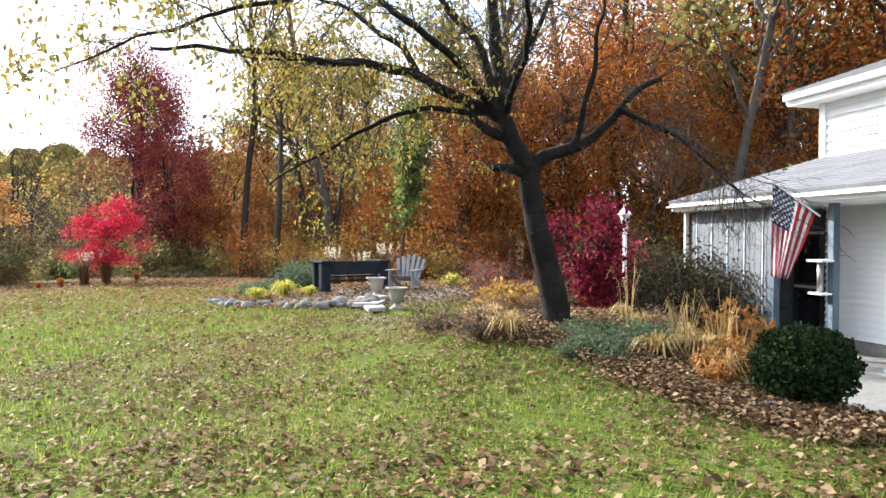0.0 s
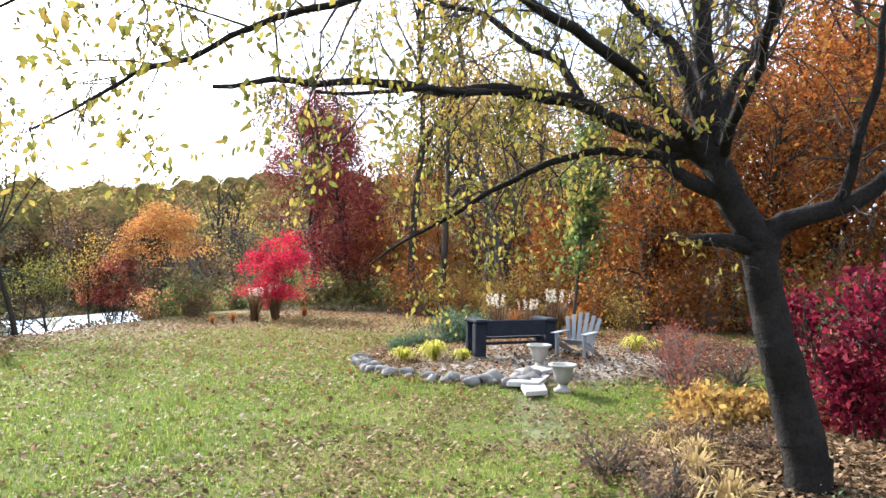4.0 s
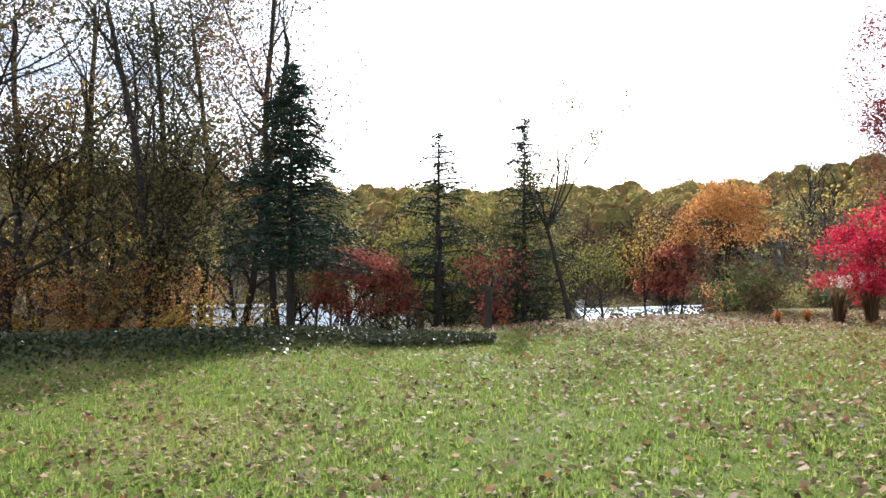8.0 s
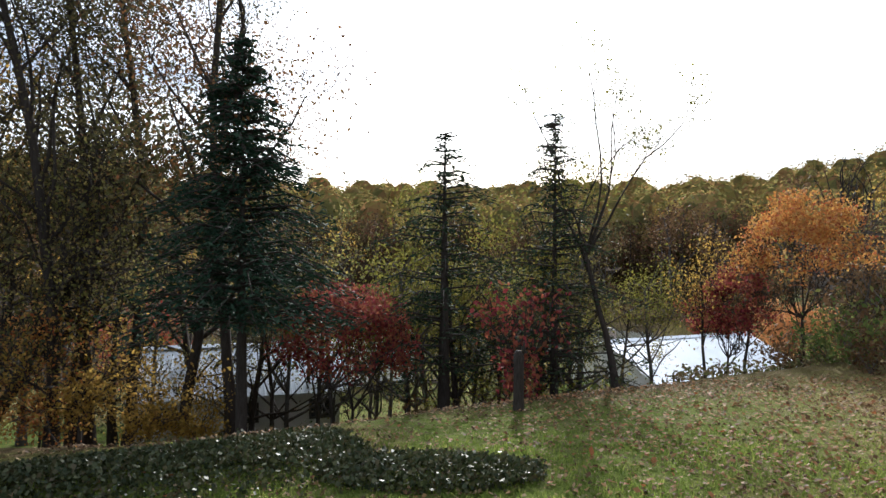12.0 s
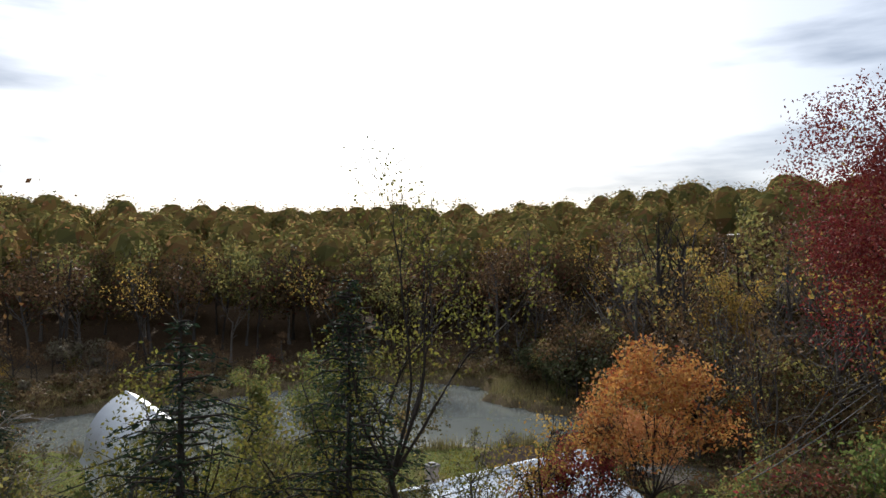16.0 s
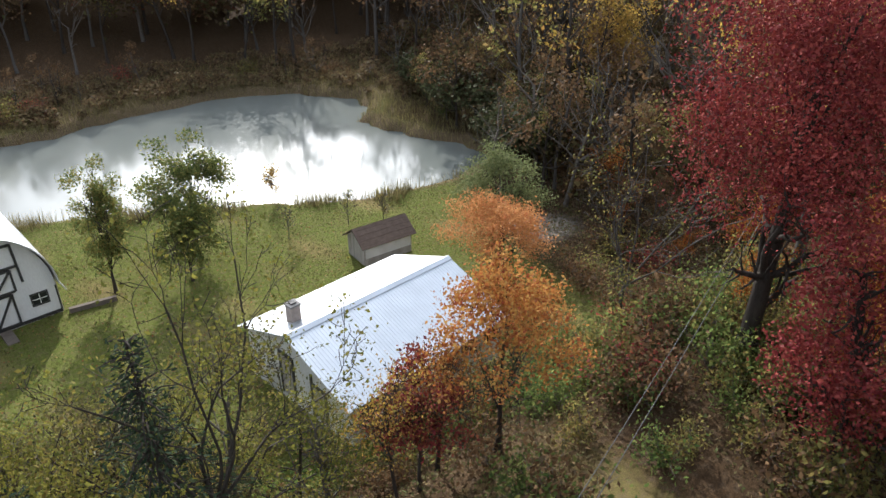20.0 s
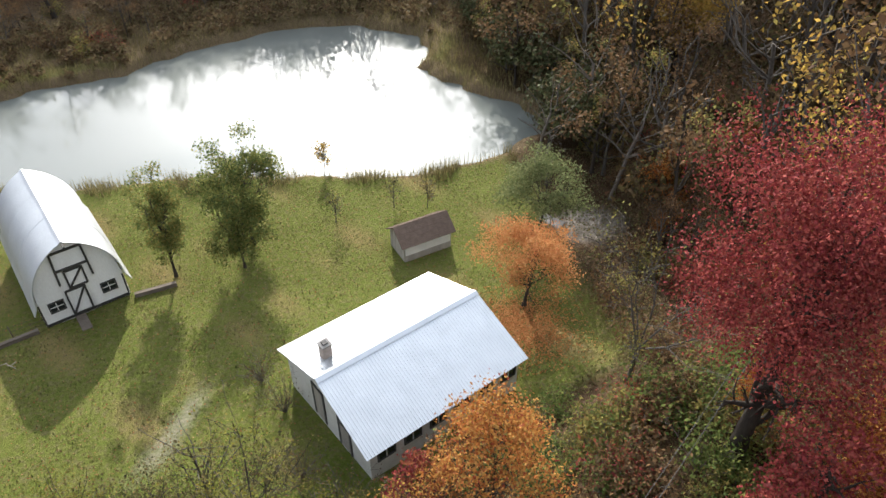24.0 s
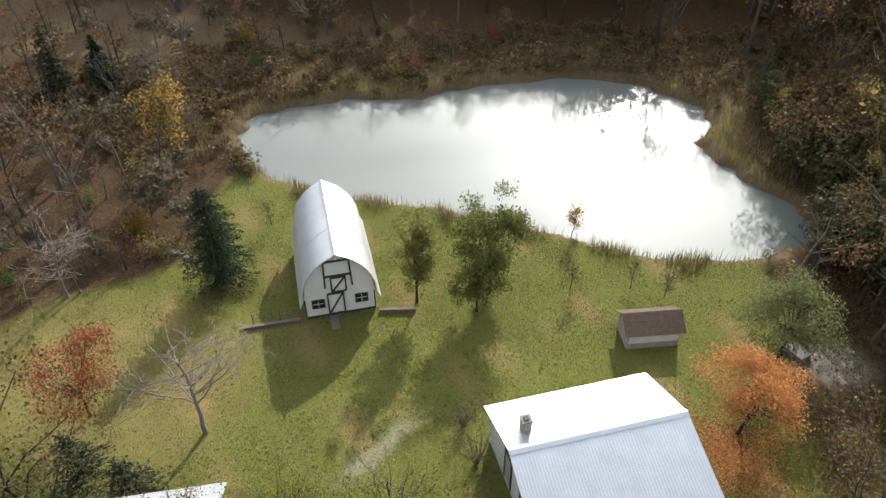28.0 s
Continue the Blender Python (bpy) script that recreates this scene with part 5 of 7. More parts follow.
def leaning_clump(x, y):
    """Three stems that lean apart from one foot, forked into thin boughs."""
    rng = np.random.default_rng(150)
    base = np.array([x, y, gz(x, y) - 0.1])
    stems, fine, tips = [], [], []
    P = dict(pieces=(6, 5, 4), wander=(0.15, 0.22, 0.3), lift=(0.06, 0.03, 0.0), taper=0.8, thin=0.012, bare=(0.15, 0.1, 0), forks=(2, 1, 0), chance=(0.75, 0.5, 0), spread=(0.7, 0.8, 0), ratio=(0.55, 0.55, 0), girth=0.6)
    for line, r in ((((0, 0, 0), (0.9, 0.1, 1.7), (2.1, 0.0, 3.6), (3.3, -0.2, 5.5), (4.6, -0.4, 7.2)), 0.22), (((0, 0, 0), (-0.4, 0.1, 2.8), (-0.8, 0.2, 5.5), (-1.2, 0.4, 8.2)), 0.2), (((-0.1, 0, 0.4), (0.5, 0.3, 2.4), (0.9, 0.5, 4.6), (0.7, 0.6, 7.6)), 0.15)):
        pts = []
        for a, b in zip(line, line[1:]):
            pts += [base + np.array(a) + (np.array(b) - np.array(a)) * k / 4 + rng.normal(0, 0.05, 3) * (k > 0) for k in range(4)]
        pts.append(base + np.array(line[-1]))
        n = len(pts) - 1
        for k in range(n):
            r0, r1 = r * (1 - 0.75 * k / n), r * (1 - 0.75 * (k + 1) / n)
            stems.append((pts[k], pts[k + 1], r0 * (1.35 if k == 0 else 1), r1))
            if k > 4:
                for _ in range(2):
                    limb(rng, pts[k + 1], unit(unit(pts[k + 1] - pts[k]) * 0.5 + rng.normal(0, 0.6, 3) + (0, 0, 0.25)), rng.uniform(1.4, 2.8), r1 * 0.5, 0, fine, tips, P)
    ob = thing("leaning_tree", pose(0, 0, 0), "dark many-stemmed tree leaning apart over the ivy bank", "tree")
    v, f = tubes(stems, 7)
    w, g = tubes(fine, 3)
    part("trunk", fast_mesh("trunk", np.concatenate([v, w]), np.concatenate([f, g + len(v)]), BARK), ob)
    tips = np.array(tips)
    v, f = petals(rng, tips[rng.integers(0, len(tips), 8000)], 0.12, 0.3, 0.6, 0.4)
    part("crown", fast_mesh("crown", v, f, L_OLIVE), ob)


leaning_clump(-11.7, 32.0)
BEECH = [broad_meshes(310 + k, 10.0, 0.16, L_RUST, 9000, 0.15, FULL, 0.6, 5, radius=3.3, dome=(0.03, 70)) for k in range(2)]
for k, (x, y, h) in enumerate(((22.2, 13.4, 9.0), (23.6, 10.2, 10.0), (25.4, 14.6, 10.5), (24.2, 6.6, 9.0), (27.2, 11.0, 11.0), (26.5, 2.5, 10.0), (24.0, 18.4, 6.0))):
    place_tree("beech_tree", (x, y, gz(x, y)), BEECH[k % 2], "dense beech in rust-orange leaf behind the garden", "tree", "rust beeches", 70 * k, h / 10)
snag = thing("tree_stump", pose(4.0, 29.2, gz(4.0, 29.2) - 0.5) @ Matrix.Diagonal((0.72, 0.72, 1, 1)), "broken dark tree stump at the lawn's foot", "stump")
part("stump", lathe([(0.27, -0.15), (0.21, 0.15), (0.18, 0.8), (0.17, 1.5), (0.18, 1.78), (0.1, 1.92)], 11), snag, material=BARK)
part("broken_top", lathe([(0.09, 1.86), (0.06, 2.0), (0.012, 2.14)], 7), snag, m=pose(0.06, 0, 0, 0, 3), material=BARK)
for k, (x, y, h) in enumerate(((-4.2, 33.2, 18), (-7.9, 33.6, 19), (-10.0, 34.5, 20), (-14.5, 31.5, 18), (-6.0, 33.2, 16), (-17, 30, 19), (-12.6, 33.6, 19), (-9.0, 31.6, 17), (-19, 27, 18), (-15.5, 27.5, 17))):
    tree_at("tall_tree", x, y, h, 0.2, (L_BRONZE, L_DUSKY, L_DUSKY)[k % 3], 9000 if k < 4 else 5500, 0.13 if k < 4 else 0.1, "tall slender tree with thin bronze leaves", 160 + k, dict(TALL, bare=(0.24, 0.2, 0.1, 0), clear=0.2, ratio=(0.3, 0.5, 0.5, 0)), 0.7)
for k, (x, y, h) in enumerate(((-6.8, 32.3, 3.8), (-9.5, 31.8, 4.4), (-5.2, 32.6, 3.0), (-14, 29.5, 4.5), (-7.8, 31.0, 4.2), (-10.8, 30.4, 3.4), (-12.6, 30.8, 4.4))):
    tree_at("young_tree", x, y, h, 0.06, L_ORANGE if k % 2 else L_GOLD, 2600, 0.11, "understorey sapling in orange-yellow leaf", 170 + k, ROUND, 0.3)
for k, (x, y, h, key) in enumerate(((4.3, 45.4, 7.5, "thin"), (1.0, 43.6, 6.5, "thin"), (2.4, 37.6, 9.5, "lime"), (5.0, 38.4, 10.0, "lime"), (0.4, 38.6, 9.5, "lime"), (9.6, 39.4, 6.5, "lime"), (-2.2, 37.6, 9.0, "thin"), (-4.2, 37.0, 7.0, "thin"), (-6.6, 38.6, 7.5, "thin"), (-8.6, 36.6, 7.5, "thin"), (-1.0, 40.0, 7.0, "thin"), (-3.6, 40.2, 7.0, "lime"), (2.2, 40.0, 7.0, "lime"), (6.8, 40.4, 7.0, "lime"), (6.6, 44.0, 6.0, "thin"), (-1.5, 41.5, 6.5, "thin"), (3.2, 41.0, 6.0, "sparse"), (8.8, 42.2, 6.5, "thin"), (-5.5, 42.5, 7.0, "thin"), (5.2, 39.8, 5.0, "under"))):
    wood_tree(np.random.default_rng(180 + k), x, y, key, h, "sparse trees of the slope")

rng = np.random.default_rng(205)
for k in range(15):
    x, y = -5.0 + 12.5 * ((k * 0.618) % 1), 37.0 + 6.5 * ((k * 0.414) % 1)
    if math.hypot(x + 1.1, y - 35.3) > 2 and not (x < -1.5 and y > 38):
        wood_tree(rng, x, y, ("dusk", "lime", "dusk")[k % 3], rng.uniform(6.0, 9.0), "sparse trees of the slope")

# ---- the house ----
LAP = surface("white_lap_siding", (0.66, 0.66, 0.66), (0.8, 0.8, 0.79), 1.5, 0.6, 0.12, fine=18, stretch=(0.2, 0.2, 1))
# grey boards, their paint darkened further for the shade under the eave
LAP_GREY_SHADED = surface("grey_blue_boards", (0.075, 0.08, 0.088), (0.13, 0.138, 0.15), 2, 0.75, 0.3, fine=22, stretch=(1, 1, 0.2), pieces=0.15)
BLUE_PAINT = surface("slate_blue_paint", (0.05, 0.08, 0.105), (0.085, 0.125, 0.155), 3, 0.55, 0.2)
BLUE_PALE = surface("worn_pale_blue_paint", (0.27, 0.35, 0.4), (0.46, 0.53, 0.57), 3, 0.7, 0.3, fine=20)
ROOF_GREY = surface("grey_shingle", (0.1, 0.1, 0.108), (0.2, 0.2, 0.21), 2.5, 0.95, 0.4, fine=45, pieces=0.15)
TRIM = surface("white_trim", (0.7, 0.7, 0.69), (0.82, 0.82, 0.8), 3, 0.5, 0.08)
DARK_DOOR = surface("dark_door", (0.03, 0.035, 0.04), (0.07, 0.075, 0.08), 3, 0.4, 0.1)
MAT_RUB = surface("door_mat", (0.03, 0.028, 0.026), (0.07, 0.065, 0.06), 20, 0.95, 0.5)
BRASS = surface("dull_metal", (0.25, 0.23, 0.2), (0.4, 0.38, 0.34), 6, 0.4, 0.1, metal=0.8)

house = thing("house", pose(10.1, -0.27, -0.5, 0, 0, 45.4), "white two-storey house with a porch roof and grey shingles", "house")
Z0 = 0.0


def siding(parent, s0, s1, y, z0, z1, face=-1, step=0.155, material=LAP, name="wall"):
    """A wall in the plane y with lapped boards; face: the side (+1 or -1 along y) that they look to."""
    w = part(name, block(s0, y - 0.06, z0, s1, y + 0.06, z1), parent, material=material)
    n = int((z1 - z0) / step)
    h = (z1 - z0) / n
    prof = [(0.061, 0.0), (0.112, 0.0), (0.07, h * 1.06), (0.061, h * 1.06)]
    bm = extrude([(x, z) for x, z in prof], s1 - s0)
    bmesh.ops.transform(bm, matrix=pose(0, 0, 0, 0, 0, 90), verts=bm.verts)
    me = bpy.data.meshes.new("board")
    bm.to_mesh(me)
    bm.free()
    me.materials.append(material)
    for i in range(n):
        m = pose(s1, y, z0 + i * h) if face > 0 else pose(s0, y, z0 + i * h, 0, 0, 180) 
        part("board", me, w, m=m)
    return w


def shingle_slope(parent, a, b, c, d, rows, name="roof"):
    """A roof face a-b (eave) to d-c (top), laid in overlapping courses."""
    a, b, c, d = (Vector(v) for v in (a, b, c, d))
    nrm = (b - a).cross(d - a).normalized()
    if nrm.z < 0:
        nrm = -nrm
    roof = new(name)
    roof.parent = parent
    for i in range(rows):
        f, g = i / rows, min(1, (i + 1.12) / rows)
        p = [a.lerp(d, f), b.lerp(c, f), b.lerp(c, g), a.lerp(d, g)]
        bm = bmesh.new()
        top = [bm.verts.new(v + nrm * k) for v, k in zip(p, (0.028, 0.028, 0.016, 0.016))]
        low = [bm.verts.new(v - nrm * 0.03) for v in p]
        bm.faces.new(top)
        bm.faces.new(low[::-1])
        for k in range(4):
            j = (k + 1) % 4
            bm.faces.new((top[j], top[k], low[k], low[j]))
        bmesh.ops.recalc_face_normals(bm, faces=bm.faces[:])
        part("shingle_course", bm, roof, material=ROOF_GREY)
    return roof


# local axes: x runs away along the front, y towards the lawn, z up; the porch post stands at the origin
siding(house, -1.1, 1.2, -1.0, 0.22, 2.45, 1, 0.115)
part("wall_return", block(1.14, -1.37, -0.1, 1.2, -1.06, 2.42), house, material=LAP)
part("recess_wall", block(1.14, -1.49, -0.1, 2.56, -1.37, 2.42), house, material=LAP_GREY_SHADED)
part("foundation", block(-1.1, -1.07, -0.3, 1.2, -0.922, 0.22), house, "rough concrete foundation", material=CONCRETE)
part("room_front", block(1.26, -0.05, 0.0, 3.75, 0.07, 2.4), house, material=LAP_GREY_SHADED)
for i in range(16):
    part("board", block(1.26 + i * 0.155 + 0.006, 0.071, 0.02, 1.26 + (i + 1) * 0.155 - 0.006, 0.09, 2.38), house, material=LAP_GREY_SHADED)
for i in range(5):
    part("batten", block(1.5 + i * 0.5, 0.0905, 0.02, 1.525 + i * 0.5, 0.105, 2.38), house, "pale batten", material=BLUE_PALE)
part("room_side", block(2.5, -1.36, 0.0, 2.56, -0.06, 2.4), house, material=LAP_GREY_SHADED)
part("room_end", block(3.7, -1.4, -0.2, 3.78, -0.06, 2.4), house, material=LAP_GREY_SHADED)
door = part("front_door", block(1.68, -1.365, 0.02, 2.46, -1.31, 2.05), house, "dark glazed front door", material=DARK_DOOR)
for z0, z1 in ((0.25, 0.9), (1.05, 1.9)):
    part("door_pane", block(1.8, -1.312, z0, 2.34, -1.306, z1), door, material=GLASS_DARK)
for z in (0.2, 0.95, 1.95):
    part("door_rail", block(1.7, -1.309, z, 2.44, -1.298, z + 0.05), door, "white storm door rail", material=TRIM)
part("door_handle", block(1.72, -1.312, 0.98, 1.76, -1.27, 1.06, 0.01), door, material=BRASS)
part("corner_post", block(1.13, 0.06, -0.1, 1.255, 0.17, 2.42), house, "slate-blue corner post", material=BLUE_PAINT)
for s, y in ((0.0, 0.0), (-1.18, -0.9), (-4.2, -0.1)):
    part("porch_post", block(s - 0.06, y - 0.06, -0.15, s + 0.06, y + 0.06, 2.42, 0.008), house, "slate-blue porch post", material=BLUE_PAINT)
# the porch eave, its fascia and gutter, soffit and roof
part("fascia", block(-8.2, 0.36, 2.42, 3.95, 0.4, 2.6), house, "white fascia board", material=TRIM)
part("gutter", extrude([(0, 0), (0.1, 0.02), (0.11, 0.11), (0.09, 0.11), (0.08, 0.035), (0, 0.02)], 12.2, 0), house, "white gutter", m=pose(-8.2, 0.5, 2.49, 0, 0, -90) , material=TRIM)
part("soffit", block(-8.2, -1.36, 2.4, 3.9, 0.36, 2.42), house, material=TRIM)
part("fascia_end", block(3.9, -4.6, 2.42, 3.95, 0.36, 2.6), house, material=TRIM)
part("downspout", block(3.78, 0.1, 0.0, 3.86, 0.18, 2.42, 0.01), house, "white downspout", material=TRIM)
shingle_slope(house, (-8.2, 0.45, 2.6), (4.0, 0.45, 2.6), (2.75, -2.2, 3.47), (-8.2, -2.2, 3.47), 15, "porch_roof")
shingle_slope(house, (4.0, 0.45, 2.6), (4.0, -5.0, 2.6), (2.75, -5.0, 3.47), (2.75, -2.2, 3.47), 10, "hip_roof")
# the upper storey
siding(house, -8.2, 2.72, -2.26, 3.3, 4.56, 1)
part("end_wall", block(2.66, -7.0, 0.0, 2.78, -2.32, 4.56), house, material=LAP)
part("corner_board", block(2.66, -2.18, 3.4, 2.8, -2.12, 4.56), house, "white corner board", material=TRIM)
part("upper_soffit", block(-8.2, -2.2, 4.53, 3.2, -1.72, 4.56), house, material=TRIM)
part("upper_fascia", block(-8.2, -1.74, 4.56, 3.22, -1.7, 4.76), house, "white fascia board", material=TRIM)
part("upper_gutter", block(-8.2, -1.69, 4.62, 3.22, -1.6, 4.74, 0.02), house, "white gutter", material=TRIM)
part("upper_fascia_end", block(3.2, -5.0, 4.56, 3.24, -1.74, 4.76), house, material=TRIM)
part("upper_soffit_end", block(2.78, -5.0, 4.53, 3.2, -2.2, 4.56), house, material=TRIM)
shingle_slope(house, (-8.2, -1.62, 4.77), (3.26, -1.62, 4.77), (1.2, -5.0, 6.0), (-8.2, -5.0, 6.0), 16, "upper_roof")
shingle_slope(house, (3.26, -1.62, 4.77), (3.26, -8.4, 4.77), (1.2, -5.0, 6.0), (1.2, -5.0, 6.0), 14, "upper_hip")
shingle_slope(house, (-8.2, -8.4, 4.77), (3.26, -8.4, 4.77), (1.2, -5.0, 6.0), (-8.2, -5.0, 6.0), 6, "back_roof")
part("back_wall", block(-8.2, -8.0, -0.3, 2.7, -7.9, 4.56), house, material=LAP)
part("near_end_wall", block(-8.26, -7.9, -0.3, -8.2, -2.3, 5.4), house, material=LAP)


def white_window(parent, s, y, z, w, h):
    win = new("window")
    win.parent = parent
    win.matrix_basis = pose(s, y, z)
    fr = bmesh.new()
    for x0, z0, x1, z1 in ((-w / 2 - 0.1, -0.1, -w / 2, h + 0.1), (w / 2, -0.1, w / 2 + 0.1, h + 0.1), (-w / 2, -0.1, w / 2, 0), (-w / 2, h, w / 2, h + 0.1), (-w / 2, h * 0.5 - 0.03, w / 2, h * 0.5 + 0.03), (-w / 2, 0.2 * h, w / 2, 0.2 * h + 0.025)):
        box(fr, x0, -0.02, z0, x1, 0.05, z1)
    part("window_frame", fr, win, "white window frame", material=TRIM)
    for k in range(2):
        part("pane", block(-w / 2, -0.006 - 0.01 * k, k * h / 2, w / 2, 0.0, (k + 1) * h / 2), win, material=GLASS_DARK)


for s in (-0.15, -0.95, -4.4, -5.2):
    white_window(house, s, -2.14, 3.58, 0.62, 0.86)
# the raised porch beyond the wall, its rail and steps
part("porch_wall", block(-8.2, -2.6, 0.0, -0.76, -2.5, 2.4), house, m=pose(-0.46, 0.46, 0), material=LAP)
part("porch_return", block(-0.76, -2.5, 0.0, -0.65, -1.42, 2.4), house, m=pose(-0.46, 0.46, 0), material=LAP)
white_window(house, -2.36, -1.98, 0.95, 1.5, 1.25)
deck = part("porch_deck", block(-6.0, -2.5, 0.34, -0.78, -1.3, 0.46), house, "pale blue painted porch boards", m=pose(-0.46, 0.46, 0), material=BLUE_PALE)
part("deck_skirt", block(-6.0, -1.36, -0.1, -0.78, -1.31, 0.335), house, m=pose(-0.46, 0.46, 0), material=BLUE_PAINT)
rail = thing("porch_railing", house.matrix_world @ pose(-0.46, 0.46, 0), "pale blue wooden porch railing with slim balusters", "railing")
part("top_rail", block(-4.2, -1.39, 1.22, -0.78, -1.33, 1.3, 0.008), rail, material=BLUE_PALE)
part("bottom_rail", block(-4.2, -1.385, 0.56, -0.78, -1.335, 0.62), rail, material=BLUE_PALE)
bal = bpy.data.meshes.new("baluster")
bb = block(-0.018, -0.018, 0.62, 0.018, 0.018, 1.22)
bb.to_mesh(bal)
bb.free()
bal.materials.append(BLUE_PALE)
for i in range(24):
    part("baluster", bal, rail, m=pose(-0.92 - i * 0.135, -1.36, 0))
steps = thing("porch_steps", house.matrix_world @ pose(-0.3, 0.4, 0), "worn pale blue wooden steps with dark open risers", "steps")
for i in range(3):
    y = -1.28 + i * 0.33
    part("tread", block(-3.2, y, 0.26 - i * 0.13, -0.75, y + 0.34, 0.31 - i * 0.13, 0.006), steps, material=BLUE_PALE)
for s in (-3.2, -0.72):
    part("stringer", extrude([(-1.3, 0.33), (-1.3, -0.1), (-0.2, -0.1), (-0.2, 0.0)], 0.06), steps, "dark blue step stringer", m=pose(s, 0, 0, 0, 0, 90) , material=BLUE_PAINT)
mat = part("door_mat", block(1.5, -1.25, 0.02, 2.4, -0.7, 0.045, 0.005), None, material=MAT_RUB)
mat.matrix_basis = house.matrix_world.copy()
tagged(mat, "dark rubber door mat before the door", "mat")
walk_ob = part("pavement", block(-9.0, -1.4, -0.1, 3.6, 0.5, 0.018), None, material=CONCRETE)
walk_ob.matrix_basis = house.matrix_world.copy()
tagged(walk_ob, "pale concrete walk along the porch", "pavement", kind="structure")
for k, (s0, s1, y0, y1) in enumerate(((-9.0, -0.9, 0.5, 2.3), (-0.9, 2.4, 0.5, 1.3))):
    w2 = part("pavement", block(s0, y0, -0.1, s1, y1, 0.014), None, material=CONCRETE)
    w2.matrix_basis = house.matrix_world.copy()
    tagged(w2, "pale concrete walk beside the garden bed", "pavement", kind="structure")
# wall lamp, bell and feeder by the post
bell = thing("porch_bell", house.matrix_world @ pose(-1.18, -0.82, 1.85), "small metal bell on the porch post", "bell")
part("bracket", bar(bmesh.new(), (0, 0, 0.1), (0, 0.16, 0.1), 0.02, 0.02), bell, material=BRASS)
part("cup", lathe([(0.012, 0.1), (0.03, 0.07), (0.045, 0.02), (0.075, -0.02), (0.07, -0.022), (0.03, 0.0)], 14), bell, m=pose(0, 0.15, 0), material=BRASS)
feeder = thing("bird_feeder", house.matrix_world @ pose(0.1, 0.05, 1.0), "white wooden bird feeder on the porch post", "feeder")
part("roof_board", block(-0.16, -0.02, 0.5, 0.16, 0.22, 0.54, 0.006), feeder, material=TRIM)
part("tray", block(-0.14, 0.0, 0.0, 0.14, 0.2, 0.03), feeder, material=TRIM)
part("tube", lathe([(0.05, 0.03), (0.05, 0.5)], 12), feeder, m=pose(0, 0.1, 0), material=BRASS)

# ---- the flag ----
F_RED = surface("flag_red", (0.42, 0.03, 0.05), (0.55, 0.05, 0.07), 6, 0.8, 0.1)
F_WHITE = surface("flag_white", (0.72, 0.72, 0.72), (0.84, 0.84, 0.83), 6, 0.8, 0.1)
F_BLUE = surface("flag_blue", (0.02, 0.03, 0.1), (0.04, 0.05, 0.15), 6, 0.8, 0.1)
flag = thing("flag", house.matrix_world @ pose(0.06, 0.2, 2.2), "american flag hanging in folds from a slanted pole", "flag")
part("pole", bar(bmesh.new(), (0, 0, 0), (0.3, 0.66, 0.56), 0.025, 0.025), flag, "white flag pole", material=TRIM)
OUTER, INNER, ACROSS = Vector((0.28, 0.62, 0.52)), Vector((0.03, 0.06, 0.02)), Vector((0.92, -0.39, 0))


def cloth(u, v):
    """A place on the hanging cloth: u along the fly, v along the pole."""
    p = OUTER.lerp(INNER, v * (1 - 0.62 * u))
    fold = 0.05 * math.sin(v * 11 + u * 2.0) * (0.2 + u)
    return p + Vector((0, 0, -1.45 * u * (1 - 0.1 * v))) + ACROSS * fold


def patch(u0, u1, v0, v1, lift, nu=12, nv=3):
    bm = bmesh.new()
    g = [[bm.verts.new(cloth(u0 + (u1 - u0) * i / nu, v0 + (v1 - v0) * j / nv) + ACROSS * lift) for j in range(nv + 1)] for i in range(nu + 1)]
    for i in range(nu):
        for j in range(nv):
            bm.faces.new((g[i][j], g[i + 1][j], g[i + 1][j + 1], g[i][j + 1])).smooth = True
    bmesh.ops.solidify(bm, geom=bm.faces[:], thickness=0.004)
    return bm


for i in range(13):
    part("stripe", patch(0, 1, i / 13, (i + 1) / 13, 0), flag, material=F_WHITE if i % 2 else F_RED)
for side in (-0.006, 0.006):
    canton = part("canton", patch(0, 0.42, 0, 7 / 13, side, 8, 6), flag, "dark blue field of stars", material=F_BLUE)
    stars = bmesh.new()
    for r in range(9):
        for c in range(5 if r % 2 else 6):
            u, v = 0.42 * (c + (1.0 if r % 2 else 0.5)) / 6, 7 / 13 * (r + 0.5) / 9
            o = cloth(u, v) + ACROSS * side * 2.2
            pts = []
            for k in range(10):
                rad = 0.03 if k % 2 == 0 else 0.012
                q = cloth(u + 0.01, v) - cloth(u, v)
                q2 = cloth(u, v + 0.01) - cloth(u, v)
                pts.append(stars.verts.new(o + q.normalized() * rad * math.cos(k * math.pi / 5) + q2.normalized() * rad * math.sin(k * math.pi / 5)))
            stars.faces.new(pts)
    part("stars", stars, canton, "white stars", material=F_WHITE)

# ---- the garden ----
BENCH = surface("dark_bench_wood", (0.009, 0.011, 0.017), (0.026, 0.029, 0.038), 4, 0.92, 0.3)
GREY_WOOD = surface("silvered_wood", (0.13, 0.14, 0.15), (0.27, 0.285, 0.29), 4, 0.85, 0.4, fine=30, stretch=(1, 1, 0.2), pieces=0.1)
STONE = surface("field_stone", (0.055, 0.052, 0.048), (0.19, 0.178, 0.165), 2.5, 0.9, 0.6, fine=24, pieces=0.35)
FLAG_STONE = surface("pale_flagstone", (0.3, 0.28, 0.25), (0.48, 0.455, 0.42), 2, 0.9, 0.3, fine=18)
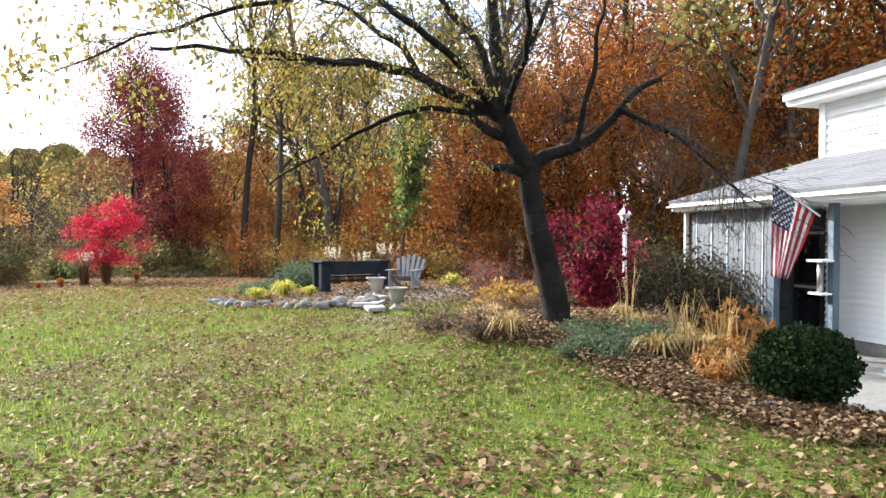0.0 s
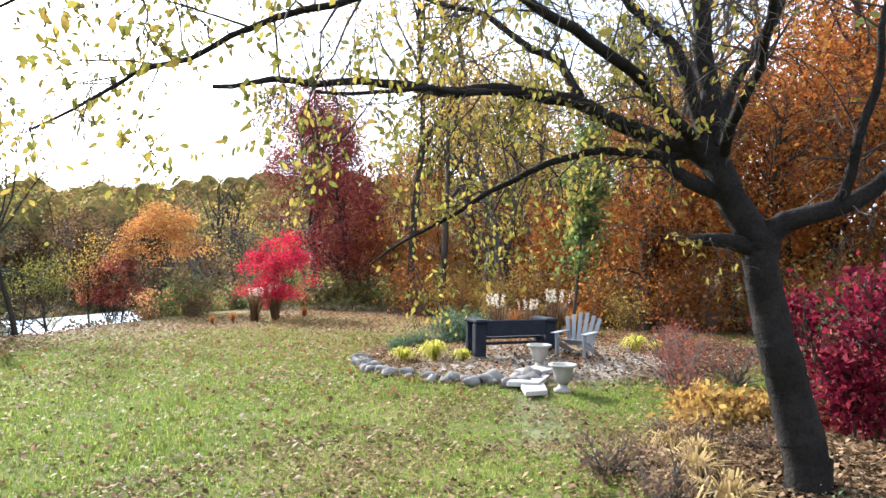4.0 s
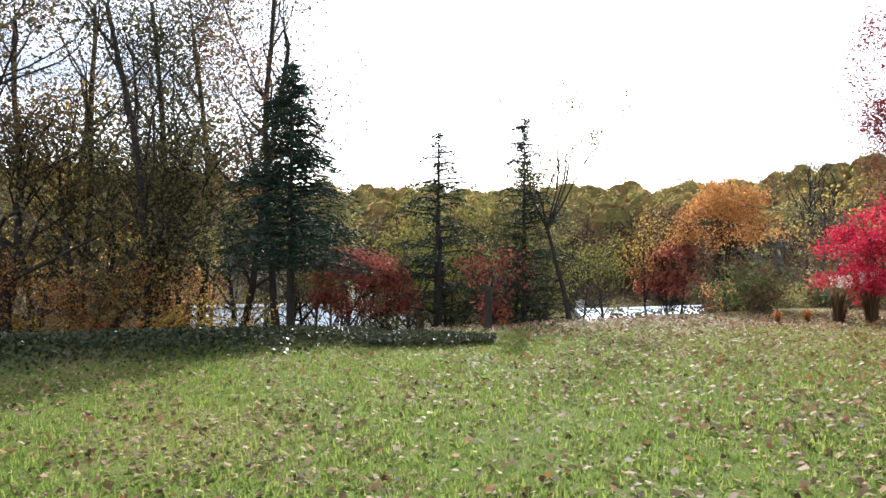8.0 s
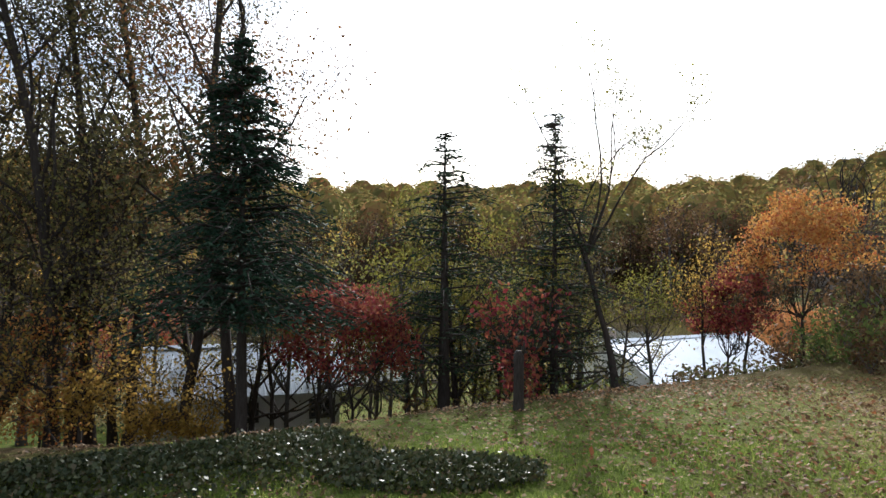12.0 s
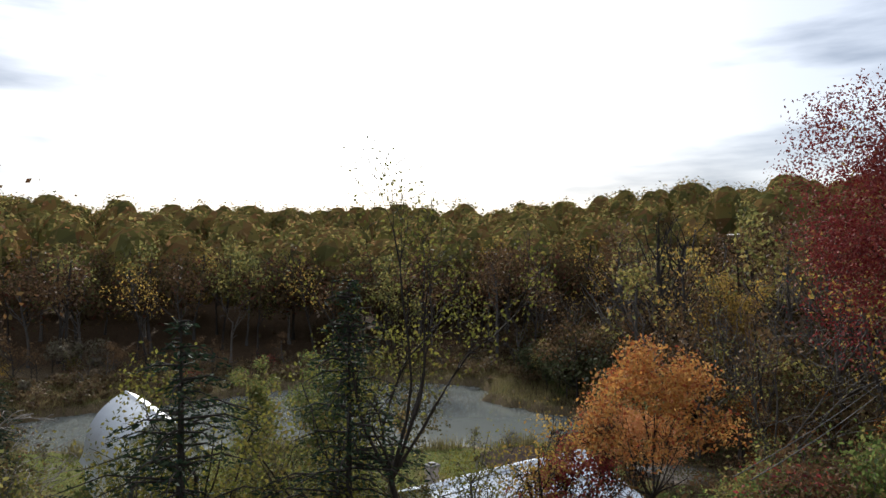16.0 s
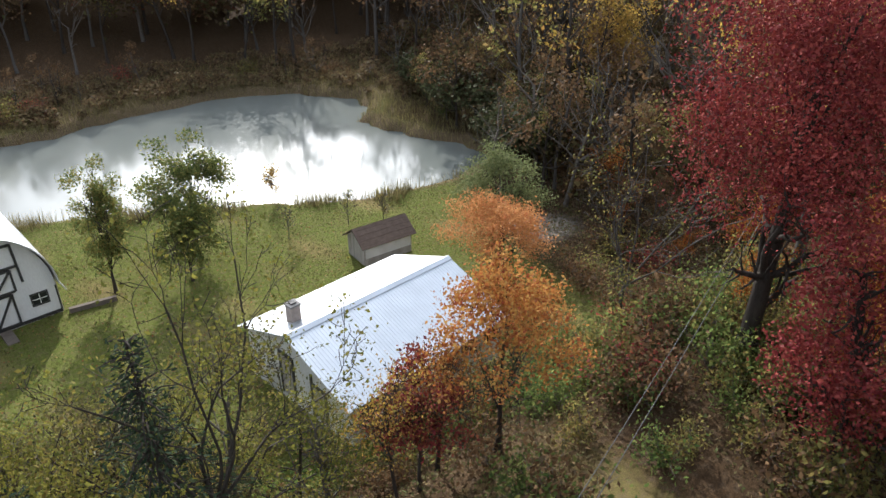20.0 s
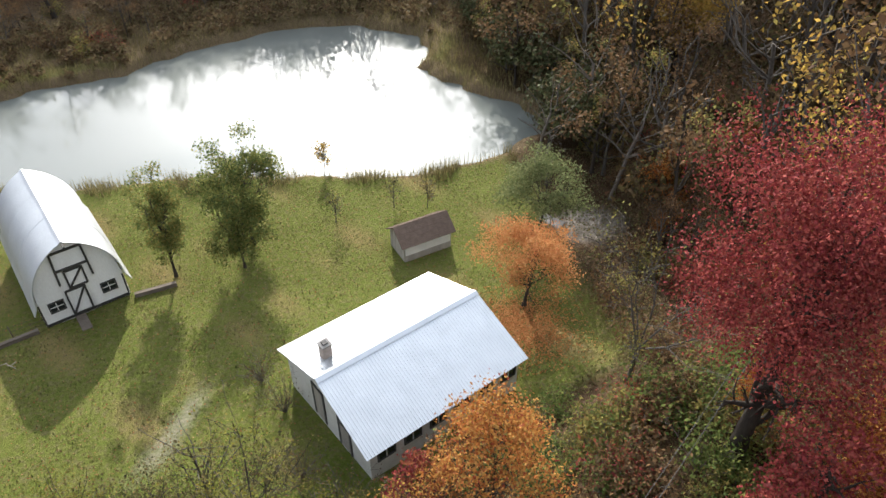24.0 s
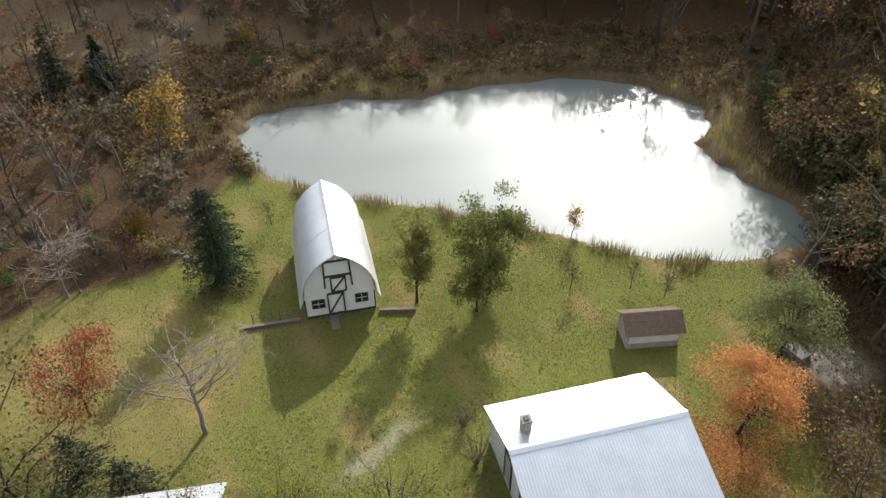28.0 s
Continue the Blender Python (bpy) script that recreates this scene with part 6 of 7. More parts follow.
URN = surface("weathered_urn", (0.2, 0.185, 0.16), (0.38, 0.355, 0.32), 5, 0.9, 0.4)


def bench(at, turn):
    ob = thing("garden_bench", pose(*at, 0, 0, turn), "dark stained wooden garden bench with broad arms", "bench")
    for s in (-1, 1):
        part("end_leg", block(s * 0.86 - 0.13, -0.34, 0.0, s * 0.86 + 0.13, -0.14, 0.72, 0.02), ob, material=BENCH)
        part("back_leg", block(s * 0.86 - 0.1, 0.16, 0.0, s * 0.86 + 0.1, 0.3, 0.78, 0.02), ob, material=BENCH)
        part("arm", block(s * 0.86 - 0.15, -0.4, 0.722, s * 0.86 + 0.15, 0.34, 0.8, 0.025), ob, material=BENCH)
    part("backrest", block(-0.73, -0.36, 0.44, 0.73, -0.28, 0.78, 0.02), ob, material=BENCH)
    for k in range(3):
        part("seat_slat", block(-0.73, -0.2 + k * 0.13, 0.36, 0.73, -0.09 + k * 0.13, 0.4, 0.008), ob, material=BENCH)
    part("stretcher", block(-0.73, -0.26, 0.24, 0.73, -0.2, 0.3, 0.01), ob, material=BENCH)
    return ob


bench((12.25, 11.15, gz(12.25, 11.15) - 0.01), math.degrees(math.atan2(-0.71, 1.64)) + 2)


def adirondack(at, turn):
    ob = thing("adirondack_chair", pose(*at, 0, 0, turn), "silvery weathered adirondack chair with a fan back", "chair")
    for k in range(6):
        a = (k - 2.5) * 5.0
        h = 0.78 - abs(k - 2.5) * 0.05
        part("back_slat", block(-0.045, -0.012, 0, 0.045, 0.012, h, 0.006), ob, m=pose((k - 2.5) * 0.098, 0.26, 0.2, -20, a, 0), material=GREY_WOOD)
    for k in range(5):
        part("seat_slat", block(-0.28, -0.042, 0, 0.28, 0.042, 0.02, 0.004), ob, m=pose(0, 0.2 - k * 0.105, 0.24 + k * 0.03, -14), material=GREY_WOOD)
    for s in (-1, 1):
        part("front_leg", block(s * 0.31 - 0.02, -0.34, 0, s * 0.31 + 0.02, -0.22, 0.5, 0.004), ob, material=GREY_WOOD)
        part("back_leg", bar(bmesh.new(), (s * 0.29, -0.26, 0.3), (s * 0.29, 0.5, 0.04), 0.03, 0.1), ob, material=GREY_WOOD)
        part("arm", block(s * 0.34 - 0.065, -0.4, 0.5, s * 0.34 + 0.065, 0.36, 0.525, 0.006), ob, material=GREY_WOOD)
    return ob


adirondack((12.8, 9.75, gz(12.8, 9.75)), -75)


def urn(at, size):
    ob = thing("garden_urn", pose(*at) @ Matrix.Scale(size, 4), "weathered stone garden urn on the gravel", "urn", "garden urns")
    part("foot", lathe([(0.16, 0.0), (0.16, 0.05), (0.1, 0.08), (0.07, 0.14)], 18), ob, material=URN)
    part("bowl", lathe([(0.07, 0.14), (0.13, 0.2), (0.17, 0.32), (0.18, 0.42), (0.25, 0.46), (0.25, 0.49), (0.2, 0.49), (0.17, 0.42)], 20), ob, material=URN)
    part("earth", lathe([(0.17, 0.4), (0.16, 0.43)], 14), ob, "dark earth", material=DARK_TRIM)


urn((10.3, 8.15, gz(10.3, 8.15) - 0.01), 1.0)
urn((11.35, 9.55, gz(11.35, 9.55) - 0.01), 1.0)


def boulder(seed):
    rng = np.random.default_rng(seed)
    bm = bmesh.new()
    bmesh.ops.create_icosphere(bm, subdivisions=2, radius=0.5)
    k = rng.uniform(0, 10)
    for v in bm.verts:
        n = noise.noise(Vector(v.co) * 2.1 + Vector((k, k, k)))
        v.co *= 0.85 + 0.5 * n
        v.co.x *= 1.25
        v.co.z *= 0.75
    for f in bm.faces:
        f.smooth = True
    me = bpy.data.meshes.new("stone")
    bm.to_mesh(me)
    bm.free()
    me.materials.append(STONE)
    return me


BOULDERS = [boulder(k) for k in range(7)]
rim = thing("rock_edging", pose(0, 0, 0), "row of rough grey field stones edging the raised garden", "rocks")
rng = np.random.default_rng(40)
for i in range(58):
    t = i / 57
    ang = 2.25 + 1.62 * t
    x = 13.1 + 3.6 * math.cos(ang) + rng.normal(0, 0.14)
    y = 11.6 + 4.1 * math.sin(ang) + rng.normal(0, 0.14)
    s = rng.uniform(0.16, 0.36) * (0.9 + 0.4 * ease(0.7, 0.95, t))
    part("stone", BOULDERS[i % 7], rim, m=pose(x, y, gz(x, y) + s * 0.16, rng.uniform(-20, 20), rng.uniform(-20, 20), rng.uniform(0, 360)) @ Matrix.Scale(s, 4))
for (x, y, w, d, a) in ((10.3, 8.95, 0.95, 0.6, 30), (9.9, 8.5, 0.8, 0.45, 50), (10.95, 9.3, 0.7, 0.5, 15)):
    bm = block(-w / 2, -d / 2, 0, w / 2, d / 2, 0.09, 0.015)
    for v in bm.verts:
        v.co.x += 0.07 * math.sin(v.co.y * 7 + x)
        v.co.y += 0.06 * math.sin(v.co.x * 6 + y)
    fs = part("stepping_slab", bm, None, m=pose(x, y, gz(x, y) + 0.02, 0, 0, a), material=FLAG_STONE)
    tagged(fs, "pale flat stone slab at the garden's edge", "paving stone", "garden slabs")

# lantern on its post
lamp = thing("lamp_post", pose(10.45, 3.1, gz(10.45, 3.1)), "white garden lamp post with a glass lantern", "lamp post")
LZ = 1.98 - gz(10.45, 3.1)
part("post", lathe([(0.045, -0.1), (0.04, 0.5), (0.035, LZ - 0.45)], 12), lamp, material=TRIM)
part("collar", lathe([(0.035, LZ - 0.46), (0.07, LZ - 0.43), (0.05, LZ - 0.4)], 12), lamp, material=TRIM)
part("lantern_glass", lathe([(0.05, LZ - 0.4), (0.1, LZ - 0.2)], 8), lamp, "frosted lantern glass", material=F_WHITE)
part("lantern_roof", lathe([(0.13, LZ - 0.2), (0.12, LZ - 0.18), (0.04, LZ - 0.07), (0.015, LZ - 0.05), (0.025, LZ - 0.025), (0.005, LZ)], 12), lamp, material=TRIM)


# ---- plants of the beds ----
def tuft_mesh(seed, blades, height, leaf, lean=0.6, width=0.018):
    """A clump of arching blades."""
    rng = np.random.default_rng(seed)
    V, F = [], []
    for _ in range(blades):
        az, out, h = rng.uniform(0, math.tau), rng.uniform(0.1, 1) * lean, height * rng.uniform(0.6, 1.1)
        d = np.array([math.cos(az), math.sin(az), 0])
        sidev = np.array([-d[1], d[0], 0]) * width * rng.uniform(0.7, 1.3)
        p = d * rng.uniform(0, 0.12) * height
        pts = [p, p + d * out * h * 0.35 + (0, 0, h * 0.6), p + d * out * h * 0.8 + (0, 0, h * (0.95 - 0.3 * out)), p + d * out * h * 1.2 + (0, 0, h * (0.9 - 0.75 * out))]
        b = len(V)
        for k, q in enumerate(pts):
            w = (1, 0.9, 0.6, 0.12)[k]
            V += [q - sidev * w, q + sidev * w]
        F += [(b + 2 * k, b + 2 * k + 1, b + 2 * k + 3, b + 2 * k + 2) for k in range(3)]
    return fast_mesh("blades", np.array(V), np.array(F), leaf)


def tuft(name, x, y, mesh, label, size=1.0, group="", turn=0.0, plume=None):
    ob = thing(name, pose(x, y, gz(x, y) - 0.02, 0, 0, turn) @ Matrix.Scale(size, 4), label, "grass clump", group)
    part("blade_clump", mesh, ob)
    if plume is not None:
        part("plume_cluster", plume, ob, "pale feathery plumes")
    return ob


rng = np.random.default_rng(77)
STRAW = [tuft_mesh(200 + k, 110, 0.34, L_STRAW, 1.05, 0.011) for k in range(3)]
GOLDT = [tuft_mesh(210 + k, 70, 0.42, L_YELLOW, 1.0, 0.03) for k in range(2)]
STALK = tuft_mesh(215, 14, 0.95, L_STRAW, 0.4, 0.005)
for k, (x, y, s) in enumerate(((5.9, 3.1, 1.2), (6.3, 3.6, 1.1), (6.9, 3.9, 0.9), (6.2, 1.3, 1.1), (6.6, 0.9, 1.2), (7.1, 1.2, 1.0), (6.0, 0.5, 1.1), (7.6, 1.9, 0.8), (8.0, 2.3, 0.9), (7.3, 4.4, 0.9), (8.6, 1.7, 0.8), (9.0, 2.2, 0.8))):
    tuft("dry_grass_clump", x, y, STRAW[k % 3], "clump of dry straw-yellow grass in the bed", s, "dry grass clumps", 40 * k)
for k, (x, y, s) in enumerate(((7.3, 2.0, 1.0), (8.2, 1.4, 1.0), (7.7, 1.0, 0.9), (9.2, 1.6, 0.9), (6.9, 0.7, 1.0), (6.4, 1.0, 0.9), (7.4, 0.6, 0.95), (7.0, 1.3, 0.8))):
    tuft("dry_stalks", x, y, STALK, "thin dry flower stalks rising from the bed", s, "dry stalks", 70 * k)
HOSTA = [bush_meshes(220 + k, 0.6, 0.48, L_YELLOW, 900, 0.1, 10, 0.4, 0.55, 0.6) for k in range(2)]
for k, (x, y, s) in enumerate(((8.3, 4.5, 1.0), (8.8, 4.9, 1.1), (9.3, 5.0, 0.95), (8.9, 4.2, 1.0), (9.6, 4.5, 0.9), (6.6, 0.25, 0.5), (6.9, 0.35, 0.55), (7.2, 0.8, 0.5))):
    place_bush("hosta", (x, y, gz(x, y)), HOSTA[k % 2], "yellow autumn hosta with broad drooping leaves", "hosta", "yellow hostas", 60 * k, s)
RUSSET_LEAF = leaf_material("orange_hosta_leaf", (0.24, 0.1, 0.03), (0.36, 0.17, 0.04), (0.28, 0.12, 0.05), glow=0.4)
RUSSET = bush_meshes(225, 0.6, 0.6, RUSSET_LEAF, 420, 0.15, 9, 0.4, 0.5, 0.7)
for k, (x, y, s) in enumerate(((9.6, 0.95, 1.2), (9.9, 1.3, 1.0), (6.3, 0.3, 0.42), (6.0, 0.65, 0.42), (6.7, 0.6, 0.45), (5.6, 0.5, 0.4))):
    place_bush("orange_hosta", (x, y, gz(x, y)), RUSSET, "orange-brown wilting hosta beside the walk", "hosta", "orange hostas", 50 * k, s)
BLUEB = [bush_meshes(230 + k, 0.55, 0.26, L_BLUE, 900, 0.05, 14, 0.4, 0.5) for k in range(2)]
for k, (x, y, s) in enumerate(((5.9, 2.0, 0.9), (6.2, 1.7, 0.9), (6.6, 1.5, 0.85), (6.2, 2.3, 0.8), (5.7, 1.7, 0.8), (6.5, 2.0, 0.8), (6.9, 1.7, 0.8), (7.2, 1.5, 0.7), (5.6, 2.2, 0.6))):
    place_bush("groundcover", (x, y, gz(x, y)), BLUEB[k % 2], "low grey-green leafy groundcover", "groundcover", "grey-green groundcover", 50 * k, s)
L_PEREN = leaf_material("faded_leaf", (0.07, 0.04, 0.035), (0.14, 0.09, 0.06), (0.24, 0.17, 0.09), (0.13, 0.05, 0.045), glow=0.3)
DRYB = [bush_meshes(240 + k, 0.6, 0.42, L_PEREN, 700, 0.055, 18, 0.35, 0.5) for k in range(2)]
for k in range(26):
    a, r = rng.uniform(0, math.tau), math.sqrt(rng.uniform(0.05, 1))
    x, y = 8.4 + 3.3 * r * math.cos(a), 2.8 + 2.5 * r * math.sin(a)
    if math.hypot(x - 6.58, y - 2.84) > 0.5 and y > 0.9 and (x - 10.1) * 0.71 - (y + 0.27) * 0.70 < -1.3 and (x > 7.4 or y > 3.0):
        place_bush("faded_perennial", (x, y, gz(x, y)), DRYB[k % 2], "faded brown perennial in the leaf-strewn bed", "perennial", "faded perennials", 33 * k, rng.uniform(0.7, 1.1))
JRED = broad_meshes(250, 2.0, 0.04, L_WINE, 3000, 0.09, ROUND, 0.16, 5, radius=0.72)
place_tree("japanese_maple", (9.5, 3.3, gz(9.5, 3.3)), JRED, "small crimson japanese maple beside a lamp post")
place_tree("japanese_maple", (10.9, 3.6, gz(10.9, 3.6)), broad_meshes(251, 1.9, 0.04, L_OAK_RED, 3000, 0.1, ROUND, 0.16, 5, radius=0.8), "small dark red japanese maple in the bed")
DUSK = leaf_material("dusky_shrub_leaf", (0.02, 0.022, 0.012), (0.045, 0.042, 0.02), (0.08, 0.06, 0.03), (0.05, 0.03, 0.02), glow=0.15)
DARKB = [bush_meshes(260 + k, 1.1, 1.5, DUSK, 3800, 0.07, 18, 0.28, 0.5) for k in range(2)]
for k, (x, y, s) in enumerate(((11.3, 2.9, 1.0), (12.1, 3.3, 0.95), (12.8, 4.0, 1.0), (11.7, 4.2, 0.9), (13.6, 4.7, 1.0), (11.0, 2.2, 1.0), (11.9, 2.4, 1.05), (10.5, 2.6, 0.8), (12.8, 3.1, 1.0), (11.5, 1.6, 0.85), (12.1, 1.9, 0.95), (12.5, 2.5, 1.0))):
    place_bush("dark_shrub", (x, y, gz(x, y)), DARKB[k % 2], "dark tangled shrub near the house", "shrub", "dark shrubs", 50 * k, s)
BARB = [bush_meshes(270 + k, 1.0, 1.0, L_MAROON, 620, 0.05, 13, 0.3, 0.5) for k in range(2)]
for k, (x, y, s) in enumerate(((12.3, 7.1, 1.0), (13.2, 7.6, 1.0), (11.4, 6.5, 0.85), (14.2, 8.2, 0.9), (10.6, 6.0, 0.7), (13.0, 6.3, 0.9))):
    place_bush("barberry", (x, y, gz(x, y)), BARB[k % 2], "thin red-leaved barberry bush", "shrub", "barberry bushes", 50 * k, s)
JUNI = bush_meshes(280, 1.3, 0.7, L_BLUE, 2400, 0.1, 16, 0.3, 0.4)
for k, (x, y, s) in enumerate(((14.2, 15.0, 1.1), (15.3, 15.6, 1.0), (13.3, 15.4, 0.5), (12.7, 15.4, 0.45), (12.0, 14.9, 0.4))):
    place_bush("juniper", (x, y, gz(x, y)), JUNI, "spreading grey-green juniper in the garden", "shrub", "junipers", 70 * k, s)
YELT = tuft_mesh(285, 200, 0.4, leaf_material("yellow_sedge", (0.3, 0.3, 0.04), (0.5, 0.47, 0.07), (0.55, 0.5, 0.14)), 1.0, 0.012)
for k, (x, y, s) in enumerate(((10.9, 12.2, 1.3), (10.6, 12.9, 1.0), (11.1, 11.5, 0.8), (14.6, 9.4, 1.1), (15.0, 9.0, 0.9))):
    tuft("yellow_sedge", x, y, YELT, "bright yellow-green sedge among the stones", s, "yellow sedges", 50 * k)


def plume_mesh(seed):
    r = np.random.default_rng(seed)
    cs = []
    for _ in range(9):
        az, o = r.uniform(0, math.tau), r.uniform(0.1, 0.6)
        for t in np.linspace(0, 1, 26):
            cs.append((math.cos(az) * (o + 0.1 * t), math.sin(az) * (o + 0.1 * t), 1.35 + 0.42 * t))
    v, f = petals(r, np.array(cs), 0.1, 0.035, 0.3, -0.5)
    return fast_mesh("plumes", v, f, L_PLUME)


PAMP, PLUM = tuft_mesh(290, 160, 1.5, L_BROWN, 0.45, 0.012), plume_mesh(291)
for k, (x, y, s) in enumerate(((15.6, 14.6, 0.75), (17.1, 13.6, 0.8), (16.0, 28.4, 0.9), (15.2, 28.8, 0.85), (16.2, 14.0, 0.65))):
    tuft("plume_grass", x, y, PAMP, "tall ornamental grass with pale feathery plumes", s, "plume grasses", 60 * k, PLUM)
RUSTG = tuft_mesh(295, 160, 0.9, L_RUST, 0.5, 0.014)
for k, (x, y, s) in enumerate(((16.6, 14.8, 1.0), (18.0, 13.6, 1.0), (15.4, 29.0, 0.7), (14.4, 29.2, 0.55), (17.6, 28.6, 0.6), (13.5, 29.3, 0.5))):
    tuft("rust_grass", x, y, RUSTG, "rounded clump of russet ornamental grass", s, "russet grasses", 50 * k)


def boxwood():
    r = np.random.default_rng(300)
    u = r.normal(0, 1, (11000, 3))
    u /= np.linalg.norm(u, axis=1, keepdims=True)
    bump = 1 + 0.06 * np.sin(u[:, 0] * 9) * np.sin(u[:, 1] * 8 + 1) + 0.05 * np.sin(u[:, 2] * 11)
    c = u * (np.array([0.62, 0.62, 0.52]) * (bump * r.uniform(0.3, 1.0, 11000) ** 0.5)[:, None]) + (0, 0, 0.5)
    c = c[c[:, 2] > 0.04]
    v, f = petals(r, c, 0.058, 0.01, 0.7, 0)
    return fast_mesh("foliage", v, f, L_BOX)


bx = thing("boxwood", pose(5.5, -0.32, gz(5.5, -0.32) - 0.05) @ Matrix.Scale(0.8, 4), "clipped round boxwood bush by the walk", "shrub")
part("foliage", boxwood(), bx)
w, _ = bush_meshes(301, 0.6, 0.8, None, 0, 0)
part("stem_clump", w, bx)
kerb = part("corner_stone", block(-0.07, -0.11, 0, 0.07, 0.11, 0.12, 0.02), None, m=pose(5.0, -0.05, gz(5.0, -0.05) - 0.03, 0, 0, 25), material=STONE)
tagged(kerb, "pale squared stone beside the boxwood", "stone")

# rust and gold undergrowth at the wood's edge behind the garden
LOW = [bush_meshes(320 + k, 1.5, 2.0, (L_RUST, L_GOLD, L_RUST)[k], 1300, 0.11, 10, 0.4, 0.5) for k in range(3)]
rng = np.random.default_rng(325)
for k in range(40):
    y = 2.5 + 25 * ((k * 0.618) % 1)
    x = 20.6 + 0.12 * abs(y - 16) + rng.uniform(0, 3.6)
    place_bush("undergrowth_bush", (x, y, gz(x, y)), LOW[k % 3] if y < 15 or k % 2 else LOW[1], "leafy undergrowth bush in rust or gold at the wood's edge", "shrub", "wood-edge bushes", 57 * k, rng.uniform(0.7, 1.35))

# ---- the apple tree ----
def apple_tree():
    rng = np.random.default_rng(400)
    L, T = np.array([-0.43, 0.9, 0.0]), np.array([-0.9, -0.43, 0.0])
    base = np.array([6.6, 2.82, gz(6.6, 2.82)])

    def at(l, t, z):
        return L * l + T * t + np.array([6.47, 3.08, z])

    ROUGH = []
    twig_from = []

    def run(points, r0, r1, kink=0.035):
        p = [np.array(q, float) for q in points]
        fine = []
        for a, b in zip(p, p[1:]):
            n = max(2, int(np.linalg.norm(b - a) / 0.16))
            fine += [a + (b - a) * i / n for i in range(n)]
        fine.append(p[-1])
        fine = [q + rng.normal(0, kink, 3) * (0.3 if i in (0, len(fine) - 1) else 1) for i, q in enumerate(fine)]
        fine = [fine[0]] + [(fine[i - 1] + 2 * fine[i] + fine[i + 1]) / 4 for i in range(1, len(fine) - 1)] + [fine[-1]]
        n = len(fine) - 1
        for i in range(n):
            a, b = r0 + (r1 - r0) * i / n, r0 + (r1 - r0) * (i + 1) / n
            ROUGH.append((fine[i], fine[i + 1], a * rng.uniform(0.94, 1.08), b))
            twig_from.append((fine[i + 1], fine[i + 1] - fine[i], b))

    foot = base - (0, 0, 0.1)
    run([foot, base + (0, 0, 0.2), at(-0.2, 0, 1.0), at(-0.1, 0, 1.5), at(0.03, 0, 1.9), at(0, 0, 2.27)], 0.2, 0.13, 0.045)
    trunk_len = len(twig_from)
    run([at(0, 0, 2.2), at(0.22, 0.05, 2.55), at(0.48, 0.0, 2.98), at(0.55, 0, 3.1)], 0.14, 0.12, 0.03)
    run([at(0.1, 0.05, 2.22), at(0.34, 0.12, 2.28), at(0.52, 0.14, 2.27)], 0.075, 0.05, 0.01)
    run([at(0.3, 0, 2.68), at(0.6, 0.1, 2.8), at(0.8, 0.12, 2.98)], 0.08, 0.05, 0.015)
    # right-hand limb
    run([at(0, 0, 2.22), at(-0.15, 0, 2.5), at(-0.5, 0, 2.55), at(-0.8, -0.1, 2.65), at(-1.1, -0.15, 2.95), at(-1.4, -0.2, 3.35), at(-1.7, -0.3, 3.5)], 0.1, 0.035)
    run([at(-1.2, -0.1, 3.05), at(-1.75, 0.0, 2.8), at(-2.3, 0.1, 2.3), at(-2.7, 0.15, 1.9)], 0.04, 0.012)
    run([at(-0.6, 0, 2.6), at(-0.75, 0.1, 3.3), at(-0.9, 0.15, 4.1), at(-1.0, 0.1, 4.9)], 0.045, 0.015)
    # upright limbs
    run([at(0.52, 0, 3.05), at(0.42, 0, 3.6), at(0.5, 0.05, 4.3), at(0.55, 0.0, 5.4), at(0.5, -0.1, 6.2)], 0.1, 0.03)
    run([at(0.45, 0, 3.2), at(0.75, 0.2, 3.9), at(1.3, 0.3, 4.6), at(1.8, 0.4, 5.3)], 0.065, 0.02)
    run([at(0.4, 0, 3.1), at(0.2, -0.3, 3.8), at(-0.2, -0.5, 4.6), at(-0.4, -0.6, 5.3)], 0.06, 0.02)
    run([at(0.5, -0.1, 3.2), at(0.7, -0.7, 3.9), at(1.0, -1.2, 4.7)], 0.06, 0.02)
    # long limbs towards the lawn
    run([at(0.55, 0, 3.08), at(0.85, 0.1, 3.12), at(1.25, 0.2, 3.32), at(1.6, 0.3, 3.55), at(2.6, 0.6, 3.62), at(3.6, 1.0, 3.7), at(4.6, 1.5, 3.62)], 0.08, 0.02)
    run([at(1.5, 0.25, 3.5), at(1.9, 0.1, 4.0), at(2.5, 0.0, 4.5), at(3.4, 0.1, 4.8)], 0.05, 0.016)
    run([at(0.6, 0, 3.05), at(0.95, 0.15, 3.05), at(1.35, 0.2, 3.12), at(1.8, 0.3, 2.95), at(2.5, 0.45, 2.62), at(3.1, 0.5, 2.3), at(3.5, 0.5, 2.05)], 0.045, 0.01, 0.03)
    run([at(0.55, 0.05, 3.1), at(0.9, 0.7, 3.5), at(1.4, 1.6, 3.8), at(1.8, 2.6, 3.9), at(2.0, 3.4, 3.8)], 0.06, 0.018)
    run([at(0.3, 0.1, 3.0), at(0.1, 0.9, 3.5), at(0.0, 1.8, 3.9), at(0.2, 2.6, 4.1)], 0.05, 0.016)
    run([at(1.75, 2.5, 3.9), (2.7, 4.3, 3.6), (2.1, 5.0, 3.3), (1.5, 5.7, 2.9)], 0.03, 0.008)
    run([at(2.0, 3.3, 3.8), (1.9, 3.9, 3.7), (1.1, 4.6, 3.3)], 0.02, 0.008)
